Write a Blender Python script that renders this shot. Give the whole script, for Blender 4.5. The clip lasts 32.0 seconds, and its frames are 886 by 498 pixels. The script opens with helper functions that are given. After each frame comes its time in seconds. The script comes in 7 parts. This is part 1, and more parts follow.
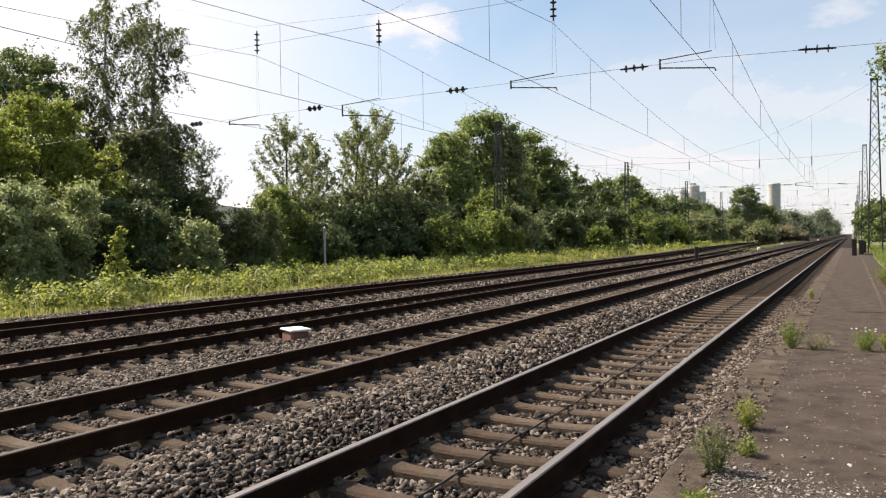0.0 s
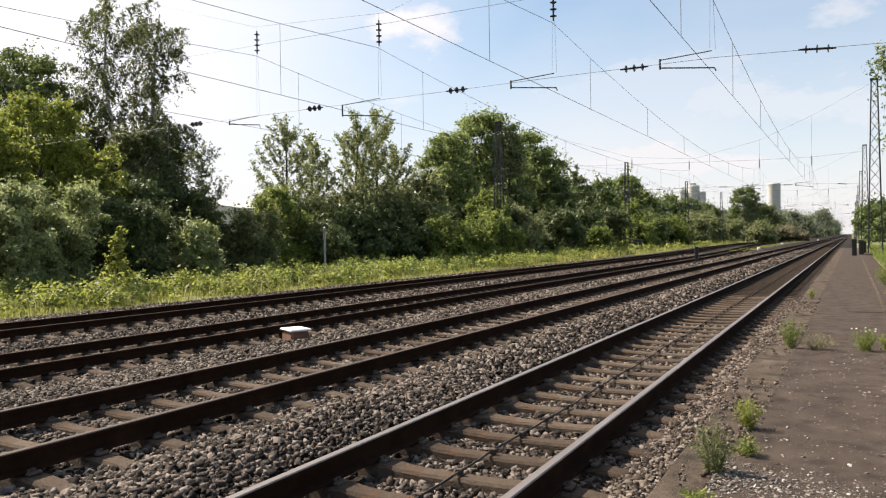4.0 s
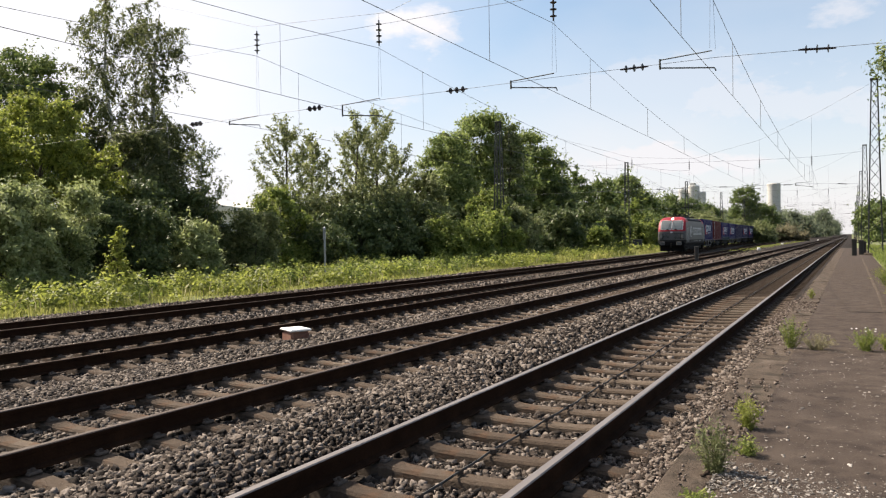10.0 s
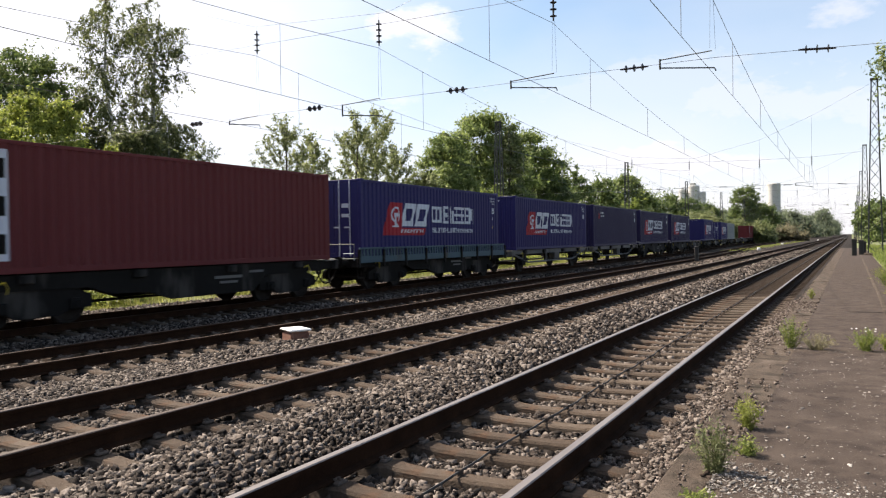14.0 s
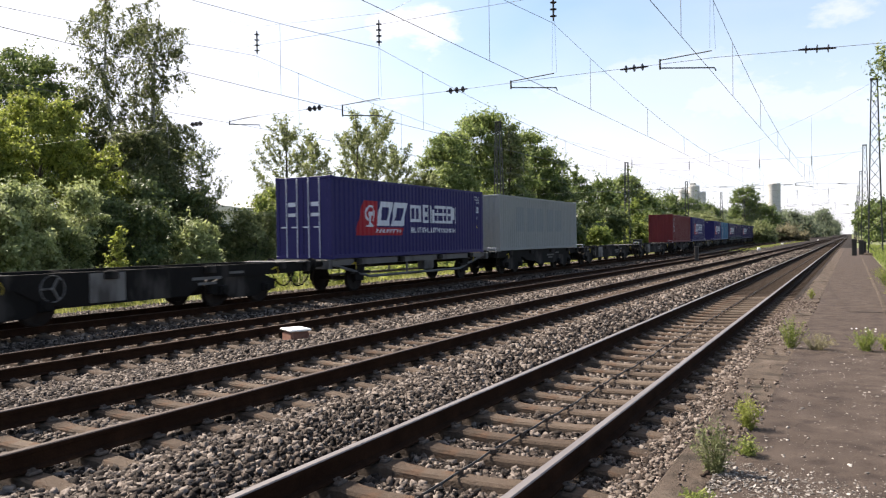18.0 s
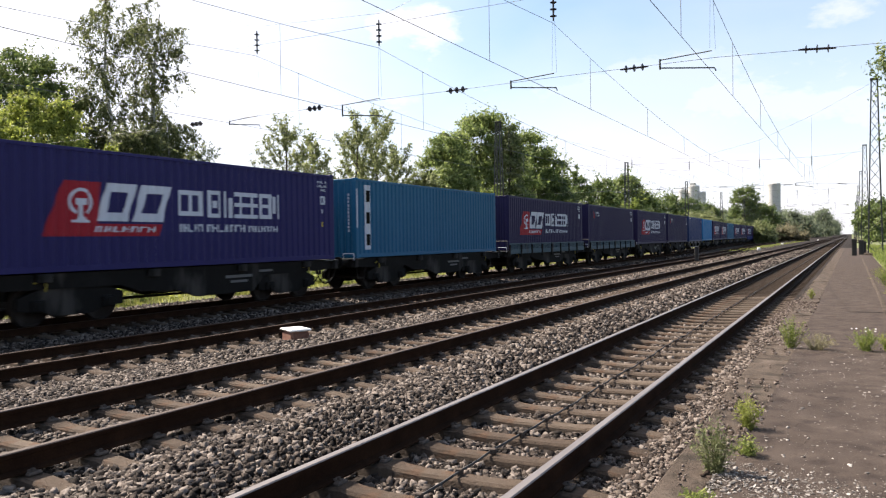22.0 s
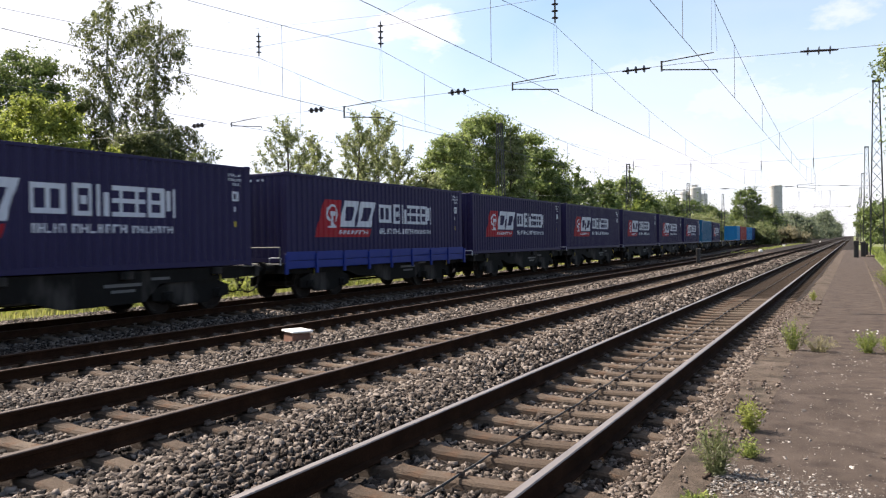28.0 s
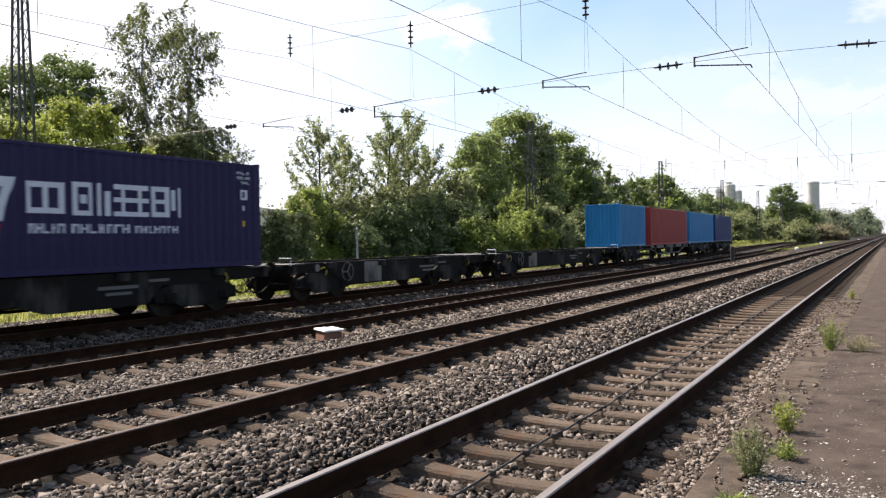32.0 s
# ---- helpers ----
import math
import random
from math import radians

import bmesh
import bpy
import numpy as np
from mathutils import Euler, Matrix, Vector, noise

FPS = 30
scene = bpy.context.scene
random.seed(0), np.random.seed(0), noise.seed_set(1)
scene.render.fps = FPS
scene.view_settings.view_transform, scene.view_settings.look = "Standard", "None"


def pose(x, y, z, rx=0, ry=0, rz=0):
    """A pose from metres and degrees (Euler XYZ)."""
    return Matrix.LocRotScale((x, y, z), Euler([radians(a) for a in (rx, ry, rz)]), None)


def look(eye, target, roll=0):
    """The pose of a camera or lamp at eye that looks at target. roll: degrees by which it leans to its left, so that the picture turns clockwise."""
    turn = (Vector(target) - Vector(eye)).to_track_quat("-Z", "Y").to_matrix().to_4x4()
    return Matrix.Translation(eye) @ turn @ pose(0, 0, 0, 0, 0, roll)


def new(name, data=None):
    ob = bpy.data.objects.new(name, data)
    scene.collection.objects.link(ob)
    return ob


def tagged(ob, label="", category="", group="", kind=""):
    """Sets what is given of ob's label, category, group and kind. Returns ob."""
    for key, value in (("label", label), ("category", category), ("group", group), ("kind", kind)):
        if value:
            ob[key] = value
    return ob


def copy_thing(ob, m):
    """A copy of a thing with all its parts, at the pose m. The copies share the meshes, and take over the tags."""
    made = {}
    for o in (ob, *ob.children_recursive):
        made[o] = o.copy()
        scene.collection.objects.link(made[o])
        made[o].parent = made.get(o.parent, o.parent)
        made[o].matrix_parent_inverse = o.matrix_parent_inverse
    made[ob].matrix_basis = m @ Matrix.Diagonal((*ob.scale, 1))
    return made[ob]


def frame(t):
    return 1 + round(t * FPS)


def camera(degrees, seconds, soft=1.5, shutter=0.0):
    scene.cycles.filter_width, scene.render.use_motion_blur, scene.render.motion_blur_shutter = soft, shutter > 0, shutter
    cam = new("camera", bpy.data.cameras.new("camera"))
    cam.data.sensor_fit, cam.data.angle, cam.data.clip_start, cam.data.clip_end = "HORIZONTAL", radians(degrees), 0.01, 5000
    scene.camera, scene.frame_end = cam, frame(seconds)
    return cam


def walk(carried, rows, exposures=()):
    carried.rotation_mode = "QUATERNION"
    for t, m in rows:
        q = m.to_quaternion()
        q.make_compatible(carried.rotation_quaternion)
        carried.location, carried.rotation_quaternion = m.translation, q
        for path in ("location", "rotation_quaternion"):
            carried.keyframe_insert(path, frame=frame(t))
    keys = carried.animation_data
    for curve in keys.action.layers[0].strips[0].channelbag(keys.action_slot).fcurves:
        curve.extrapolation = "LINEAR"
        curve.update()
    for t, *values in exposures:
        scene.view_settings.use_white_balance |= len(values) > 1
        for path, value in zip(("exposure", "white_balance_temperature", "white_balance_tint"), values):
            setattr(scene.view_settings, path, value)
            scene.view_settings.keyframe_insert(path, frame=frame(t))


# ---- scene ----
# camera: on a tripod at the platform's edge; it swings a little to the left at the end
cam = camera(60.15, 32.0, soft=1.2, shutter=0.1)
EYE = (0.0, 0.0, 1.55)


def aim(yaw, pitch, roll):
    """The camera's pose: degrees to the left of the rails, downwards, and of lean to its right."""
    a, b = radians(yaw), radians(pitch)
    way = Vector((-math.sin(a) * math.cos(b), math.cos(a) * math.cos(b), -math.sin(b)))
    return look(EYE, Vector(EYE) + 10 * way, -roll)


walk(cam, [(0.0, aim(28.118, 0.699, 0.828)), (10.0, aim(28.118, 0.699, 0.828)), (25.0, aim(28.118, 0.699, 0.828)), (25.5, aim(28.118, 0.699, 0.828)),
           (26.5, aim(28.173, 0.637, 0.809)), (27.5, aim(28.228, 0.576, 0.790)), (28.0, aim(28.228, 0.576, 0.790)), (30.0, aim(28.228, 0.576, 0.790)),
           (30.5, aim(28.228, 0.576, 0.790)), (31.0, aim(28.424, 0.575, 0.817)), (31.5, aim(29.184, 0.595, 0.887)), (32.0, aim(30.515, 0.621, 0.998))],
     exposures=[(0.0, 1.14, 6580, 13), (11.5, 1.14, 6580, 13), (13.0, 1.22, 6510, 13), (14.0, 1.31, 6400, 14), (17.0, 1.42, 6300, 15), (20.0, 1.45, 6290, 15), (32.0, 1.45, 6290, 15)])

# ---- sun and sky ----
SUN = Vector((-1.0, 0.10, 1.07)).normalized()
sun = new("sun", bpy.data.lights.new("sun", "SUN"))
sun.data.energy, sun.data.angle, sun.data.color = 5.0, radians(0.6), (1.0, 0.91, 0.76)
sun.matrix_world = look((0, 0, 60), Vector((0, 0, 60)) - SUN)

world = bpy.data.worlds.new("sky")
scene.world = world
world.use_nodes = True
wn, wl = world.node_tree.nodes, world.node_tree.links
wn.clear()
w_out, w_bg = wn.new("ShaderNodeOutputWorld"), wn.new("ShaderNodeBackground")
w_sky = wn.new("ShaderNodeTexSky")
w_sky.sky_type, w_sky.sun_disc = "NISHITA", False
w_sky.sun_elevation, w_sky.sun_rotation = math.asin(SUN.z), math.atan2(SUN.x, SUN.y)
w_sky.air_density, w_sky.dust_density, w_sky.ozone_density = 1.0, 0.6, 2.0
w_co = wn.new("ShaderNodeTexCoord")
w_sep = wn.new("ShaderNodeSeparateXYZ")
wl.new(w_co.outputs["Generated"], w_sep.inputs[0])
# thin white haze that thickens towards the horizon
w_haze = wn.new("ShaderNodeMapRange")
w_haze.inputs["From Min"].default_value, w_haze.inputs["From Max"].default_value = 0.04, 0.36
w_haze.inputs["To Min"].default_value, w_haze.inputs["To Max"].default_value = 0.84, 0.14
wl.new(w_sep.outputs["Z"], w_haze.inputs["Value"])
CLOUDS = [((-0.479, 0.833, 0.277), 0.059, 0.027, 1.00), ((-0.189, 0.977, 0.094), 0.103, 0.025, 0.95), ((-0.266, 0.949, 0.170), 0.192, 0.052, 0.60), ((-0.050, 0.987, 0.155), 0.118, 0.044, 0.70), ((-0.002, 0.968, 0.251), 0.066, 0.022, 0.70), ((-0.807, 0.532, 0.256), 0.096, 0.059, 0.90), ((-0.578, 0.804, 0.135), 0.118, 0.044, 0.75)]  # direction, half width, half height and thickness
# the haze glows round the sun
w_dot = wn.new("ShaderNodeVectorMath")
w_dot.operation = "DOT_PRODUCT"
w_dot.inputs[1].default_value = SUN
wl.new(w_co.outputs["Generated"], w_dot.inputs[0])
w_near = wn.new("ShaderNodeMapRange")
w_near.inputs["From Min"].default_value, w_near.inputs["From Max"].default_value = 0.50, 0.95
w_near.inputs["To Min"].default_value, w_near.inputs["To Max"].default_value = 0.0, 1.0
wl.new(w_dot.outputs["Value"], w_near.inputs["Value"])


def sky_math(operation, a, b):
    node = wn.new("ShaderNodeMath")
    node.operation = operation
    for k, v in enumerate((a, b)):
        if isinstance(v, (int, float)):
            node.inputs[k].default_value = v
        else:
            wl.new(v, node.inputs[k])
    return node.outputs[0]


w_noise = wn.new("ShaderNodeTexNoise")
w_noise.inputs["Scale"].default_value, w_noise.inputs["Detail"].default_value, w_noise.inputs["Roughness"].default_value = 7.0, 9.0, 0.60
w_map = wn.new("ShaderNodeMapping")
w_map.inputs["Scale"].default_value = (1.0, 1.0, 2.2)
wl.new(w_co.outputs["Generated"], w_map.inputs["Vector"])
wl.new(w_map.outputs[0], w_noise.inputs["Vector"])
w_veil = wn.new("ShaderNodeTexNoise")
w_veil.inputs["Scale"].default_value, w_veil.inputs["Detail"].default_value = 2.6, 6.0
wl.new(w_map.outputs[0], w_veil.inputs["Vector"])


def cloud(way, wide, high, full, soft=1.1, ragged=5.0):
    """A cloud in that direction, wide and high in radians: 1 inside, 0 outside, with a ragged edge."""
    d = Vector(way).normalized()
    side = d.cross(Vector((0, 0, 1))).normalized()
    rise = side.cross(d)
    total = None
    for axis, span in ((side, wide), (rise, high)):
        dot = wn.new("ShaderNodeVectorMath")
        dot.operation = "DOT_PRODUCT"
        dot.inputs[1].default_value = axis
        wl.new(w_co.outputs["Generated"], dot.inputs[0])
        q = sky_math("DIVIDE", dot.outputs["Value"], span)
        q = sky_math("MULTIPLY", q, q)
        total = q if total is None else sky_math("ADD", total, q)
    rough_edge = sky_math("MULTIPLY", sky_math("SUBTRACT", w_noise.outputs["Fac"], 0.5), ragged)
    edge_v = sky_math("ADD", sky_math("SQRT", total, 0.0), rough_edge)
    ramp = wn.new("ShaderNodeMapRange")
    ramp.inputs["From Min"].default_value, ramp.inputs["From Max"].default_value = 1.0 + soft / 2, 1.0 - soft / 2
    ramp.inputs["To Min"].default_value, ramp.inputs["To Max"].default_value = 0.0, full
    wl.new(edge_v, ramp.inputs["Value"])
    return ramp.outputs[0]


w_all = sky_math("ADD", w_haze.outputs[0], w_near.outputs[0])
w_all = sky_math("ADD", w_all, sky_math("MULTIPLY", sky_math("SUBTRACT", w_veil.outputs["Fac"], 0.5), 0.6))
for way, wide, high, full in CLOUDS:
    w_all = sky_math("MAXIMUM", w_all, cloud(way, wide, high, full))
w_max = wn.new("ShaderNodeClamp")
wl.new(w_all, w_max.inputs[0])
w_mix = wn.new("ShaderNodeMix")
w_mix.data_type = "RGBA"
w_white = wn.new("ShaderNodeVectorMath")
w_white.operation = "SCALE"
w_white.inputs[0].default_value = (1.0, 0.995, 1.015)
wl.new(sky_math("ADD", sky_math("MULTIPLY", w_near.outputs[0], 2.7), 7.1), w_white.inputs["Scale"])
wl.new(w_white.outputs[0], w_mix.inputs["B"])
wl.new(w_max.outputs[0], w_mix.inputs["Factor"])
w_hue = wn.new("ShaderNodeHueSaturation")
w_hue.inputs["Saturation"].default_value, w_hue.inputs["Value"].default_value, w_hue.inputs["Hue"].default_value = 1.18, 1.16, 0.487
wl.new(w_sky.outputs[0], w_hue.inputs["Color"])
wl.new(w_hue.outputs[0], w_mix.inputs["A"])
wl.new(w_mix.outputs["Result"], w_bg.inputs["Color"])
w_bg.inputs["Strength"].default_value = 0.060
wl.new(w_bg.outputs[0], w_out.inputs[0])


# ---- materials ----
def material(name, colors, rough=0.8, metal=0.0, scale=3.0, fine=40.0, bump=0.3, contrast=0.5, per=None, spread=0.3, translucent=0.0, coat=0.0, stretch=(1, 1, 1), dirt=None, spec=0.5):
    """A surface whose colour wanders between colors at two scales, with fine relief. per: 'object' or 'island' makes each piece differ.
    dirt: (colour, amount) lays blotches of it over the rest. stretch: how the texture is drawn out along the axes."""
    m = bpy.data.materials.new(name)
    m.use_nodes = True
    n, l = m.node_tree.nodes, m.node_tree.links
    n.clear()
    out, b = n.new("ShaderNodeOutputMaterial"), n.new("ShaderNodeBsdfPrincipled")
    b.inputs["Roughness"].default_value, b.inputs["Metallic"].default_value = rough, metal
    b.inputs["Coat Weight"].default_value = coat
    b.inputs["Specular IOR Level"].default_value = spec
    co, mp = n.new("ShaderNodeTexCoord"), n.new("ShaderNodeMapping")
    mp.inputs["Scale"].default_value = stretch
    l.new(co.outputs["Object"], mp.inputs["Vector"])
    big, small = n.new("ShaderNodeTexNoise"), n.new("ShaderNodeTexNoise")
    for tex, s in ((big, scale), (small, fine)):
        tex.inputs["Scale"].default_value, tex.inputs["Detail"].default_value, tex.inputs["Roughness"].default_value = s, 5.0, 0.62
        l.new(mp.outputs[0], tex.inputs["Vector"])
    mean = n.new("ShaderNodeMix")
    mean.inputs["Factor"].default_value = 0.45
    l.new(big.outputs["Fac"], mean.inputs["A"])
    l.new(small.outputs["Fac"], mean.inputs["B"])
    value = mean.outputs["Result"]
    if per:
        src = n.new("ShaderNodeObjectInfo").outputs["Random"] if per == "object" else n.new("ShaderNodeNewGeometry").outputs["Random Per Island"]
        mix = n.new("ShaderNodeMix")
        mix.inputs["Factor"].default_value = spread
        l.new(value, mix.inputs["A"])
        l.new(src, mix.inputs["B"])
        value = mix.outputs["Result"]
    ramp = n.new("ShaderNodeValToRGB")
    els = ramp.color_ramp.elements
    lo, hi = 0.5 - contrast / 2, 0.5 + contrast / 2
    els[0].position, els[0].color = lo, (*colors[0], 1)
    els[1].position, els[1].color = hi, (*colors[-1], 1)
    for i, c in enumerate(colors[1:-1], 1):
        e = els.new(lo + (hi - lo) * i / (len(colors) - 1))
        e.color = (*c, 1)
    l.new(value, ramp.inputs[0])
    colour = ramp.outputs["Color"]
    if dirt:
        dn, dr, dm = n.new("ShaderNodeTexNoise"), n.new("ShaderNodeValToRGB"), n.new("ShaderNodeMix")
        dn.inputs["Scale"].default_value, dn.inputs["Detail"].default_value = scale * 1.7, 8.0
        l.new(mp.outputs[0], dn.inputs["Vector"])
        dr.color_ramp.elements[0].position, dr.color_ramp.elements[1].position = 0.62 - 0.3 * dirt[1], 0.72
        l.new(dn.outputs["Fac"], dr.inputs[0])
        dm.data_type = "RGBA"
        dm.inputs["B"].default_value = (*dirt[0], 1)
        l.new(dr.outputs["Color"], dm.inputs["Factor"])
        l.new(colour, dm.inputs["A"])
        colour = dm.outputs["Result"]
    l.new(colour, b.inputs["Base Color"])
    if bump:
        bn = n.new("ShaderNodeBump")
        bn.inputs["Strength"].default_value, bn.inputs["Distance"].default_value = bump, 0.02
        l.new(small.outputs["Fac"], bn.inputs["Height"])
        l.new(bn.outputs[0], b.inputs["Normal"])
    shader = b.outputs[0]
    if translucent:
        tr, ms = n.new("ShaderNodeBsdfTranslucent"), n.new("ShaderNodeMixShader")
        ms.inputs[0].default_value = translucent
        l.new(colour, tr.inputs["Color"])
        l.new(shader, ms.inputs[1])
        l.new(tr.outputs[0], ms.inputs[2])
        shader = ms.outputs[0]
    l.new(shader, out.inputs[0])
    return m


def glow(name, color, strength):
    m = bpy.data.materials.new(name)
    m.use_nodes = True
    b = m.node_tree.nodes["Principled BSDF"]
    b.inputs["Base Color"].default_value = (*color, 1)
    b.inputs["Emission Color"].default_value = (*color, 1)
    b.inputs["Emission Strength"].default_value = strength
    return m


def paint(name, color, rough=0.5, dirt=0.25, spec=0.2):
    """Painted sheet steel, a little faded, streaked and dusty."""
    lighter = tuple(min(1, c * 1.12 + 0.006) for c in color)
    darker = tuple(c * 0.86 for c in color)
    return material(name, (darker, color, lighter), rough, 0.0, 0.8, 14.0, 0.04, 0.5, stretch=(1, 1, 0.35), dirt=((0.05, 0.045, 0.04), dirt * 0.35) if dirt else None, spec=spec)


# bed under the stones, near black: shade of the gaps put into its colour
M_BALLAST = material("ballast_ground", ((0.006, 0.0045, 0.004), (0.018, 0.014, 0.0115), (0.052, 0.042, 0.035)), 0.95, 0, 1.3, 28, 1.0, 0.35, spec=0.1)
M_STONE = material("ballast_stone", ((0.010, 0.0073, 0.0057), (0.029, 0.0215, 0.0170), (0.055, 0.042, 0.0340), (0.098, 0.078, 0.064), (0.18, 0.15, 0.128)), 0.85, 0, 2.0, 70, 0.5, 0.58, per="island", spread=0.74, spec=0.16)
M_SOIL = material("verge_soil", ((0.05, 0.06, 0.02), (0.10, 0.115, 0.035), (0.16, 0.15, 0.06)), 0.95, 0, 0.35, 9, 0.8, 0.4)
M_ASPHALT = material("platform_asphalt", ((0.019, 0.0138, 0.0108), (0.046, 0.0342, 0.0272), (0.066, 0.0500, 0.0402), (0.115, 0.091, 0.074)), 0.93, 0, 2.3, 110, 0.6, 0.50, spec=0.14, dirt=((0.028, 0.0205, 0.017), 0.35))
M_KERB = material("kerb_concrete", ((0.034, 0.025, 0.019), (0.080, 0.061, 0.047), (0.142, 0.113, 0.089)), 0.92, 0, 2.4, 70, 1.0, 0.45, spec=0.12, dirt=((0.030, 0.025, 0.018), 0.45))
M_GRIT = material("kerb_grit", ((0.036, 0.026, 0.020), (0.075, 0.056, 0.045), (0.12, 0.093, 0.077), (0.20, 0.165, 0.142)), 0.92, 0, 2.0, 60, 0.3, 0.6, per="island", spread=0.75, spec=0.1)
M_CHIP = material("pale_chips", ((0.10, 0.085, 0.073), (0.17, 0.15, 0.132), (0.31, 0.28, 0.25)), 0.9, 0, 3, 50, 0.3, 0.5, per="island", spread=0.7)
M_SLEEPER = material("sleeper_concrete", ((0.034, 0.0245, 0.018), (0.068, 0.050, 0.037), (0.098, 0.074, 0.055), (0.165, 0.132, 0.102)), 0.92, 0, 3.4, 60, 0.9, 0.46, per="object", spread=0.25, spec=0.12, dirt=((0.088, 0.050, 0.030), 0.38))
M_SLEEPER_DARK = material("dark_oiled_sleeper", ((0.014, 0.010, 0.007), (0.030, 0.021, 0.015), (0.05, 0.037, 0.027)), 0.92, 0, 2.2, 50, 0.4, 0.5, spec=0.1)
M_RUST = material("rail_rust", ((0.010, 0.005, 0.003), (0.024, 0.012, 0.007), (0.05, 0.024, 0.013)), 0.92, 0.0, 3, 70, 0.35, 0.5, spec=0.04)
M_RAILTOP = material("rail_running_surface", ((0.095, 0.080, 0.076), (0.15, 0.132, 0.126), (0.22, 0.198, 0.19)), 0.55, 0.25, 2, 60, 0.03, 0.6, stretch=(8, 0.5, 1), spec=0.3)
M_RAILMID = material("rail_worn_brown_surface", ((0.038, 0.025, 0.019), (0.060, 0.043, 0.035), (0.09, 0.07, 0.06)), 0.7, 0.0, 2, 60, 0.04, 0.6, stretch=(8, 0.5, 1), spec=0.18)
M_RAILDULL = material("rail_dull_surface", ((0.026, 0.014, 0.009), (0.042, 0.026, 0.018), (0.064, 0.044, 0.033)), 0.8, 0.0, 2, 60, 0.05, 0.6, stretch=(8, 0.5, 1), spec=0.1)
M_CLIP = material("fastening_iron", ((0.04, 0.03, 0.024), (0.075, 0.06, 0.05), (0.12, 0.10, 0.085)), 0.9, 0.0, 5, 60, 0.3, 0.5, spec=0.1)
M_CABLE = material("black_cable", ((0.012, 0.011, 0.010), (0.03, 0.026, 0.022)), 0.7, 0, 5, 50, 0.2, 0.5)
M_WIRE = material("weathered_wire", ((0.07, 0.072, 0.075), (0.12, 0.12, 0.122)), 0.6, 0.2, 4, 40, 0.0, 0.5)
M_INSUL = material("brown_insulator", ((0.018, 0.012, 0.012), (0.035, 0.024, 0.022)), 0.3, 0, 6, 30, 0.0, 0.5)
M_MAST = material("mast_steel", ((0.028, 0.030, 0.027), (0.05, 0.052, 0.046), (0.075, 0.06, 0.048)), 0.8, 0.0, 2, 30, 0.2, 0.5)
M_GALV = material("galvanised_steel", ((0.22, 0.23, 0.24), (0.36, 0.37, 0.38)), 0.5, 0.6, 4, 50, 0.1, 0.5)
M_CONCRETE = material("pale_concrete", ((0.34, 0.33, 0.31), (0.48, 0.465, 0.44), (0.58, 0.57, 0.545)), 0.9, 0, 0.12, 4, 0.2, 0.6, stretch=(1, 1, 0.25))
M_WHITE = material("white_paint", ((0.62, 0.60, 0.57), (0.80, 0.79, 0.77)), 0.6, 0, 5, 40, 0.1, 0.5, dirt=((0.3, 0.26, 0.22), 0.15))
M_BROWN = material("brown_box_side", ((0.10, 0.040, 0.024), (0.18, 0.080, 0.050), (0.25, 0.13, 0.09)), 0.9, 0, 3, 40, 0.2, 0.5)
M_BARK = material("bark", ((0.03, 0.024, 0.018), (0.07, 0.058, 0.045), (0.11, 0.095, 0.08)), 0.95, 0, 4, 30, 0.8, 0.5, stretch=(1, 1, 0.3))
M_BIRCHBARK = material("birch_bark", ((0.05, 0.045, 0.04), (0.35, 0.34, 0.31), (0.5, 0.49, 0.46)), 0.8, 0, 3, 18, 0.4, 0.45, stretch=(0.4, 0.4, 2.0))


def leaf(name, dark, mid, light, tr=0.58):
    return material(name, (dark, mid, light), 0.52, 0, 0.35, 6, 0.0, 0.75, per="island", spread=0.65, translucent=tr, spec=0.28)


L_BIRCH = leaf("birch_leaves", (0.053, 0.065, 0.025), (0.115, 0.132, 0.053), (0.201, 0.212, 0.095))
L_MAPLE = leaf("maple_leaves", (0.093, 0.123, 0.022), (0.211, 0.249, 0.048), (0.379, 0.399, 0.084))
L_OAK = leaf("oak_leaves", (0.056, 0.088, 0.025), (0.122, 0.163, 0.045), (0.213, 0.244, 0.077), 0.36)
# shrub leaves with the shade under the trees put into a darker green
L_SHADE = leaf("shaded_shrub_leaves", (0.048, 0.069, 0.025), (0.093, 0.123, 0.041), (0.161, 0.189, 0.069), 0.32)
# brighter copy of the oak leaves: sunlight on those crowns put into the colour
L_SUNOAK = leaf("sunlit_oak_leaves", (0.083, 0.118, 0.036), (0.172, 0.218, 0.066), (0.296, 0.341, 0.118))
L_WILLOW = leaf("willow_leaves", (0.092, 0.112, 0.045), (0.194, 0.219, 0.090), (0.328, 0.344, 0.160))
L_BUSH = leaf("bush_leaves", (0.083, 0.124, 0.027), (0.187, 0.232, 0.052), (0.324, 0.354, 0.092))
L_WEED = leaf("weed_leaves", (0.121, 0.149, 0.030), (0.227, 0.255, 0.052), (0.356, 0.373, 0.089))
L_GRASS = leaf("grass_blades", (0.134, 0.151, 0.038), (0.252, 0.258, 0.069), (0.403, 0.381, 0.129))
L_DRY = leaf("dry_grass", (0.14, 0.125, 0.07), (0.26, 0.235, 0.13), (0.38, 0.345, 0.21))
L_PALE = leaf("pale_willow_leaves", (0.137, 0.170, 0.064), (0.287, 0.325, 0.131), (0.420, 0.451, 0.231))
# leaves of the distant woods, paled and greyed in colour to stand for haze
L_FAR = leaf("hazed_wood_leaves", (0.090, 0.112, 0.066), (0.145, 0.172, 0.105), (0.21, 0.235, 0.15))
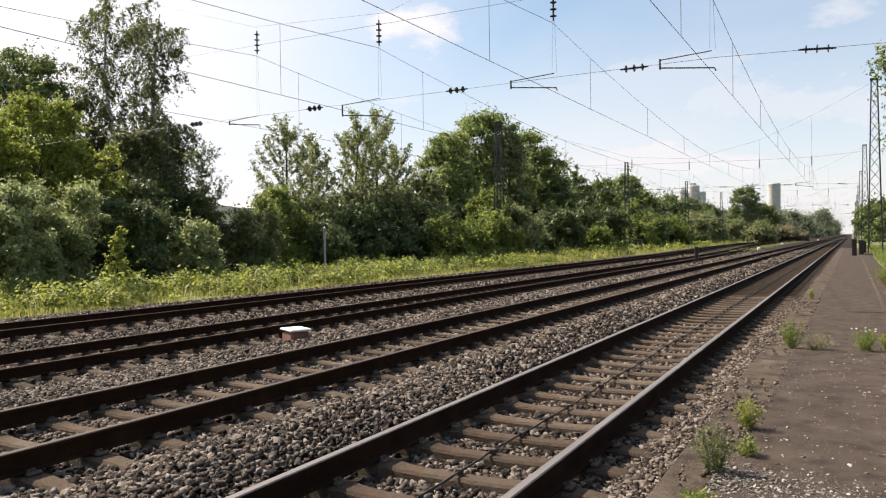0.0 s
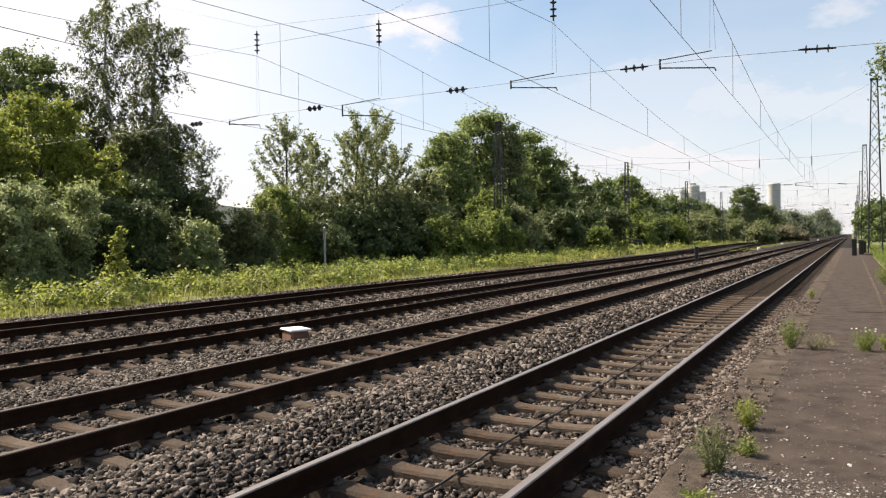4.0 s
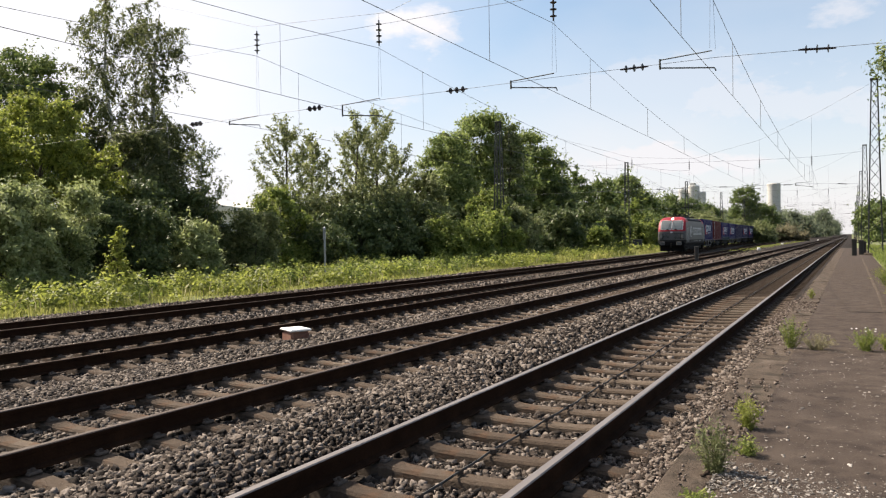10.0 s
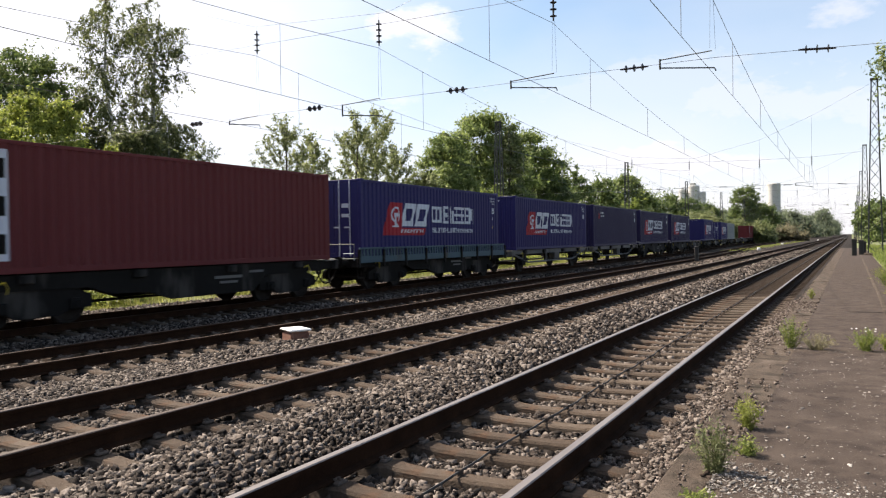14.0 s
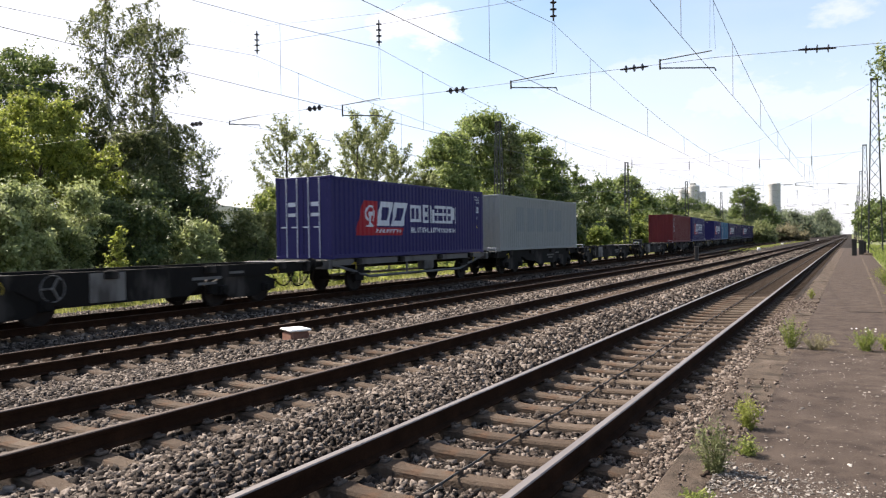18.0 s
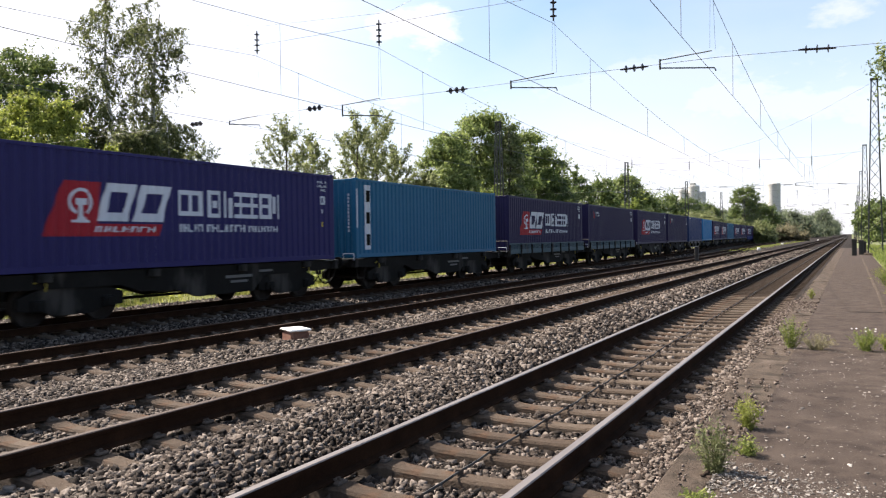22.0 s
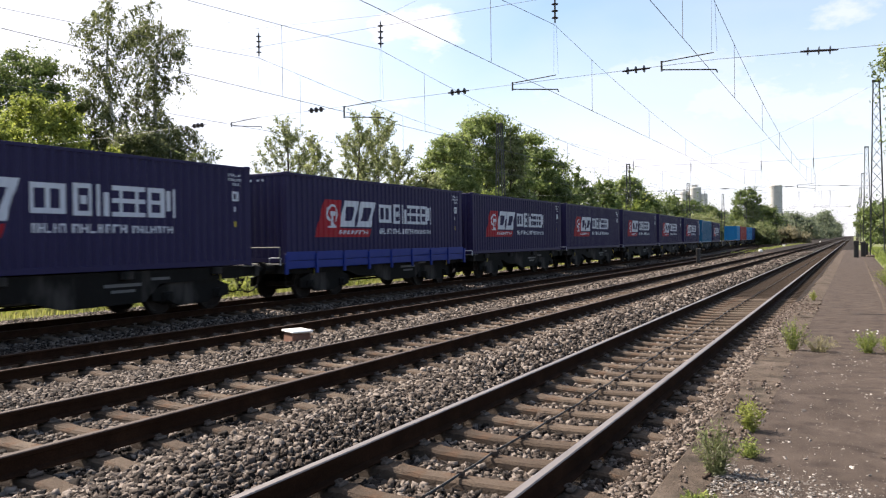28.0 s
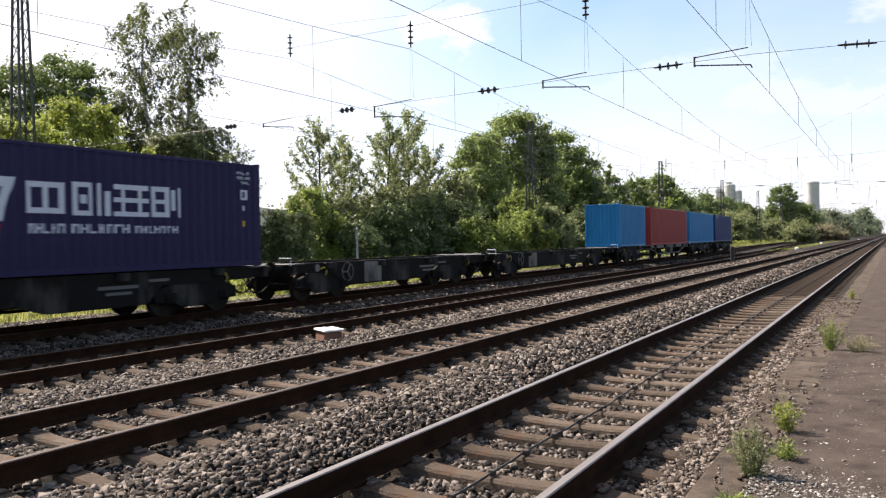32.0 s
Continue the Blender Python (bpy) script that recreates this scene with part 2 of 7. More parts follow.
L_GREY = leaf("grey_green_weed_leaves", (0.10, 0.12, 0.045), (0.18, 0.20, 0.085), (0.28, 0.29, 0.15))
L_BROWN = leaf("brownish_bush_leaves", (0.11, 0.10, 0.055), (0.19, 0.17, 0.10), (0.28, 0.25, 0.155))


# ---- geometry helpers ----
class Geo:
    """Gathers vertices and faces of one mesh."""

    def __init__(self):
        self.v, self.f, self.m = [], [], []

    def add(self, verts, faces, mat=0):
        k = len(self.v)
        self.v += [tuple(c) for c in verts]
        self.f += [tuple(i + k for i in face) for face in faces]
        self.m += [mat] * len(faces)
        return self

    def box(self, a, b, mat=0, c=0.0):
        """A box between two corners; c: the chamfer of its edges."""
        (x0, y0, z0), (x1, y1, z1) = a, b
        if not c:
            v = [(x, y, z) for z in (z0, z1) for y in (y0, y1) for x in (x0, x1)]
            return self.add(v, [(0, 2, 3, 1), (4, 5, 7, 6), (0, 1, 5, 4), (2, 6, 7, 3), (0, 4, 6, 2), (1, 3, 7, 5)], mat)
        c = min(c, (x1 - x0) * 0.45, (y1 - y0) * 0.45, (z1 - z0) * 0.45)
        rings = []
        for z, s in ((z0, c), (z0 + c, 0), (z1 - c, 0), (z1, c)):
            p, q, r, t = x0 + s, x1 - s, y0 + s, y1 - s
            k = c if not s else 0.0
            rings.append([(p + k, r, z), (q - k, r, z), (q, r + k, z), (q, t - k, z), (q - k, t, z), (p + k, t, z), (p, t - k, z), (p, r + k, z)])
        v = [co for ring in rings for co in ring]
        f = [tuple(range(7, -1, -1)), tuple(range(24, 32))]
        for k in range(3):
            f += [(8 * k + i, 8 * k + (i + 1) % 8, 8 * k + 8 + (i + 1) % 8, 8 * k + 8 + i) for i in range(8)]
        return self.add(v, f, mat)

    def tube(self, points, r, n=6, mat=0, r2=None, caps=True):
        """A round bar along points."""
        pts = [Vector(q) for q in points]
        r2 = r if r2 is None else r2
        v, f = [], []
        for i, q in enumerate(pts):
            d = (pts[min(i + 1, len(pts) - 1)] - pts[max(i - 1, 0)]).normalized()
            side = d.cross(Vector((0, 0, 1)) if abs(d.z) < 0.9 else Vector((1, 0, 0))).normalized()
            up = side.cross(d)
            rad = r + (r2 - r) * i / max(1, len(pts) - 1)
            v += [q + rad * (math.cos(2 * math.pi * k / n) * side + math.sin(2 * math.pi * k / n) * up) for k in range(n)]
        for i in range(len(pts) - 1):
            f += [(i * n + k, i * n + (k + 1) % n, (i + 1) * n + (k + 1) % n, (i + 1) * n + k) for k in range(n)]
        if caps:
            f += [tuple(range(n - 1, -1, -1)), tuple(range((len(pts) - 1) * n, len(pts) * n))]
        return self.add(v, f, mat)

    def disc(self, centre, axis, profile, n=16, mat=0):
        """A turned body: profile of (distance along axis, radius)."""
        c, d = Vector(centre), Vector(axis).normalized()
        side = d.cross(Vector((0, 0, 1)) if abs(d.z) < 0.9 else Vector((1, 0, 0))).normalized()
        up = side.cross(d)
        v, f = [], []
        for h, r in profile:
            v += [c + h * d + r * (math.cos(2 * math.pi * k / n) * side + math.sin(2 * math.pi * k / n) * up) for k in range(n)]
        for i in range(len(profile) - 1):
            f += [(i * n + k, i * n + (k + 1) % n, (i + 1) * n + (k + 1) % n, (i + 1) * n + k) for k in range(n)]
        f += [tuple(range(n - 1, -1, -1)), tuple(range((len(profile) - 1) * n, len(profile) * n))]
        return self.add(v, f, mat)

    def sweep(self, rings, mat=0, caps=True, closed=True):
        """Skins rings of equal length, one after another."""
        n = len(rings[0])
        v = [q for ring in rings for q in ring]
        f = []
        for i in range(len(rings) - 1):
            for k in range(n if closed else n - 1):
                f.append((i * n + k, i * n + (k + 1) % n, (i + 1) * n + (k + 1) % n, (i + 1) * n + k))
        if caps:
            f += [tuple(range(n - 1, -1, -1)), tuple(range((len(rings) - 1) * n, len(rings) * n))]
        return self.add(v, f, mat)

    def mesh(self, name, *mats, smooth=False):
        me = bpy.data.meshes.new(name)
        me.from_pydata(self.v, [], self.f)
        for mat in mats:
            me.materials.append(mat)
        if len(mats) > 1:
            me.polygons.foreach_set("material_index", self.m)
        bm = bmesh.new()
        bm.from_mesh(me)
        bmesh.ops.recalc_face_normals(bm, faces=bm.faces)
        bm.to_mesh(me)
        bm.free()
        if smooth:
            me.polygons.foreach_set("use_smooth", [True] * len(me.polygons))
        return me


def raw_mesh(name, verts, faces_n, n, mat):
    """A mesh from numpy vertices and faces of n corners each."""
    me = bpy.data.meshes.new(name)
    k = len(faces_n)
    me.vertices.add(len(verts))
    me.vertices.foreach_set("co", np.asarray(verts, dtype=np.float32).ravel())
    me.loops.add(k * n)
    me.loops.foreach_set("vertex_index", np.asarray(faces_n, dtype=np.int32).ravel())
    me.polygons.add(k)
    me.polygons.foreach_set("loop_start", np.arange(0, k * n, n, dtype=np.int32))
    me.update(calc_edges=True)
    me.validate()
    me.materials.append(mat)
    return me


def part(name, data, parent, label="", m=None, kind=""):
    """Links a mesh as one part under a thing or under a part."""
    ob = new(name, data)
    ob.parent = parent
    if m is not None:
        ob.matrix_local = m
    return tagged(ob, label, kind=kind)


def thing(name, label, category, group="", kind="", m=None, data=None):
    ob = new(name, data)
    if m is not None:
        ob.matrix_world = m
    return tagged(ob, label, category, group, kind)


# ---- plan: rails run along y; z = 0 is the top of the first track's rails ----
X1, X2, X4 = -2.595, -6.448, -16.88
Z2, Z3, Z4 = -0.03, -0.224, -0.263
GAP34 = 5.30


def branch(s):
    """Centre line of the branch line's far track and its heading (radians to the left), s metres along it."""
    k, k2 = 0.00107, 0.00082
    if s <= 51:
        return X4, s, 0.0
    if s <= 110:
        return X4 - 0.5 * k * (s - 51) ** 2, s, k * (s - 51)
    o, th = 0.5 * k * 3481, k * 59
    if s <= 128:
        return X4 - o - th * (s - 110), s, th
    o += th * 18
    if s <= 177:
        return X4 - o - th * (s - 128) + 0.5 * k2 * (s - 128) ** 2, s, th - k2 * (s - 128)
    o += th * 49 - 0.5 * k2 * 2401
    return X4 - o - 0.0229 * (s - 177), s, 0.0229


def on_track(i, s, lateral=0.0, z=0.0):
    """A point of track i, s metres along it, and its heading."""
    if i == 1:
        return Vector((X1 + lateral, s, z)), 0.0
    if i == 2:
        return Vector((X2 + lateral, s, Z2 + z)), 0.0
    x, y, a = branch(s)
    lat = lateral + (GAP34 if i == 3 else 0.0)
    return Vector((x + lat * math.cos(a), y + lat * math.sin(a), (Z3 if i == 3 else Z4) + z)), a


# ---- ground: one sheet, with the track beds raised on it ----
PROFILE = [(-2500, -1.2), (-300, -1.0), (-60, -0.95), (-30, -0.75), (-24, -0.62), (-21.6, -0.58), (-20.7, -0.52), (-19.2, -0.475), (-18.4, -0.50), (-15.5, -0.56),
           (-14.8, -0.60), (-14.0, -0.57), (-13.1, -0.51), (-10.2, -0.51), (-9.5, -0.44), (-8.6, -0.33), (-7.9, -0.30), (-5.1, -0.30), (-4.7, -0.22),
           (-4.3, -0.21), (-3.9, -0.285), (-1.55, -0.275), (-1.18, -0.16), (-0.9, -0.16), (0.0, -0.22), (1.15, -0.16), (1.5, -0.03), (4.0, 0.05), (30, 0.0), (300, -0.5), (2500, -1.0)]


def shift(x, y):
    """How far the ground follows the branch line's curve to the left."""
    w = min(1.0, max(0.0, (-8.0 - x) / 2.5)) * min(1.0, max(0.0, (x + 300) / 100))
    return (branch(y)[0] - X4) * w


rows_y = [-2500, -700, -120, -20, 0] + [i * 8 for i in range(1, 40)] + [340, 400, 480, 600, 800, 1200, 3000, 4500]
g = Geo()
g.v = [(x + shift(x, y), y, z) for y in rows_y for x, z in PROFILE]
nc = len(PROFILE)
for r in range(len(rows_y) - 1):
    for c in range(nc - 1):
        g.f.append((r * nc + c, r * nc + c + 1, (r + 1) * nc + c + 1, (r + 1) * nc + c))
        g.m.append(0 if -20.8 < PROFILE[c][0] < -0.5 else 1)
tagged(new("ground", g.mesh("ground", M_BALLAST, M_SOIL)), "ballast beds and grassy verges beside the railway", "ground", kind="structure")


def scatter(x0, x1, y0, y1, n, zf, size, seed, keep=None):
    """n stones strewn over a strip: position, size and turn of each."""
    r = np.random.RandomState(seed)
    y = y0 + (y1 - y0) * r.rand(n)
    x = x0 + (x1 - x0) * r.rand(n)
    if keep is not None:
        k = keep(x, y)
        x, y = x[k], y[k]
    s = size * (0.55 + 1.1 * r.rand(len(x)) ** 2)
    z = zf(x, y, r) + 0.15 * s
    return np.stack([x, y, z, s], 1)


ROCK = np.array([(x, y, z) for z in (-1, 1) for y in (-1, 1) for x in (-1, 1)], dtype=float)
ROCK_FACES = np.array([(0, 2, 3, 1), (4, 5, 7, 6), (0, 1, 5, 4), (2, 6, 7, 3), (0, 4, 6, 2), (1, 3, 7, 5)])


def rocks(name, table, mat, flat=0.75, seed=1):
    """Broken stones, each a battered block of its own."""
    r = np.random.RandomState(seed)
    n = len(table)
    v = np.repeat(ROCK[None], n, 0) * (0.34 + 0.76 * r.rand(n, 8, 3))
    v *= (0.62 + 0.75 * r.rand(n, 1, 3))
    v[:, :, 2] *= flat
    a, b = r.rand(n) * 6.283, (r.rand(n) - 0.5) * 1.4
    ca, sa, cb, sb = np.cos(a)[:, None], np.sin(a)[:, None], np.cos(b)[:, None], np.sin(b)[:, None]
    y, z = v[:, :, 1] * cb - v[:, :, 2] * sb, v[:, :, 1] * sb + v[:, :, 2] * cb
    x = v[:, :, 0]
    v = np.stack([x * ca - y * sa, x * sa + y * ca, z], 2) * (table[:, 3] * 0.5)[:, None, None] + table[:, None, :3]
    f = (ROCK_FACES[None, 1:] + 8 * np.arange(n)[:, None, None]).reshape(-1, 4)
    return raw_mesh(name, v.reshape(-1, 3), f, 4, mat)


def profile_z(x):
    return np.interp(x, [q[0] for q in PROFILE], [q[1] for q in PROFILE])


PITCH = 0.606
PHASE = {1: 0.36, 2: 0.10, 3: 0.25, 4: 0.0}


def between(i, xc):
    """Keeps stones off the sleepers of track i."""
    def test(x, y):
        d = np.abs((y - PHASE[i] * PITCH) / PITCH - np.round((y - PHASE[i] * PITCH) / PITCH)) * PITCH
        rail = np.minimum(np.abs(x - xc - 0.7535), np.abs(x - xc + 0.7535))
        return ((d > 0.145 - 0.1 * (np.abs(x - xc) > 1.0)) | (np.abs(x - xc) > 1.12)) & (rail > 0.07)
    return test


def bed(x, y, r):
    return profile_z(x) + 0.012 * r.rand(len(x))


def heap(x, y, r):
    """The loose ridge between the first two tracks."""
    return profile_z(x) + 0.05 * np.abs(np.sin(y * 1.7 + 3 * np.sin(y * 0.45))) * r.rand(len(x)) + 0.02 * r.rand(len(x))


strips = []
for y0, y1, dens, size in ((-6, 2.2, 60, 0.085), (2.2, 9, 1250, 0.042), (9, 16, 640, 0.051), (16, 28, 260, 0.064), (28, 50, 110, 0.078), (50, 95, 34, 0.10)):
    for x0, x1, zf, keep, more in ((-5.15, -3.9, heap, None, 1.1), (-3.9, -1.29, bed, between(1, X1), 1.0), (-1.29, -0.9, bed, None, 1.0),
                                   (-7.76, -5.15, bed, between(2, X2), 1.0), (-10.2, -7.76, heap, None, 0.9), (-12.9, -10.2, bed, between(3, X4 + GAP34), 0.8),
                                   (-15.8, -12.9, bed, None, 0.7), (-18.6, -15.8, bed, between(4, X4), 0.35), (-20.9, -18.4, bed, None, 0.45)):
        if y1 < -x0 * 0.5 and y1 > 3 or (x0 in (-3.9, -1.29) and y0 > 15):
            continue
        n = int((x1 - x0) * (y1 - y0) * dens * more)
        strips.append(scatter(x0, x1, y0, y1, n, zf, size, 100 + len(strips), keep))
tagged(new("ballast_stones", rocks("ballast_stones", np.concatenate(strips), M_STONE, 0.9)), "grey-brown broken ballast stones lying round the sleepers", "ballast", kind="stuff")

kerb_grit = scatter(-1.85, -0.66, 3, 22, 15000, lambda x, y, r: np.where(x < -1.12, profile_z(x) + 0.03, -0.004), 0.022, 77, lambda x, y: (x < -1.10) | (np.sin(x * 41 + y * 7) + np.sin(y * 5.3) + 1.2 * np.sin(y * 1.1) > 0.6))
tagged(new("kerb_grit", rocks("kerb_grit", kerb_grit, M_GRIT, 0.6, 78)), "small brown stones and grit along the platform kerb", "grit", kind="stuff")

# ---- tracks ----
RAIL = [(-0.075, -0.172), (0.075, -0.172), (0.075, -0.160), (0.012, -0.142), (0.009, -0.052), (0.034, -0.040), (0.036, -0.008), (0.028, 0.0),
        (-0.028, 0.0), (-0.036, -0.008), (-0.034, -0.040), (-0.009, -0.052), (-0.012, -0.142), (-0.075, -0.160)]


def rail_mesh(i, side, top):
    """One rail of track i with foot, web and head; the running surface is bare."""
    ss = [-620, -100, -10] + ([s for s in range(0, 52, 26)] + [52 + 6 * j for j in range(25)] + [260, 400, 700, 1150] if i > 2 else [60, 300, 1500])
    rings = []
    for s in ss:
        ring = []
        for u, w in RAIL:
            ring.append(on_track(i, s, side * 0.7535 + u, w)[0])
        rings.append(ring)
    g = Geo().sweep(rings)
    n = len(RAIL)
    g.m = [1 if k % n in (6, 7, 8) and k < n * (len(ss) - 1) else 0 for k in range(len(g.f))]
    return g.mesh("rail", M_RUST, top)


def sleeper_mesh(mat):
    """A prestressed concrete sleeper: sloped shoulders, sunk in the middle."""
    rings = []
    for x, top, w in ((-1.30, -0.255, 0.09), (-1.27, -0.235, 0.095), (-0.95, -0.20, 0.105), (-0.58, -0.185, 0.105), (-0.50, -0.20, 0.10), (-0.30, -0.212, 0.09), (0.30, -0.212, 0.09),
                      (0.50, -0.20, 0.10), (0.58, -0.185, 0.105), (0.95, -0.20, 0.105), (1.27, -0.235, 0.095), (1.30, -0.255, 0.09)):
        rings.append([(x, -w - 0.04, -0.40), (x, w + 0.04, -0.40), (x, w, top - 0.02), (x, w - 0.025, top), (x, -w + 0.025, top), (x, -w, top - 0.02)])
    return Geo().sweep(rings).mesh("sleeper", mat)


def fastening_geo(g, at):
    """Base plate shoulders and spring clips on both sides of a rail foot."""
    x, y, z = at
    for s in (-1, 1):
        g.box((x + s * 0.105 - 0.03, y - 0.06, z - 0.195), (x + s * 0.105 + 0.03, y + 0.06, z - 0.165), c=0.01)
        g.box((x + s * 0.075 - 0.022, y - 0.035, z - 0.175), (x + s * 0.075 + 0.022, y + 0.035, z - 0.150), c=0.01)
        g.disc((x + s * 0.095, y, z - 0.168), (0, 0, 1), [(0, 0.016), (0.028, 0.014)], 8)
    return g


SLEEPER, SLEEPER_DARK = sleeper_mesh(M_SLEEPER), sleeper_mesh(M_SLEEPER_DARK)
FASTENING = fastening_geo(Geo(), (0, 0, 0)).mesh("rail_fastening", M_CLIP)
for i, (near, mid, far, top, near_clip, label) in {1: (-7, 120, 300, M_RAILTOP, 42, "near railway track with worn bright rails on concrete sleepers"),
                                         2: (-7, 100, 260, M_RAILMID, 36, "second railway track with worn rails on concrete sleepers"),
                                         3: (-5, 80, 220, M_RAILDULL, 24, "branch railway track with dull rails on concrete sleepers"),
                                         4: (-3, 70, 220, M_RAILDULL, 0, "branch railway track that carries the goods train")}.items():
    track = tagged(new("track_%d" % i), label, "railway track", kind="structure")
    for side in (-1, 1):
        part("rail", rail_mesh(i, side, top), track)
    gs, gc = Geo(), Geo()
    for k in range(int(near / PITCH), int(far / PITCH)):
        s = (k + PHASE[i]) * PITCH
        P, a = on_track(i, s)
        m = Matrix.Translation(P) @ Matrix.Rotation(a, 4, "Z")
        if s < mid:
            part("sleeper", SLEEPER if s < {1: 24, 2: 50}.get(i, 999) else SLEEPER_DARK, track, m=m)
        else:
            gs.box((P.x - 1.3, P.y - 0.12, P.z - 0.3), (P.x + 1.3, P.y + 0.12, P.z - 0.195))
        for side in (-1, 1):
            if s < near_clip:
                part("rail_fastening", FASTENING, track, m=m @ Matrix.Translation((side * 0.7535, 0, 0)))
            elif s < 70:
                q = m @ Vector((side * 0.7535, 0, 0))
                gc.box((q.x - 0.12, q.y - 0.05, q.z - 0.19), (q.x + 0.12, q.y + 0.05, q.z - 0.155))
    part("sleepers", gs.mesh("sleepers", M_SLEEPER_DARK), track, "sleepers in the distance", kind="stuff")
    if gc.f:
        part("rail_fastenings", gc.mesh("rail_fastenings", M_CLIP), track, "rail fastenings farther along", kind="stuff")

# the train control cable that lies along the middle of the near track
g = Geo()
g.tube([(X1 + 0.015 * math.sin(s * 1.9) + 0.006 * math.sin(s * 5.1), s, -0.185 + 0.008 * math.sin(s * 10.4)) for s in [0.3 * j for j in range(0, 240)]], 0.010, 5)
cable = thing("track_cable", "thin black control cable clipped along the middle of the sleepers", "cable", data=g.mesh("track_cable", M_CABLE))
CLAMP = Geo().box((-0.03, -0.018, -0.205), (0.03, 0.018, -0.16), c=0.006).mesh("cable_clamp", M_CLIP)
for k in range(4, 40):
    part("cable_clamp", CLAMP, cable, m=Matrix.Translation((X1, (k + PHASE[1]) * PITCH, 0)))

# ---- platform ----
platform = tagged(new("platform"), "worn dark asphalt platform with a concrete kerb", "platform", kind="structure")
SEAM = 11.5
rnd = random.Random(4)


def slab(y0, y1, x1, z):
    rings = []
    n = max(2, int((y1 - y0) / 1.5))
    for k in range(n + 1):
        y = y0 + (y1 - y0) * k / n
        e = 0.012 * math.sin(y * 2.3) + 0.01 * math.sin(y * 7.1)
        rings.append([(-0.70 + e, y, z - 0.3), (x1 + 2 * e, y, z - 0.3), (x1 + 2 * e, y, z - 0.012), (x1 - 0.3, y, z + 0.006), (-0.2, y, z + 0.004), (-0.70 + e, y, z)])
    return Geo().sweep(rings).mesh("slab", M_ASPHALT)


part("slab", slab(-6, SEAM - 0.012, 1.6, 0.0), platform)
part("slab", slab(SEAM + 0.018, 22.2, 1.25, -0.012), platform)
part("slab", slab(22.23, 95, 1.25, -0.016), platform)
for k in range(30):
    y0 = SEAM + 0.1 + 2.7 * k
    part("edge_strip", Geo().box((0.56 + 0.01 * math.sin(k * 2.1), y0, -0.2), (0.645, y0 + 2.68, 0.002 + 0.004 * math.sin(k * 1.3)), c=0.01).mesh("edge_strip", M_KERB), platform, "narrow pale concrete edge strip")
yk = -7.4
while yk < 90:
    ln = 1.48 if yk < 40 else 5.9
    dx, dz = rnd.uniform(-0.012, 0.012), rnd.uniform(-0.012, -0.002)
    g = Geo().box((-1.13 + 2.5 * dx, yk + 0.008, -0.34), (-0.66, yk + ln - 0.008, dz - 0.004), c=0.028)
    part("kerb_stone", g.mesh("kerb_stone", M_KERB), platform)
    yk += ln
# pale chips and crumbs strewn on the asphalt
r = np.random.RandomState(7)
n = 2600
tx, ty = -0.7 + 1.9 * r.rand(n), 3.2 + 9 * r.rand(n) ** 1.6
band = np.stack([tx, ty, np.full(n, 0.005), 0.005 + 0.030 * r.rand(n) ** 5], 1)
n2 = 2600
nx = -0.80 + 1.2 * r.rand(n2) ** 1.3
near = np.stack([nx, 4.95 - 0.25 * nx + 0.22 * r.randn(n2), np.full(n2, 0.005), 0.005 + 0.026 * r.rand(n2) ** 4], 1)
tagged(new("stone_chips", rocks("stone_chips", np.concatenate([band, near]), M_CHIP, 0.2, 9)), "pale stone chips scattered on the platform asphalt", "stone chips", kind="stuff")


# ---- leaves ----
def leaves(name, pos, size, mat, seed, up=0.35, droop=0.0, slim=0.55, small=False, normal=None):
    """Leaves as small pointed blades at pos; up: how far they face upwards; small: three corners each; normal: the way each one rather faces."""
    r = np.random.RandomState(seed)
    n = len(pos)
    nrm = r.randn(n, 3)
    if normal is None:
        nrm[:, 2] = np.abs(nrm[:, 2]) * (1 - up) + up * 2.0
    else:
        nrm = normal * 1.1 + 0.65 * nrm + np.array([0, 0, up])
    nrm /= np.linalg.norm(nrm, axis=1)[:, None] + 1e-6
    d = r.randn(n, 3)
    d[:, 2] -= droop * 3
    d -= (d * nrm).sum(1)[:, None] * nrm
    d /= np.linalg.norm(d, axis=1)[:, None] + 1e-6
    side = np.cross(nrm, d)
    s = (size * (0.6 + 0.8 * r.rand(n)))[:, None]
    if small:
        v = np.stack([pos + side * s * slim * 0.5, pos + d * s + nrm * s * 0.12, pos - side * s * slim * 0.5], 1)
        return raw_mesh(name, v.reshape(-1, 3), np.arange(3 * n).reshape(n, 3), 3, mat)
    mid = pos + d * s * 0.5
    v = np.stack([pos, mid + side * s * slim * 0.5, pos + d * s + nrm * s * 0.12, mid - side * s * slim * 0.5], 1)
    return raw_mesh(name, v.reshape(-1, 3), np.arange(4 * n).reshape(n, 4), 4, mat)


def clump_shell(r, centre, rad, squash, n, core=0.07):
    """Leaf places on the uneven outside of a clump and, larger, in its core: place, facing and size factor."""
    d = r.randn(n, 3)
    d[:, 2] = np.where(d[:, 2] < -0.5, -d[:, 2], d[:, 2])
    d /= np.linalg.norm(d, axis=1)[:, None]
    ph = r.rand(3) * 6.28
    lump = 1 + 0.22 * np.sin(d[:, 0] * 5 + ph[0]) * np.sin(d[:, 1] * 5 + ph[1]) + 0.16 * np.sin(d[:, 2] * 9 + ph[2] + 3 * d[:, 0])
    q = (0.42 + 0.66 * r.rand(n) ** 0.8) * lump
    big = r.rand(n) < core
    q[big] *= 0.85 * r.rand(big.sum()) ** 0.5
    p = centre + d * (q * rad)[:, None] * np.array([1, 1, squash])
    return p, d, np.where(big, 2.0, 1.0)


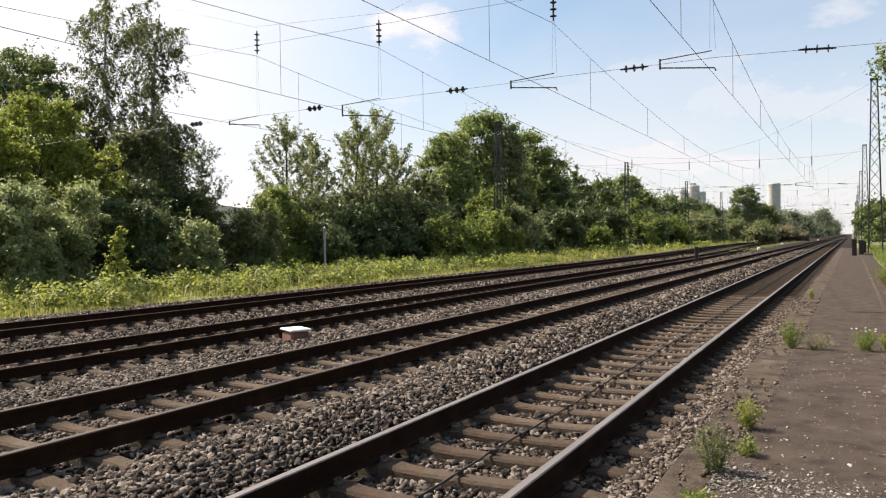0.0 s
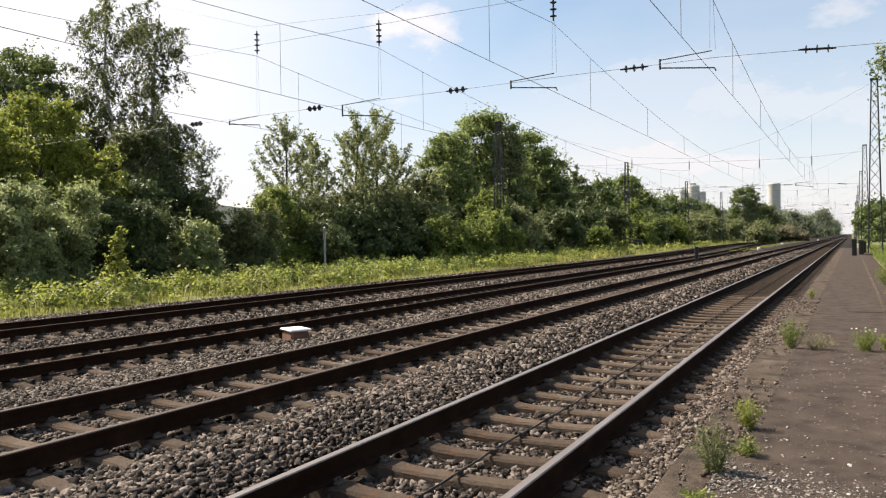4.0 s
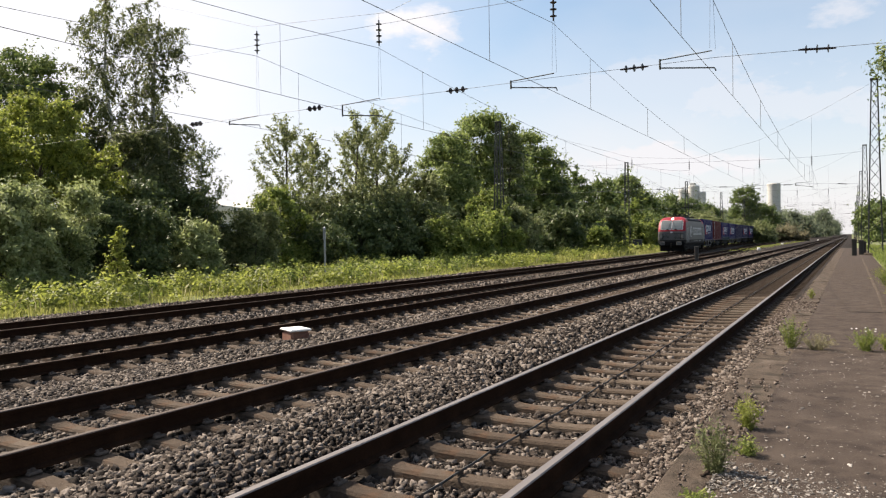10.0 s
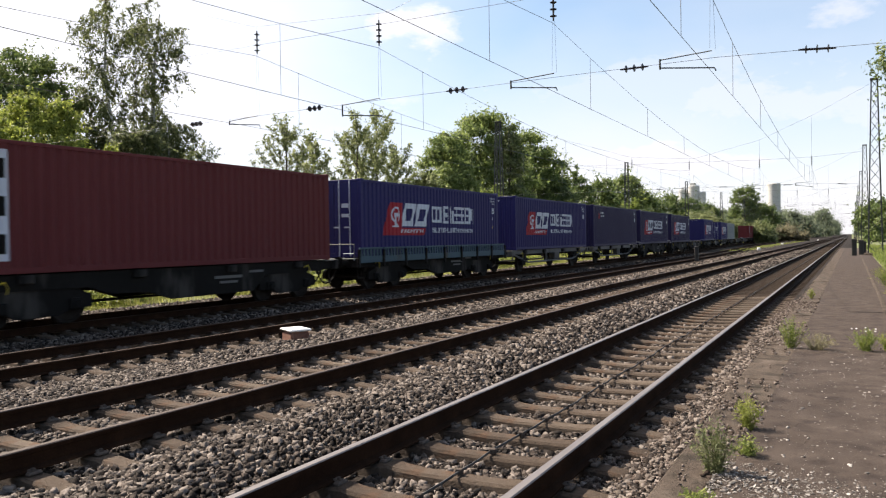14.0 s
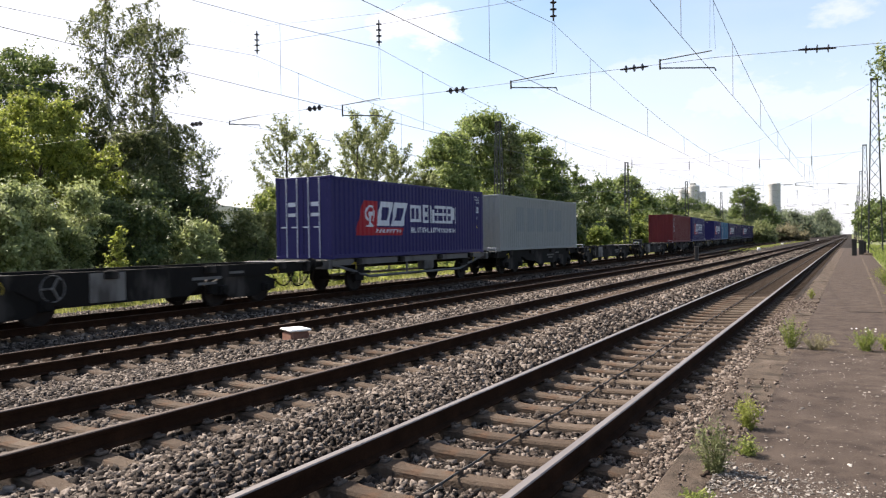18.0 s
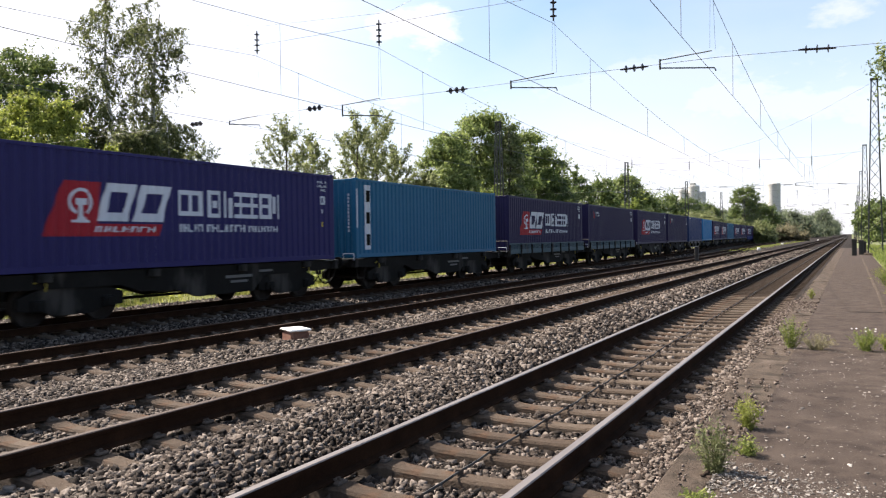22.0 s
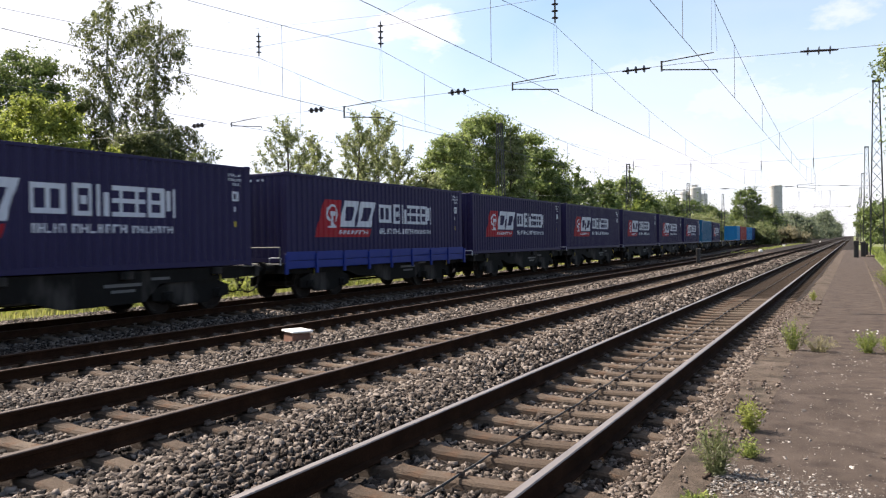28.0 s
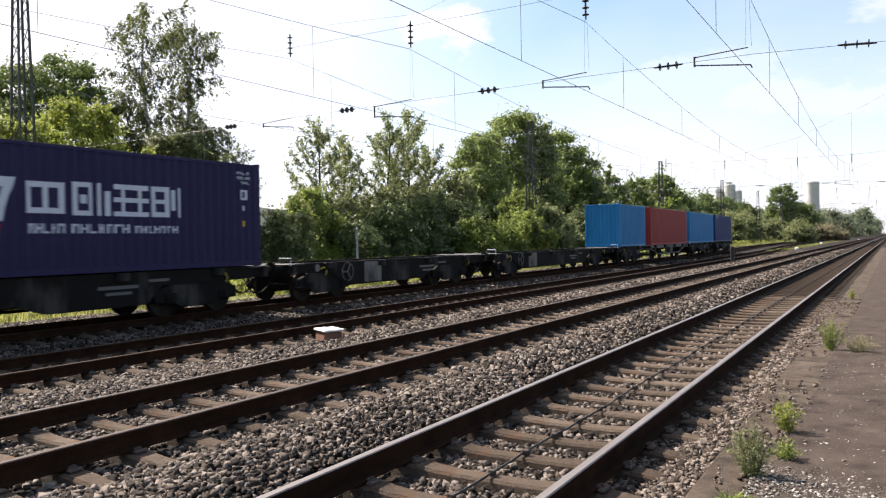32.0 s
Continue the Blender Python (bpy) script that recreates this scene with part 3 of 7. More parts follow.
def strands(r, feet, ways, lengths, per, bend):
    """Leaf places along thin twigs that spring from feet and bend by their weight."""
    n = len(feet)
    t = r.rand(n, per)
    p = feet[:, None] + ways[:, None] * (lengths[:, None] * t)[:, :, None]
    p[:, :, 2] += bend * lengths[:, None] * t ** 2
    return p.reshape(-1, 3)


CROWN = {  # clumps, their size against the crown, first height of leaves, squash
    "oak": (90, 0.22, 0.14, 0.66), "dome": (72, 0.24, 0.04, 0.75), "bush": (44, 0.29, 0.06, 0.95), "birch": (40, 0.26, 0.06, 1.0),
    "aspen": (40, 0.28, 0.05, 0.95), "slim": (20, 0.30, 0.08, 1.3), "spire": (36, 0.22, 0.06, 0.8), "lime": (70, 0.26, 0.30, 0.9)}


def width_at(style, h):
    """The crown's half width against its radius at the share h of its height."""
    if style == "birch":
        return 1.12 - 0.55 * h + 0.25 * math.sin(h * 9.0) * h - 0.35 * max(0.0, h - 0.8)
    if style in ("aspen", "slim"):
        return 1.08 - 0.95 * max(0.0, h - 0.12)
    if style == "spire":
        return 1.05 - 0.98 * h
    if style == "bush":
        return math.sqrt(max(0.04, 1 - (max(0.0, h - 0.30) / 0.72) ** 2))
    return math.sqrt(max(0.05, 1 - ((h - 0.42) / 0.60) ** 2))


def tree(name, label, x, y, z, height, radius, mat, seed, bark=None, style="oak", category="tree", dense=1.0):
    """A tree or shrub: tapered, bent stems, limbs that end in leaf clumps, and loose leafy twigs round them."""
    rd = random.Random(seed)
    r = np.random.RandomState(seed)
    root = thing(name, label, category, m=Matrix.Translation((x, y, z)))
    clumps, share, low, squash = CROWN[style]
    size = min(0.50, 0.032 + 0.0031 * math.hypot(x, y))
    airy = style in ("birch", "aspen", "slim")
    g = Geo()
    r0 = max(0.03, height * 0.014)
    stems = [(rd.uniform(-0.4, 0.4) * radius, rd.uniform(-0.4, 0.4) * radius) for _ in range(5)] if style == "bush" else [(0, 0)]
    trunks = []
    for bx, by in stems:
        ph, top = rd.uniform(0, 6), height * (0.94 if len(stems) == 1 else rd.uniform(0.55, 0.85))
        trunks.append([Vector((bx + 0.02 * height * math.sin(ph + k * 0.8) * k / 8, by + 0.02 * height * math.cos(ph * 1.7 + k) * k / 8, top * k / 8)) for k in range(9)])
        g.tube(trunks[-1], r0, 7, r2=r0 * 0.15)
    pos, nrm, fac = [], [], []
    solid = {"birch": 0.50, "aspen": 0.46, "slim": 0.4}.get(style, 1.0)  # up to this height the crown is closed
    for j in range(clumps):
        h = low + (solid * 0.97 - low) * ((j + rd.random()) / clumps)
        w = radius * width_at(style, h)
        a, q = j * 2.39996 + rd.uniform(-0.4, 0.4), math.sqrt(rd.uniform(0.18, 1.0))
        w *= rd.uniform(0.80, 1.14)
        rc = radius * share * rd.uniform(0.5, 1.35) * (0.55 + 0.45 * min(1.0, w / radius * 1.2))
        trunk = trunks[j % len(trunks)]
        ax = trunk[min(8, int(h * 8))]
        c = Vector((ax.x + (w - rc * 0.6) * q * math.cos(a), ax.y + (w - rc * 0.6) * q * math.sin(a), height * h * rd.uniform(0.95, 1.03)))
        c.z = min(c.z, height - rc * squash * 0.85)
        c.z = max(c.z, rc * squash * 0.5)
        foot = trunk[max(0, min(8, int((h - 0.12) * 8)))]
        g.tube([foot, foot.lerp(c, 0.55) + Vector((0, 0, 0.06 * radius)), c], r0 * 0.34 * (1.15 - h), 4, r2=0.01, caps=False)
        n = int(dense * 0.62 * 12.57 * rc * rc * squash / (0.5 * 0.6 * size * size))
        p, d, f = clump_shell(r, np.array(c), rc, squash, max(30, n))
        pos.append(p)
        nrm.append(d)
        fac.append(f)
    # loose twigs: drooping on birches, upright on aspens, short ones break the outline of the rest
    if airy:
        limbs = {"birch": 44, "aspen": 24, "slim": 18}[style]
        feet, outs = [], []
        for j in range(limbs):
            h = 0.22 + 0.70 * (j + rd.random()) / limbs
            w = radius * width_at(style, h) * rd.uniform(0.40, 1.25)
            p0 = trunks[0][min(7, int(h * 8))].lerp(trunks[0][min(8, int(h * 8) + 1)], h * 8 % 1)
            a = j * 2.39996 + rd.uniform(-0.3, 0.3)
            rise = w * (0.75 if style == "birch" else 1.15)
            tip = Vector((p0.x + w * math.cos(a), p0.y + w * math.sin(a), min(height * rd.uniform(0.93, 1.0), p0.z + rise)))
            mid = p0.lerp(tip, 0.5) + Vector((0, 0, 0.22 * w if style == "birch" else -0.12 * w))
            g.tube([p0, mid, tip], r0 * 0.30 * (1.12 - h), 4, r2=0.008, caps=False)
            steps = max(8, int((tip - p0).length * 6))
            for k in range(steps):
                t = 0.22 + 0.80 * (k + rd.random()) / steps
                feet.append(tuple(p0.lerp(mid, t * 2) if t < 0.5 else mid.lerp(tip, t * 2 - 1)))
                outs.append((math.cos(a), math.sin(a), 0))
        for k in range(14):
            feet.append(tuple(trunks[0][6].lerp(trunks[0][8], k / 13)))
            outs.append((rd.uniform(-1, 1), rd.uniform(-1, 1), 0))
        feet, outs = np.repeat(np.array(feet), 2, 0), np.repeat(np.array(outs), 2, 0)
        nf = len(feet)
        feet += r.randn(nf, 3) * 0.09
        ways = r.randn(nf, 3) * 0.45 + outs * 0.35 + np.array([0, 0, -0.8 if style == "birch" else 0.75])
        ways /= np.linalg.norm(ways, axis=1)[:, None]
        p = strands(r, feet, ways, (0.35 + 0.75 * r.rand(nf)) * (1.15 if style == "birch" else 0.8), int(dense * (15 if style == "birch" else 10)), -0.4 if style == "birch" else -0.1)
        p = p[p[:, 2] < height]
        pos.append(p + r.randn(len(p), 3) * size * 0.2)
        nrm.append(r.randn(len(p), 3))
        fac.append(np.full(len(p), 0.92))
    else:
        P, D = np.concatenate(pos), np.concatenate(nrm)
        pick = r.choice(len(P), max(40, len(P) // 26))
        ways = D[pick] * 0.7 + r.randn(len(pick), 3) * 0.4 + np.array([0, 0, 0.35])
        ways /= np.linalg.norm(ways, axis=1)[:, None]
        p = strands(r, P[pick], ways, size * (2.0 + 6.0 * r.rand(len(pick)) ** 2), 9, -0.15)
        pos.append(p + r.randn(len(p), 3) * size * 0.25)
        nrm.append(np.repeat(D[pick], 9, 0))
        fac.append(np.full(len(p), 0.9))
    part("trunk", g.mesh("trunk", bark or M_BARK, smooth=True), root)
    P, D, S = np.concatenate(pos), np.concatenate(nrm), np.concatenate(fac) * size
    keep = P[:, 2] > 0.04
    part("crown", leaves("crown", P[keep], S[keep], mat, seed, up=0.15, droop=0.5 if style == "birch" else 0.15, slim=0.5 if airy else 0.66, small=True, normal=D[keep]), root)
    return root


TREES = [
    ("oak_tree", "dark green broad oak behind the lineside shrubs", -46, 29.0, 14.3, 5.6, L_OAK, "oak"),
    ("maple_tree", "yellow-green young maple at the wood's edge", -36.0, 24.5, 9.8, 3.5, L_MAPLE, "dome"),
    ("maple_tree", "yellow-green young maple at the wood's edge", -35.0, 27.2, 7.6, 1.9, L_MAPLE, "dome"),
    ("maple_tree", "yellow-green young maple at the wood's edge", -34.2, 20.4, 8.4, 2.6, L_MAPLE, "dome"),
    ("birch_tree", "tall thin-leaved silver birch with drooping twigs", -42.0, 33.6, 19.0, 3.2, L_BIRCH, "birch"),
    ("birch_tree", "tall slender silver birch with drooping twigs", -41.0, 36.2, 18.9, 2.5, L_BIRCH, "birch"),
    ("birch_tree", "dark lower birch beside the tall birch", -38.0, 34.3, 10.6, 2.2, L_BIRCH, "birch"),
    ("birch_tree", "dark lower birch beside the tall birch", -37.0, 31.2, 9.0, 2.9, L_BIRCH, "dome"),
    ("willow_shrub", "pale grey-green willow shrub at the grass edge", -29.5, 20.6, 4.9, 2.3, L_PALE, "bush"),
    ("willow_shrub", "pale grey-green willow shrub at the grass edge", -29.0, 17.6, 4.7, 1.9, L_PALE, "bush"),
    ("hazel_shrub", "shaded green shrub under the birch", -35.0, 30.0, 6.2, 2.6, L_SHADE, "bush"),
    ("hazel_shrub", "shaded green shrub under the birch", -34.0, 33.0, 5.4, 2.2, L_SHADE, "bush"),
    ("birch_tree", "slim young birch between the shrubs", -33, 32.6, 8.4, 1.5, L_WILLOW, "slim"),
    ("willow_shrub", "pale willow shrub in front of the trees", -29.0, 28.0, 3.4, 1.6, L_PALE, "bush"),
    ("willow_shrub", "grey-green willow shrub in front of the trees", -31.0, 34.4, 4.2, 1.9, L_WILLOW, "bush"),
    ("hazel_shrub", "fresh green shrub lit by the sun", -33, 39.2, 5.8, 2.0, L_BUSH, "bush"),
    ("hazel_shrub", "low shaded shrub at the wood's edge", -31.5, 41.5, 3.8, 2.2, L_SHADE, "bush"),
    ("aspen_tree", "airy aspen with light grey-green leaves", -36, 43.6, 11.8, 3.1, L_WILLOW, "aspen"),
    ("aspen_tree", "airy aspen with light grey-green leaves", -37, 47.6, 11.2, 2.8, L_WILLOW, "aspen"),
    ("aspen_tree", "broad silvery aspen with upright twigs", -35, 50.8, 13.3, 3.7, L_WILLOW, "aspen"),
    ("aspen_tree", "broad silvery aspen with upright twigs", -36, 55.6, 14.3, 4.0, L_WILLOW, "aspen"),
    ("aspen_tree", "lower silvery aspen beside the broad one", -37, 60.0, 11.6, 3.0, L_WILLOW, "aspen"),
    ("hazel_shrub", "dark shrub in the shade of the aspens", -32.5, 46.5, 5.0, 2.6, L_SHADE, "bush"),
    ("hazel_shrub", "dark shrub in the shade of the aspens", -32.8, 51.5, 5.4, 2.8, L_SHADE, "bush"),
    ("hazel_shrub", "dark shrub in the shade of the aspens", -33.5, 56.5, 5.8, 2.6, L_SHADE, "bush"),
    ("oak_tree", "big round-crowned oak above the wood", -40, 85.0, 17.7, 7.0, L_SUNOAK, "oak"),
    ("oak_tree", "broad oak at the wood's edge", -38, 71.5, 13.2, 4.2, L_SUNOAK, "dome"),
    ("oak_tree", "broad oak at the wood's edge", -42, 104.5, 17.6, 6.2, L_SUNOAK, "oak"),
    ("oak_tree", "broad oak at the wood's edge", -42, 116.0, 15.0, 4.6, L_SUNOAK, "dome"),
    ("willow_tree", "pale drooping willow before the oaks", -36, 84.4, 15.4, 3.0, L_WILLOW, "dome"),
    ("willow_tree", "pale low willow beside the oaks", -34, 60.5, 8.4, 2.4, L_WILLOW, "dome"),
    ("hazel_shrub", "bright green lineside shrub in the sun", -29.0, 54.9, 3.9, 2.3, L_BUSH, "bush"),
    ("hazel_shrub", "bright green lineside shrub in the sun", -28.5, 59.4, 3.7, 2.4, L_BUSH, "bush"),
    ("hazel_shrub", "tall yellow-green shrub before the oaks", -32, 69.1, 7.2, 2.7, L_BUSH, "dome"),
    ("willow_shrub", "grey-green lineside shrub before the oaks", -30, 73.0, 5.3, 2.9, L_WILLOW, "bush"),
    ("willow_shrub", "grey-green lineside shrub before the oaks", -29.6, 66.0, 4.6, 2.4, L_BUSH, "bush"),
    ("hazel_shrub", "dark shrub in the wood's shade", -36, 78.0, 8.0, 4.4, L_SHADE, "bush"),
    ("hazel_shrub", "low shaded shrub at the foot of the birches", -31.0, 25.0, 4.4, 2.1, L_SHADE, "bush"),
    ("hazel_shrub", "low shaded shrub at the foot of the birches", -31.5, 28.4, 4.0, 1.8, L_SHADE, "bush"),
    ("hazel_shrub", "low shrub at the wood's edge", -30.5, 14.0, 4.6, 2.2, L_BUSH, "bush"),
    ("spruce_tree", "slender young conifer between broad-leaved trees", -42, 127.5, 15.3, 1.9, L_OAK, "spire"),
    ("oak_tree", "dense green tree of the lineside wood", -38, 107.0, 10.9, 3.6, L_SHADE, "dome"),
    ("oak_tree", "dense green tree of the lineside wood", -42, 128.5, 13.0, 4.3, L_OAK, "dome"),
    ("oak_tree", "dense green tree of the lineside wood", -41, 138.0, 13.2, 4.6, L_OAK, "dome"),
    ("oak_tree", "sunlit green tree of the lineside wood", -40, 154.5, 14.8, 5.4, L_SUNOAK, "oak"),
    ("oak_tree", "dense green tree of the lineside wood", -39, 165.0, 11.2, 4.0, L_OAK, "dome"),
    ("hazel_shrub", "dark shrub along the shaded wood", -34, 95, 6.0, 3.6, L_SHADE, "bush"),
    ("hazel_shrub", "dark shrub along the shaded wood", -34, 112, 6.4, 4.2, L_SHADE, "bush"),
    ("hazel_shrub", "bright lineside shrub along the wood", -30, 100, 3.6, 1.9, L_BUSH, "bush"),
    ("hazel_shrub", "bright lineside shrub along the wood", -31, 124, 4.6, 3.0, L_BUSH, "bush"),
    ("hazel_shrub", "green lineside shrub along the wood", -33, 140, 6.2, 4.0, L_OAK, "bush"),
    ("maple_tree", "young tree standing before the wood", -33, 131, 8.6, 2.2, L_BUSH, "dome"),
    ("oak_tree", "tree of the distant lineside wood", -42, 184, 11.6, 6.0, L_OAK, "dome"),
    ("oak_tree", "tree of the distant lineside wood", -42, 204, 13.2, 5.0, L_OAK, "oak"),
    ("oak_tree", "tree of the distant lineside wood", -42, 229, 13.2, 5.6, L_OAK, "oak"),
    ("oak_tree", "tree of the distant lineside wood", -39, 246, 12.2, 6.0, L_OAK, "dome"),
    ("hazel_shrub", "pale shrubs before the distant wood", -34, 160, 5.8, 4.4, L_BUSH, "bush"),
    ("hazel_shrub", "pale shrubs before the distant wood", -34, 186, 6.6, 5.0, L_WILLOW, "bush"),
    ("hazel_shrub", "pale shrubs before the distant wood", -35, 214, 8.0, 6.0, L_WILLOW, "dome"),
    ("hazel_shrub", "pale shrubs before the distant wood", -33, 246, 6.4, 5.0, L_WILLOW, "bush"),
    ("oak_tree", "round-topped tall tree in the distance", -33.5, 291, 19.4, 7.2, L_OAK, "oak"),
    ("oak_tree", "dark tree beside the tall distant tree", -29.0, 305, 14.0, 6.6, L_OAK, "dome"),
    ("hazel_shrub", "round bush beside the main line", -19.5, 205, 4.4, 3.8, L_WILLOW, "bush"),
    ("hazel_shrub", "dry brownish bush beside the main line", -17.0, 250, 4.0, 4.4, L_BROWN, "bush"),
    ("maple_tree", "young maple sapling in the tall grass", -24.6, 19.8, 2.9, 0.75, L_WEED, "spire"),
    ("lime_tree", "overhanging tree beside the platform", 4.5, 42.0, 15.5, 3.7, L_OAK, "lime"),
    ("hazel_shrub", "bright green shrub behind the platform", 3.6, 42.0, 3.2, 1.4, L_BUSH, "bush"),
    ("hazel_shrub", "dark shrub behind the masts", 5.4, 80.0, 5.0, 2.8, L_OAK, "bush"),
    ("hazel_shrub", "dark hedge along the platform's far end", 4.0, 150.0, 7.0, 2.8, L_OAK, "bush"),
    ("hazel_shrub", "dark hedge along the line", 4.0, 230.0, 9.0, 4.0, L_OAK, "bush"),
]
for k, (name, label, x, y, h, rad, mat, style) in enumerate(TREES):
    tree(name, label, x, y, float(profile_z(x)) - 0.05, h, rad, mat, 11 + k, M_BIRCHBARK if "birch" in name else None, style, "shrub" if "shrub" in name else "tree")


# a second row of undergrowth, darkened to stand for shade, that closes the wood, and the far woods
def wood(name, label, x0, x1, y0, y1, h0, h1, clumps, rad, per, size, mat, seed):
    """A closed mass of leafy clumps over a strip, with an uneven top."""
    r = np.random.RandomState(seed)
    pos, nrm, fac = [], [], []
    for k in range(clumps):
        x, y = x0 + (x1 - x0) * r.rand(), y0 + (y1 - y0) * r.rand()
        top = h0 + (h1 - h0) * (0.5 + 0.28 * math.sin(y * 0.19 + seed) + 0.22 * math.sin(y * 0.43 + x * 0.3 + 2 * seed))
        rc = rad * (0.6 + 0.8 * r.rand())
        z = float(profile_z(x)) + max(rc * 0.4, (top - rc) * (1 - r.rand() ** 2.2))
        p, d, f = clump_shell(r, np.array((x, y, z)), rc, 0.85, per, 0.3)
        pos.append(p)
        nrm.append(d)
        fac.append(f)
    return thing(name, label, "wood", kind="stuff", data=leaves(name, np.concatenate(pos), np.concatenate(fac) * size, mat, seed, up=0.15, slim=0.66, small=True, normal=np.concatenate(nrm)))


wood("undergrowth", "shaded undergrowth between the lineside trees", -48, -35, 6, 66, 2.6, 4.6, 170, 1.5, 240, 0.24, L_SHADE, 301)
wood("undergrowth", "shaded undergrowth between the lineside trees", -48, -35, 60, 170, 4.0, 8.0, 170, 2.2, 260, 0.40, L_SHADE, 302)
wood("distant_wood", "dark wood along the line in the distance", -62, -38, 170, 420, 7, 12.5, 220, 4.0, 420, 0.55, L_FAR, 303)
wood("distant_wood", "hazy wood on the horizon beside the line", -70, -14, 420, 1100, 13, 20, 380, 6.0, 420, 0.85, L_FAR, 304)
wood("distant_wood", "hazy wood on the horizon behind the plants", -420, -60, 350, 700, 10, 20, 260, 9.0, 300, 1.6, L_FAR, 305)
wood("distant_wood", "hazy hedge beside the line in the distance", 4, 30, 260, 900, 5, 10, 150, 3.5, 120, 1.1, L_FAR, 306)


def verge(name, label, x0, x1, y0, y1, count, height, mat, seed, slim=0.1, lumps=0.6, follow=True):
    """Tall grass and weeds over a strip; blades stand up from the ground in lumps."""
    r = np.random.RandomState(seed)
    x, y = x0 + (x1 - x0) * r.rand(count), y0 + (y1 - y0) * r.rand(count) ** 1.25
    lump = 0.5 + 0.25 * np.sin(x * 1.3 + seed + y * 0.4) + 0.25 * np.sin(y * 0.9 + 2 * seed + 2 * np.sin(y * 0.31))
    h = height * (1 - lumps + lumps * lump) * (0.5 + 0.8 * r.rand(count))
    b = np.array([branch(q)[0] - X4 for q in y]) if follow else 0.0
    z = profile_z(x) - 0.02
    x = x + b
    a, t = r.rand(count) * 6.283, 0.15 + 0.5 * r.rand(count)
    w = h * slim
    dx, dy = np.cos(a), np.sin(a)
    base = np.stack([x, y, z], 1)
    tip = base + np.stack([dx * t * h, dy * t * h, h], 1)
    mid = (base + tip) / 2 + np.stack([-dx * 0.1 * h, -dy * 0.1 * h, 0.12 * h], 1)
    sd = np.stack([-dy, dx, np.zeros(count)], 1) * w[:, None]
    v = np.stack([base, mid + sd, tip, mid - sd], 1)
    return thing(name, label, "grass", kind="stuff", data=raw_mesh(name, v.reshape(-1, 3), np.arange(4 * count).reshape(-1, 4), 4, mat))


verge("tall_grass", "sunlit tall grass beside the branch line", -30, -20.5, 4, 70, 46000, 0.30, L_GRASS, 401, 0.045)
verge("tall_grass", "sunlit grass along the distant verge", -32, -20.4, 60, 240, 20000, 0.7, L_GRASS, 402, 0.07)
verge("dry_grass", "dry yellowish grass stalks on the verge", -29, -20.6, 8, 110, 2200, 0.85, L_DRY, 404, 0.018)
verge("trackside_grass", "grass patch between the main and the branch line", -14.6, -10.6, 78, 220, 2200, 0.22, L_DRY, 405, 0.06, follow=False)
verge("trackside_grass", "green grass patch between the main and the branch line", -14.8, -11.8, 100, 260, 3000, 0.32, L_WEED, 406, 0.10, follow=False)
verge("platform_grass", "bright grass beside the platform", 1.32, 6.5, 16, 100, 30000, 0.42, L_BUSH, 407, 0.045, follow=False)


def brambles(name, label, x0, x1, y0, y1, clumps, per, mat, seed, rmax=0.6, size=0.13):
    """Low leafy mounds of weeds along the verge."""
    r = np.random.RandomState(seed)
    pos, nrm = [], []
    for k in range(clumps):
        x, y = x0 + (x1 - x0) * r.rand(), y0 + (y1 - y0) * r.rand()
        rad = rmax * (0.30 + 0.70 * r.rand() ** 1.4)
        p, d, _ = clump_shell(r, np.array((x + branch(y)[0] - X4, y, float(profile_z(x)) + 0.30 * rad)), rad, 0.80, max(14, int(per * (rad / rmax) ** 2)), 0.0)
        pos.append(p)
        nrm.append(d)
    return thing(name, label, "weeds", kind="stuff", data=leaves(name, np.concatenate(pos), size, mat, seed, up=0.5, slim=0.72, normal=np.concatenate(nrm)))


brambles("bramble_weeds", "yellow-green leafy weeds beside the branch line", -27.5, -21.3, 5, 36, 120, 520, L_WEED, 411, 0.85, 0.12)
brambles("bramble_weeds", "tall leafy weeds in front of the shrubs", -28.5, -23.2, 6, 42, 70, 640, L_WEED, 415, 1.1, 0.14)
brambles("bramble_weeds", "fresh green bramble mounds beside the branch line", -27.0, -21.8, 12, 60, 46, 620, L_BUSH, 416, 1.1, 0.14)
brambles("bramble_weeds", "yellow-green leafy weeds beside the branch line", -28.5, -21.5, 34, 80, 130, 320, L_WEED, 412, 1.0, 0.17)
brambles("bramble_weeds", "fresh green leafy weeds at the wood's edge", -30.5, -26.0, 8, 100, 150, 240, L_BUSH, 413, 1.2, 0.20)
brambles("bramble_weeds", "yellow-green leafy weeds along the distant verge", -31, -21.6, 80, 230, 260, 60, L_WEED, 414, 1.3, 0.36)


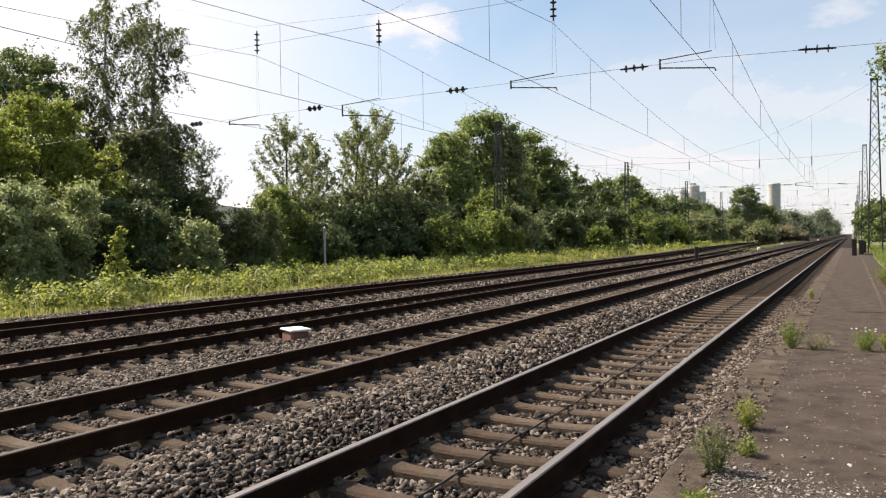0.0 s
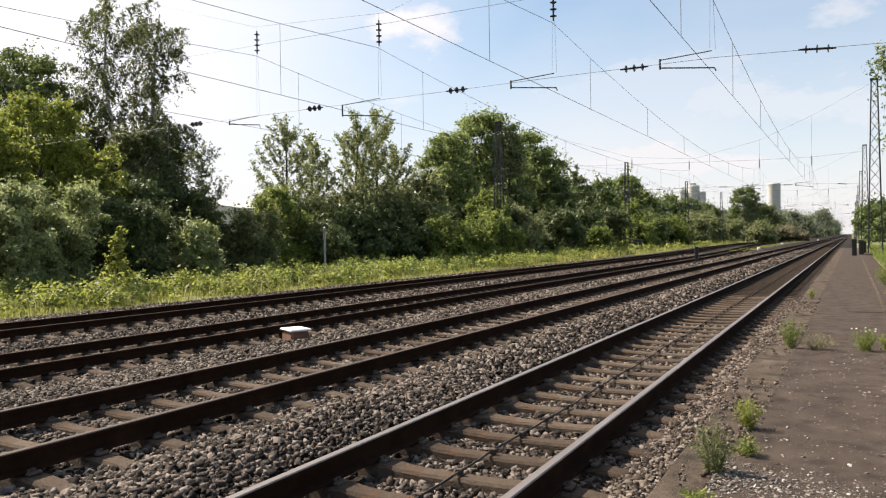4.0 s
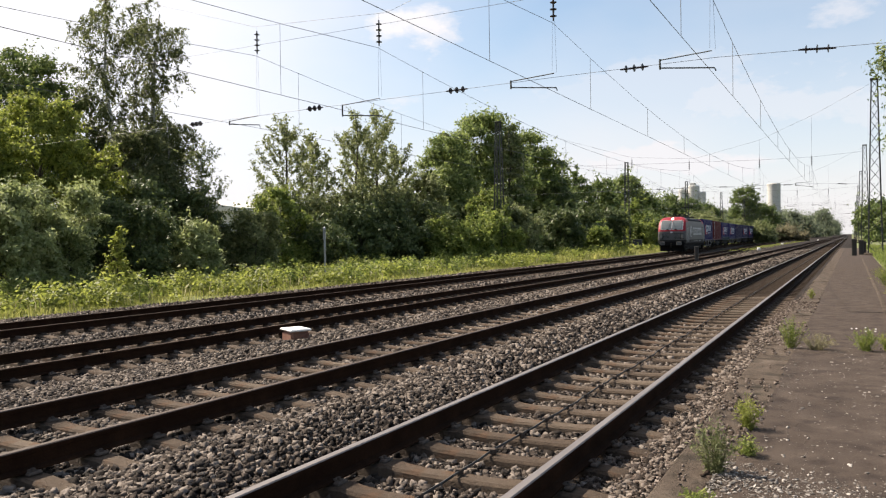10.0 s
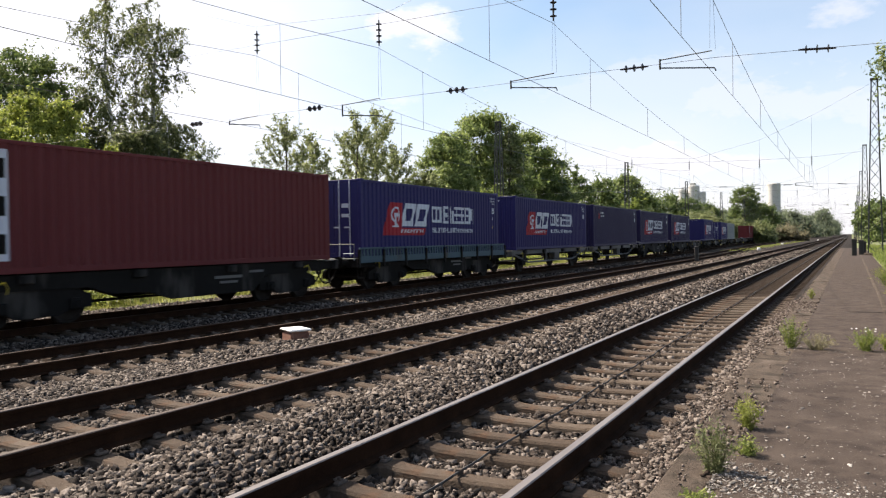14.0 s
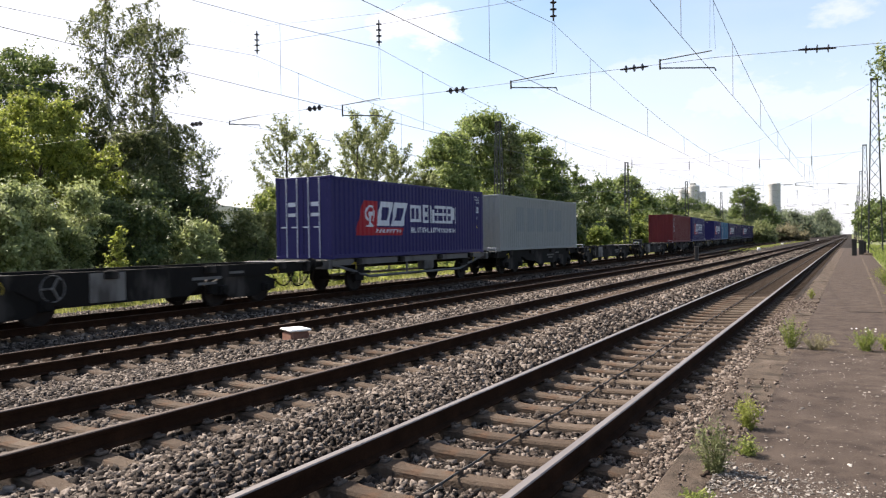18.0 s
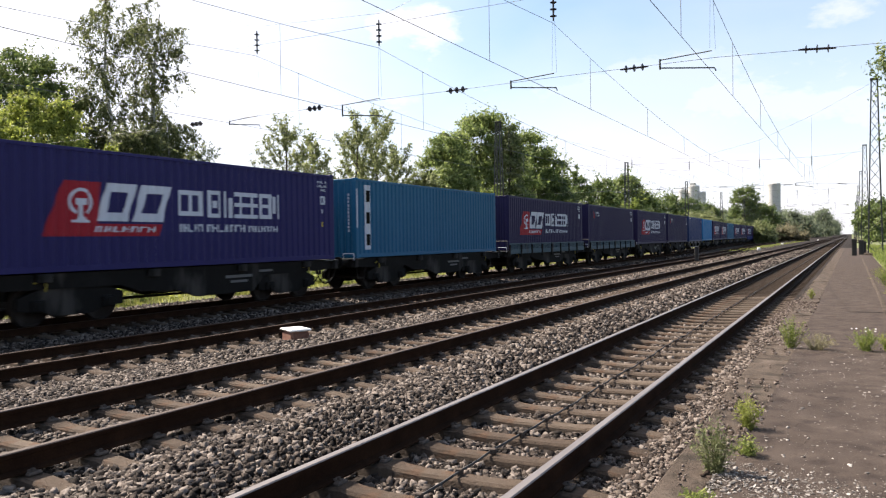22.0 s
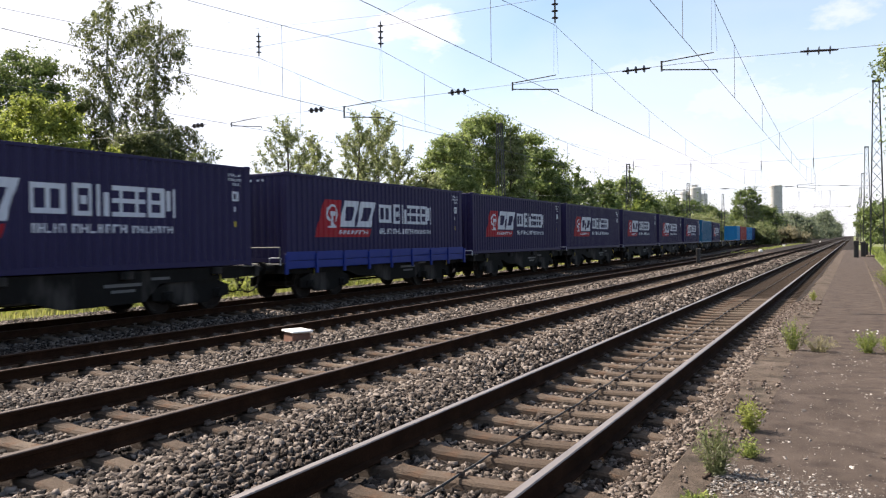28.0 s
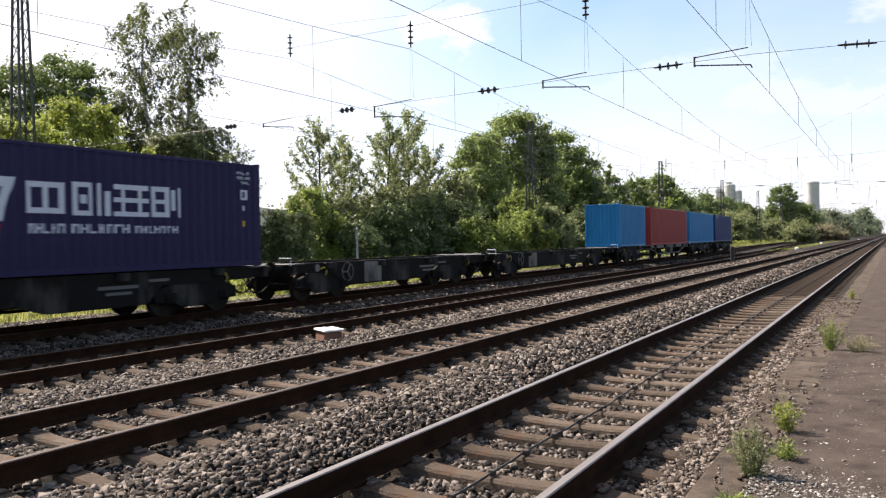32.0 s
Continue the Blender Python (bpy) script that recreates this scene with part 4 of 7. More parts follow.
def weed(x, y, z, h, rad, n, mat, seed, label, flower=False):
    """A clump of weeds: thin stems and small leaves."""
    rd = random.Random(seed)
    root = thing("weed_plant", label, "plant", "weeds on the platform edge", m=Matrix.Translation((x, y, z)))
    g = Geo()
    pos = []
    for k in range(n):
        a, q = rd.uniform(0, 6.283), rd.uniform(0.1, 1.0)
        top = Vector((rad * q * math.cos(a), rad * q * math.sin(a), h * rd.uniform(0.5, 1.0) * (1.1 - 0.4 * q)))
        foot = Vector((top.x * 0.25, top.y * 0.25, 0))
        mid = foot.lerp(top, 0.5) + Vector((0, 0, 0.1 * h))
        g.tube([foot, mid, top], 0.0025, 4, r2=0.001, caps=False)
        for j in range(22):
            t = rd.random()
            c = foot.lerp(mid, t * 2) if t < 0.5 else mid.lerp(top, t * 2 - 1)
            pos.append(tuple(c + Vector((rd.gauss(0, 0.012), rd.gauss(0, 0.012), 0))))
    part("stem", g.mesh("stem", mat), root)
    part("foliage", leaves("foliage", np.array(pos), 0.034, mat, seed, up=0.2, slim=0.24), root)
    if flower:
        for k in range(7):
            a, q = rd.uniform(0, 6.283), rd.uniform(0, rad)
            f = Geo().disc((q * math.cos(a), q * math.sin(a), h * rd.uniform(0.85, 1.05)), (0, 0, 1), [(0, 0.004), (0.006, 0.014), (0.012, 0.008)], 6)
            part("flower", f.mesh("flower", M_WHITE), root, "small pale flower")


weed(-0.80, 5.25, -0.02, 0.38, 0.17, 48, L_GREY, 21, "wispy green weed growing from the platform edge")
weed(-0.66, 5.75, -0.01, 0.16, 0.12, 20, L_BUSH, 22, "low leafy weed in a platform crack")
weed(-0.74, 6.55, -0.01, 0.30, 0.14, 30, L_WEED, 23, "yellow-green grass tuft on the platform kerb")
weed(-0.80, 4.55, -0.02, 0.13, 0.12, 16, L_BUSH, 24, "small leafy weed beside the kerb")
weed(-0.74, 11.5, 0.0, 0.46, 0.22, 40, L_BUSH, 25, "bushy green weed in the platform seam")
weed(-0.42, 11.4, 0.0, 0.24, 0.30, 40, L_DRY, 26, "dry wispy weed in the platform seam")
weed(0.16, 11.5, 0.0, 0.30, 0.26, 46, L_BUSH, 27, "leafy weed with pale flowers in the platform seam", True)
weed(0.42, 11.6, 0.0, 0.26, 0.22, 36, L_WEED, 28, "leafy weed at the platform seam")
weed(0.92, 20.4, 0.0, 0.46, 0.42, 70, L_WEED, 29, "leafy weed at the platform's back edge")
weed(0.98, 26.0, 0.0, 0.62, 0.60, 90, L_BUSH, 30, "leafy weed at the platform's back edge")
weed(1.00, 29.0, 0.0, 0.55, 0.55, 80, L_WEED, 32, "tall leafy weed at the platform's back edge")
weed(1.10, 23.2, 0.0, 0.40, 0.34, 50, L_BROWN, 33, "dry brownish weed at the platform's back edge")
weed(0.95, 11.9, 0.0, 0.44, 0.34, 60, L_BUSH, 34, "leafy weed with pale flowers at the platform's back edge", True)
weed(-0.86, 20.5, 0.0, 0.26, 0.12, 20, L_WEED, 31, "small weed on the platform kerb")

# ---- masts, cross spans and overhead line ----
SPAN0, STEP = 17.6, 47.7
SPANS = [SPAN0 + STEP * k for k in range(-1, 10)]
ML, MR = -30.0, 1.55


def askew(x):
    """The spans lie a little askew: how much farther they are at x."""
    return -0.09 * (x + 2.6)



def mast(x, y, h, base_w, far, label):
    """A lattice mast: four tapered corner legs and zigzag lacing."""
    root = thing("lattice_mast", label, "mast", "overhead line masts", m=Matrix.Translation((x, y, float(profile_z(x)) - 0.3)))
    top_w = base_w * 0.42

    def corner(t, i):
        w = base_w + (top_w - base_w) * t
        return Vector((w / 2 * (-1 if i in (0, 3) else 1), w / 2 * (-1 if i < 2 else 1), h * t))

    for i in range(4):
        g = Geo()
        a, b = corner(0, i), corner(1, i)
        g.sweep([[q + Vector((dx, dy, 0)) for dx, dy in ((-0.04, -0.04), (0.04, -0.04), (0.04, 0.04), (-0.04, 0.04))] for q in (a, b)])
        part("leg", g.mesh("leg", M_MAST), root)
    n = 11 if far else 15
    ts = [1 - (1 - k / n) ** 1.12 for k in range(n + 1)]
    for i in range(4):
        g = Geo()
        for k in range(n):
            p, q = (i, (i + 1) % 4) if k % 2 else ((i + 1) % 4, i)
            g.tube([corner(ts[k], p), corner(ts[k + 1], q)], 0.020, 4)
        part("lacing", g.mesh("lacing", M_MAST), root)
    part("footing", Geo().box((-base_w * 0.8, -base_w * 0.8, -0.2), (base_w * 0.8, base_w * 0.8, 0.42), c=0.06).mesh("footing", M_KERB), root, "concrete footing")
    part("cap", Geo().box((-top_w * 0.7, -top_w * 0.7, h), (top_w * 0.7, top_w * 0.7, h + 0.12), c=0.03).mesh("cap", M_MAST), root)


for k, y in enumerate(SPANS[1:]):
    mast(ML - (2.64 if k == 0 else 0), y + askew(ML) - (0.55 if k == 0 else 0), 13.8, 0.95, k > 2, "rusty grey lattice mast in the lineside bushes")
    mast(MR, y + askew(MR), 13.2, 0.95, k > 2, "rusty grey lattice mast beside the platform")


def insulator(g, a, b, sheds, r=0.075):
    """A ribbed insulator between two points."""
    a, b = Vector(a), Vector(b)
    ln = (b - a).length
    prof = [(0, 0.018)]
    for k in range(sheds):
        c = ln * (k + 0.7) / (sheds + 0.4)
        prof += [(c - 0.022, 0.024), (c - 0.006, r), (c + 0.006, r), (c + 0.012, 0.024)]
    prof.append((ln, 0.018))
    return g.disc(a, b - a, prof, 10)


def centre_x(i, y):
    return on_track(i, y)[0].x


SAG = [(ML, 12.75), (-22.3, 10.2), (X4, 8.45), (X4 + GAP34, 7.98), (X2, 9.1), (X1, 10.7), (MR, 12.75)]


def sag_z(x):
    """Height of the main span wire that hangs from mast top to mast top."""
    return float(np.interp(x, [q[0] for q in SAG], [q[1] for q in SAG]))


STAGGER = {1: -0.08, 2: 0.0, 3: -0.28, 4: 0.1}
CONTACT = {1: 5.14, 2: 5.16, 3: 5.02, 4: 5.22}
ARM = {1: 1.15, 2: 1.2, 3: 1.4, 4: 1.35}
BESIDE = {1: 1.75, 2: 2.83, 3: 2.5, 4: 3.0}
CROSS = {1: 5.46, 2: 5.53, 3: 5.585, 4: 5.625}
HANG = {1: 6.78, 2: 6.82, 3: 7.02, 4: 7.50}
for y in SPANS:
    far = y > 170
    span = thing("cross_span", "thin span wires with brown insulators across four tracks", "overhead line", "cross spans", m=Matrix.Translation((0, y + askew(0), 0)) @ Matrix.Rotation(math.atan(-0.09), 4, "Z"))
    R = 0.005 if y < 50 else 0.007
    part("span_wire", Geo().tube([(x, 0, z) for x, z in SAG], R, 4).mesh("span_wire", M_WIRE), span)
    part("cross_wire", Geo().tube([(ML, 0, 5.70), (X4, 0, 5.60), (X2, 0, 5.50), (X1, 0, 5.44), (MR, 0, 5.22)], R, 4).mesh("cross_wire", M_WIRE), span)
    part("upper_cross_wire", Geo().tube([(ML, 0, 8.3), (X4, 0, 7.85), (X4 + GAP34, 0, 7.68), (X2, 0, 7.52), (X1, 0, 7.5), (MR, 0, 7.7)], R, 4).mesh("upper_cross_wire", M_WIRE), span)
    for i in (1, 2, 3, 4):
        x = centre_x(i, y) + STAGGER[i]
        zi = HANG[i]
        part("dropper", Geo().tube([(x, 0, sag_z(x)), (x, 0, zi + 0.75)], R * 0.8, 4).mesh("dropper", M_WIRE), span)
        part("hanging_insulator", insulator(Geo(), (x, 0, zi + 0.80), (x, 0, zi + 0.06), 4, 0.085).mesh("hanging_insulator", M_INSUL), span, "dark brown ribbed insulator")
        part("hanger", Geo().tube([(x - 0.03, 0, zi + 0.06), (x - 0.05, 0, 5.66)], R * 0.6, 4).tube([(x + 0.03, 0, zi + 0.06), (x + 0.07, 0, 5.62)], R * 0.6, 4).mesh("hanger", M_WIRE), span)
        # registration arm with its bracket and the insulator in the cross wire beside it
        za = CONTACT[i] + 0.14
        ax = x - ARM[i]
        g = Geo().tube([(ax, 0, 5.57), (ax, 0, za + 0.06)], 0.024, 5).tube([(ax + 0.02, 0, za + 0.09), (x + 0.05, 0, za - 0.06)], 0.016, 5).tube([(x + 0.05, 0, za - 0.06), (x + 0.08, 0, CONTACT[i] + 0.01)], 0.014, 4)
        g.tube([(ax, 0, 5.55), (x + 0.0, 0, 5.60)], 0.013, 4)
        part("registration_arm", g.mesh("registration_arm", M_MAST), span, "thin steel arm that steadies the contact wire")
        part("cross_insulator", insulator(Geo(), (x - BESIDE[i] - 0.33, 0, CROSS[i]), (x - BESIDE[i] + 0.33, 0, CROSS[i] - 0.01), 3, 0.085).mesh("cross_insulator", M_INSUL), span, "dark brown ribbed insulator")
    part("cross_insulator", insulator(Geo(), (X1 + 1.65, 0, 5.36), (X1 + 2.35, 0, 5.30), 3, 0.085).mesh("cross_insulator", M_INSUL), span, "dark brown ribbed insulator")

for i in (1, 2, 3, 4):
    line = thing("overhead_line", "contact wire hung by thin droppers from its carrying wire", "overhead line", "overhead lines")
    Rw = 0.0065

    def where(y, z):
        p = on_track(i, y)[0]
        return (p.x + STAGGER[i], y, z)

    ys = [-28 + 4 * j for j in range(0, 115)]
    part("contact_wire", Geo().tube([where(y, CONTACT[i]) for y in ys], Rw, 4).mesh("contact_wire", M_WIRE), line)

    def carry(y):
        t = ((y - SPAN0 - askew(on_track(i, 18.0)[0].x)) / STEP) % 1.0
        return HANG[i] + 0.02 - 1.05 * 4 * t * (1 - t)

    ysc = [SPAN0 + askew(on_track(i, 18.0)[0].x) + STEP * (-1 + j / 12) for j in range(0, 120)]
    part("carrying_wire", Geo().tube([where(y, carry(y)) for y in ysc], Rw, 4).mesh("carrying_wire", M_WIRE), line)
    for k in range(-5, 22):
        y = SPAN0 + STEP / 7 * (k + 0.5)
        part("dropper", Geo().tube([where(y, carry(y)), where(y, CONTACT[i])], 0.006, 4).mesh("dropper", M_WIRE), line)

# ---- lineside things ----
post = thing("marker_post", "grey steel marker post in the grass", "post", m=Matrix.Translation((-24.1, 32.1, -0.70)))
part("pole", Geo().box((-0.05, -0.04, 0), (0.05, 0.04, 3.0), c=0.015).mesh("pole", M_GALV), post)
part("plate", Geo().box((-0.07, -0.06, 2.35), (0.07, -0.042, 2.95), c=0.004).mesh("plate", M_GALV), post)

boxm = thing("cable_box", "low cable junction box with a white lid on brown sides", "cable box", m=pose(-10.0, 12.3, -0.395, 0, 0, -28))
part("housing", Geo().box((-0.27, -0.2, -0.12), (0.27, 0.2, 0.14), c=0.05).mesh("housing", M_BROWN), boxm)
part("lid", Geo().box((-0.30, -0.23, 0.14), (0.30, 0.23, 0.19), c=0.035).mesh("lid", M_WHITE), boxm, "white painted lid")

bp = thing("signal_stub", "short black post between the tracks", "post", m=Matrix.Translation((-10.0, 58.0, -0.42)))
part("pole", Geo().box((-0.13, -0.12, 0), (0.13, 0.12, 1.15), c=0.03).mesh("pole", M_CABLE), bp)
part("base", Geo().box((-0.2, -0.2, -0.05), (0.2, 0.2, 0.12), c=0.02).mesh("base", M_KERB), bp)
part("cap", Geo().box((-0.16, -0.15, 1.15), (0.16, 0.15, 1.20), c=0.02).mesh("cap", M_CABLE), bp)

wb = thing("white_marker", "white painted marker stone beside the main line", "marker stone", m=pose(-10.9, 109.5, -0.5, 0, 0, 14))
part("stone", Geo().box((-0.24, -0.2, 0), (0.24, 0.2, 0.40), c=0.10).mesh("stone", M_WHITE), wb)
for x, y in ((-12.5, 170.0), (-9.0, 260.0)):
    w2 = copy_thing(wb, Matrix.Translation((x, y, -0.5)))

cab = thing("relay_cabinet", "small grey relay cabinet in the grass", "cabinet", m=pose(-26.4, 107, -0.8, 0, 0, 10))
part("body", Geo().box((-0.6, -0.4, 0.25), (0.6, 0.4, 1.9), c=0.04).mesh("body", M_MAST), cab)
part("roof", Geo().box((-0.7, -0.5, 1.9), (0.7, 0.5, 2.02), c=0.03).mesh("roof", M_MAST), cab)
part("door", Geo().box((-0.5, -0.425, 0.35), (0.5, -0.402, 1.8), c=0.01).mesh("door", M_MAST), cab)
part("plinth", Geo().box((-0.55, -0.36, -0.1), (0.55, 0.36, 0.25)).mesh("plinth", M_CONCRETE), cab)

for k, (x, y, h) in enumerate(((0.16, 62.0, 1.25), (0.62, 64.5, 1.15), (0.85, 69.0, 1.0))):
    b = thing("platform_barrier", "dark timber barrier post at the platform's end", "post", "barrier posts", m=Matrix.Translation((x, y, -0.05)))
    part("post", Geo().box((-0.16, -0.12, 0), (0.16, 0.12, h), c=0.03).mesh("post", M_CABLE), b)
    part("board", Geo().box((-0.17, -0.15, h - 0.30), (0.17, -0.122, h - 0.04), c=0.01).mesh("board", M_CABLE), b)

silo = thing("concrete_silo", "tall round pale concrete silo in the distance", "silo", m=Matrix.Translation((-49.3, 600, -1)))
part("shaft", Geo().disc((0, 0, 0), (0, 0, 1), [(0, 4.5), (37.5, 4.5)], 32).mesh("shaft", M_CONCRETE, smooth=False), silo)
part("head", Geo().disc((0, 0, 37.5), (0, 0, 1), [(0, 4.65), (1.7, 4.65), (1.9, 4.2), (2.2, 4.1)], 32).mesh("head", M_CONCRETE), silo)
part("band", Geo().disc((0, 0, 12), (0, 0, 1), [(0, 4.56), (0.4, 4.56)], 32).mesh("band", M_CONCRETE), silo)
plant = thing("silo_plant", "pale concrete plant with silos and a stair tower in the distance", "factory", m=Matrix.Translation((-106, 600, -1)))
for x, r0, h in ((1.0, 4.2, 40.0), (-7.0, 3.2, 37.5), (7.2, 2.6, 35.0)):
    part("silo", Geo().disc((x, 0, 0), (0, 0, 1), [(0, r0), (h, r0), (h + 0.6, r0 * 0.9)], 24).mesh("silo", M_CONCRETE), plant)
part("head_house", Geo().box((-1.5, -2, 40.0), (2.5, 2, 42.6), c=0.2).mesh("head_house", M_CONCRETE), plant)
part("stair_tower", Geo().box((-8, -2, 37.5), (-6, 0, 39.5), c=0.1).mesh("stair_tower", M_CONCRETE), plant)
part("rail", Geo().tube([(-6, 0, 39.5), (-2, 0, 42.6), (4, 0, 42.6)], 0.2, 5).mesh("rail", M_CONCRETE), plant)

shed = thing("warehouse", "low warehouse with a pale grey roof behind the trees", "building", m=pose(-63, 66, -1, 0, 0, 0))
part("wall", Geo().box((-8, -7, 0), (8, 7, 5.8)).mesh("wall", M_CONCRETE), shed)
part("roof", Geo().sweep([[(-8.5, y, 5.8), (8.5, y, 5.8), (8.5, y, 6.1), (0, y, 7.3), (-8.5, y, 6.1)] for y in (-7.5, 7.5)]).mesh("roof", M_CONCRETE), shed)
for k in range(4):
    part("window", Geo().box((8.004, -5.5 + 3 * k, 3.2), (8.06, -4 + 3 * k, 4.4)).mesh("window", M_CABLE), shed)


# ---- the goods train ----
SPEED, FRONT_S, FRONT_T = 27.85, 22.5, 13.0
P_NAVY = paint("navy_container_paint", (0.017, 0.013, 0.054), 0.55, 0)
P_BLUE = paint("royal_blue_container_paint", (0.018, 0.015, 0.088), 0.55, 0)
P_RUST = paint("rust_red_container_paint", (0.108, 0.020, 0.021), 0.6, 0)
P_MAROON = paint("maroon_container_paint", (0.125, 0.020, 0.022), 0.6, 0)
P_GREY = paint("pale_grey_container_paint", (0.235, 0.245, 0.24), 0.6, 0)
P_TEAL = paint("teal_blue_container_paint", (0.010, 0.095, 0.19), 0.5, 0)
P_SKY = paint("bright_blue_container_paint", (0.014, 0.16, 0.35), 0.5, 0)
P_MID = paint("mid_blue_container_paint", (0.010, 0.030, 0.115), 0.5, 0)
P_RED = paint("bright_red_container_paint", (0.25, 0.030, 0.030), 0.5, 0)
P_LOGO_RED = paint("logo_red", (0.28, 0.010, 0.021), 0.5, 0)
P_LOGO_WHITE = paint("logo_white", (0.52, 0.54, 0.60), 0.5, 0)
P_FRAME = paint("black_wagon_steel", (0.011, 0.010, 0.009), 0.8, 0.1, 0.08)
P_FRAME_GREY = paint("pale_grey_wagon_steel", (0.12, 0.115, 0.11), 0.65, 0.4)
P_BOARD = paint("grey_green_side_boards", (0.050, 0.085, 0.105), 0.6, 0.08)
P_BOARD_BLUE = paint("blue_side_boards", (0.010, 0.025, 0.17), 0.5, 0)
P_PLATE = paint("pale_plate", (0.15, 0.142, 0.13), 0.6, 0.1)
P_WHEEL = paint("wheel_steel", (0.018, 0.014, 0.012), 0.7, 0.2, 0.1)
P_YELLOW = paint("yellow_marks", (0.55, 0.42, 0.03), 0.5, 0.1)

CW, CH, PROUD = 1.219, 2.896, 0.042
CORR = 0.278


def corr(u):
    """Depth of the wall's corrugation at u along it: 0 at the crests, -PROUD in the hollows."""
    t = (u % CORR) / CORR
    if t < 0.32:
        return 0.0
    if t < 0.50:
        return -PROUD * (t - 0.32) / 0.18
    if t < 0.82:
        return -PROUD
    return -PROUD * (1 - (t - 0.82) / 0.18)


def breaks(u0, u1):
    k, out = math.floor(u0 / CORR), [u0]
    while k * CORR < u1:
        for t in (0.0, 0.32, 0.50, 0.82):
            q = (k + t) * CORR
            if u0 + 1e-4 < q < u1 - 1e-4:
                out.append(q)
        k += 1
    return out + [u1]


def cut(poly, u, left):
    """The part of a convex polygon on one side of u."""
    out = []
    for i, a in enumerate(poly):
        b = poly[(i + 1) % len(poly)]
        ia, ib = (a[0] <= u) == left, (b[0] <= u) == left
        if ia:
            out.append(a)
        if ia != ib:
            t = (u - a[0]) / (b[0] - a[0])
            out.append((u, a[1] + (b[1] - a[1]) * t))
    return out


def decal(polys, length, lift=0.004):
    """Paint marks that follow the corrugated wall: convex polygons of (u from the front, height)."""
    g = Geo()
    for poly in polys:
        us = [q[0] for q in poly]
        br = breaks(min(us), max(us))
        for a, b in zip(br, br[1:]):
            p = cut(cut(poly, b, True), a, False)
            if len(p) > 2:
                g.add([(CW - 0.004 + corr(u) + lift, -length / 2 + u, w) for u, w in p], [tuple(range(len(p)))])
    return g


def bar(u0, w0, u1, w1, skew=0.0):
    return [(u0, w0), (u1, w0), (u1 + skew, w1), (u0 + skew, w1)]


def frame_bars(u0, w0, u1, w1, t, skew=0.0):
    """A hollow block."""
    k = skew / (w1 - w0)
    return [bar(u0, w0, u1, w0 + t, k * t), bar(u0 + skew - k * t, w1 - t, u1 + skew - k * t, w1, k * t), bar(u0 + k * t, w0 + t, u0 + t + k * t, w1 - t, skew - 2 * k * t), bar(u1 - t + k * t, w0 + t, u1 + k * t, w1 - t, skew - 2 * k * t)]


def letters(u0, u1, w0, w1, n, skew=0.0):
    """A line of writing as small plain strokes: uprights with a cross bar now at the top, now in the middle, now at the foot."""
    s, h, out = (u1 - u0) / n, w1 - w0, []
    for k in range(n):
        a, b, t = u0 + s * (k + 0.08), u0 + s * (k + 0.84), min(0.055, s * 0.22)
        out.append(bar(a, w0, a + t, w1, skew))
        if k % 3 != 2:
            out.append(bar(b - t, w0, b, w1, skew))
        v = w0 + h * (0.78, 0.40, 0.0, 0.45, 0.80)[k % 5]
        q = skew * (v - w0) / h
        out.append(bar(a + t + q, v, (b - t if k % 3 != 2 else b) + q, v + 0.2 * h, skew * 0.2))
    return out


RING = []
for k in range(16):  # the ring on the red field, open at its foot, with a knob on top
    a, b = [radians(243 - 306 * j / 16) for j in (k, k + 1)]
    RING.append([(2.42 + r * 0.98 * math.cos(q), 1.62 + r * math.sin(q)) for r, q in ((0.25, a), (0.325, a), (0.325, b), (0.25, b))])
EMBLEM = {"ring": RING, "stem": [bar(2.18, 1.14, 2.66, 1.20), [(2.28, 1.20), (2.56, 1.20), (2.47, 1.30), (2.37, 1.30)], bar(2.37, 1.30, 2.47, 1.55), bar(2.27, 1.55, 2.57, 1.70)],
          "slanted_block": frame_bars(2.82, 1.18, 3.70, 2.10, 0.21, 0.30), "slanted_block_wide": frame_bars(3.84, 1.18, 4.78, 2.10, 0.21, 0.30)}
SIGNS = {"a": (5.30, frame_bars(0, 0.06, 0.86, 0.74, 0.12) + [bar(0.36, 0.18, 0.50, 0.62)]),
         "b": (6.36, frame_bars(0, 0.03, 0.50, 0.78, 0.11) + [bar(0.20, 0.30, 0.34, 0.50), bar(0.60, 0.03, 0.72, 0.78), bar(0.82, 0.03, 0.94, 0.60)]),
         "c": (7.42, [bar(0, 0.66, 0.94, 0.78), bar(0, 0.36, 0.94, 0.47), bar(0, 0.03, 0.94, 0.14), bar(0.18, 0.14, 0.30, 0.36), bar(0.18, 0.47, 0.30, 0.66), bar(0.64, 0.14, 0.76, 0.36), bar(0.64, 0.47, 0.76, 0.66)]),
         "d": (8.46, frame_bars(0, 0.03, 0.52, 0.78, 0.12) + [bar(0.12, 0.36, 0.40, 0.46), bar(0.61, 0.20, 0.71, 0.72), bar(0.79, 0.03, 0.90, 0.78)])}
for k, (u, polys) in SIGNS.items():
    EMBLEM["sign_block_" + k] = [[(u + p, 1.30 + q) for p, q in poly] for poly in polys]
for name, row in (("word_bar_a", letters(5.32, 6.18, 0.93, 1.14, 5)), ("word_bar_b", letters(6.32, 7.84, 0.93, 1.14, 7)), ("word_bar_c", letters(7.98, 9.26, 0.93, 1.11, 7)), ("red_field_bar", letters(2.74, 4.55, 0.92, 1.06, 7, 0.04))):
    EMBLEM[name] = row
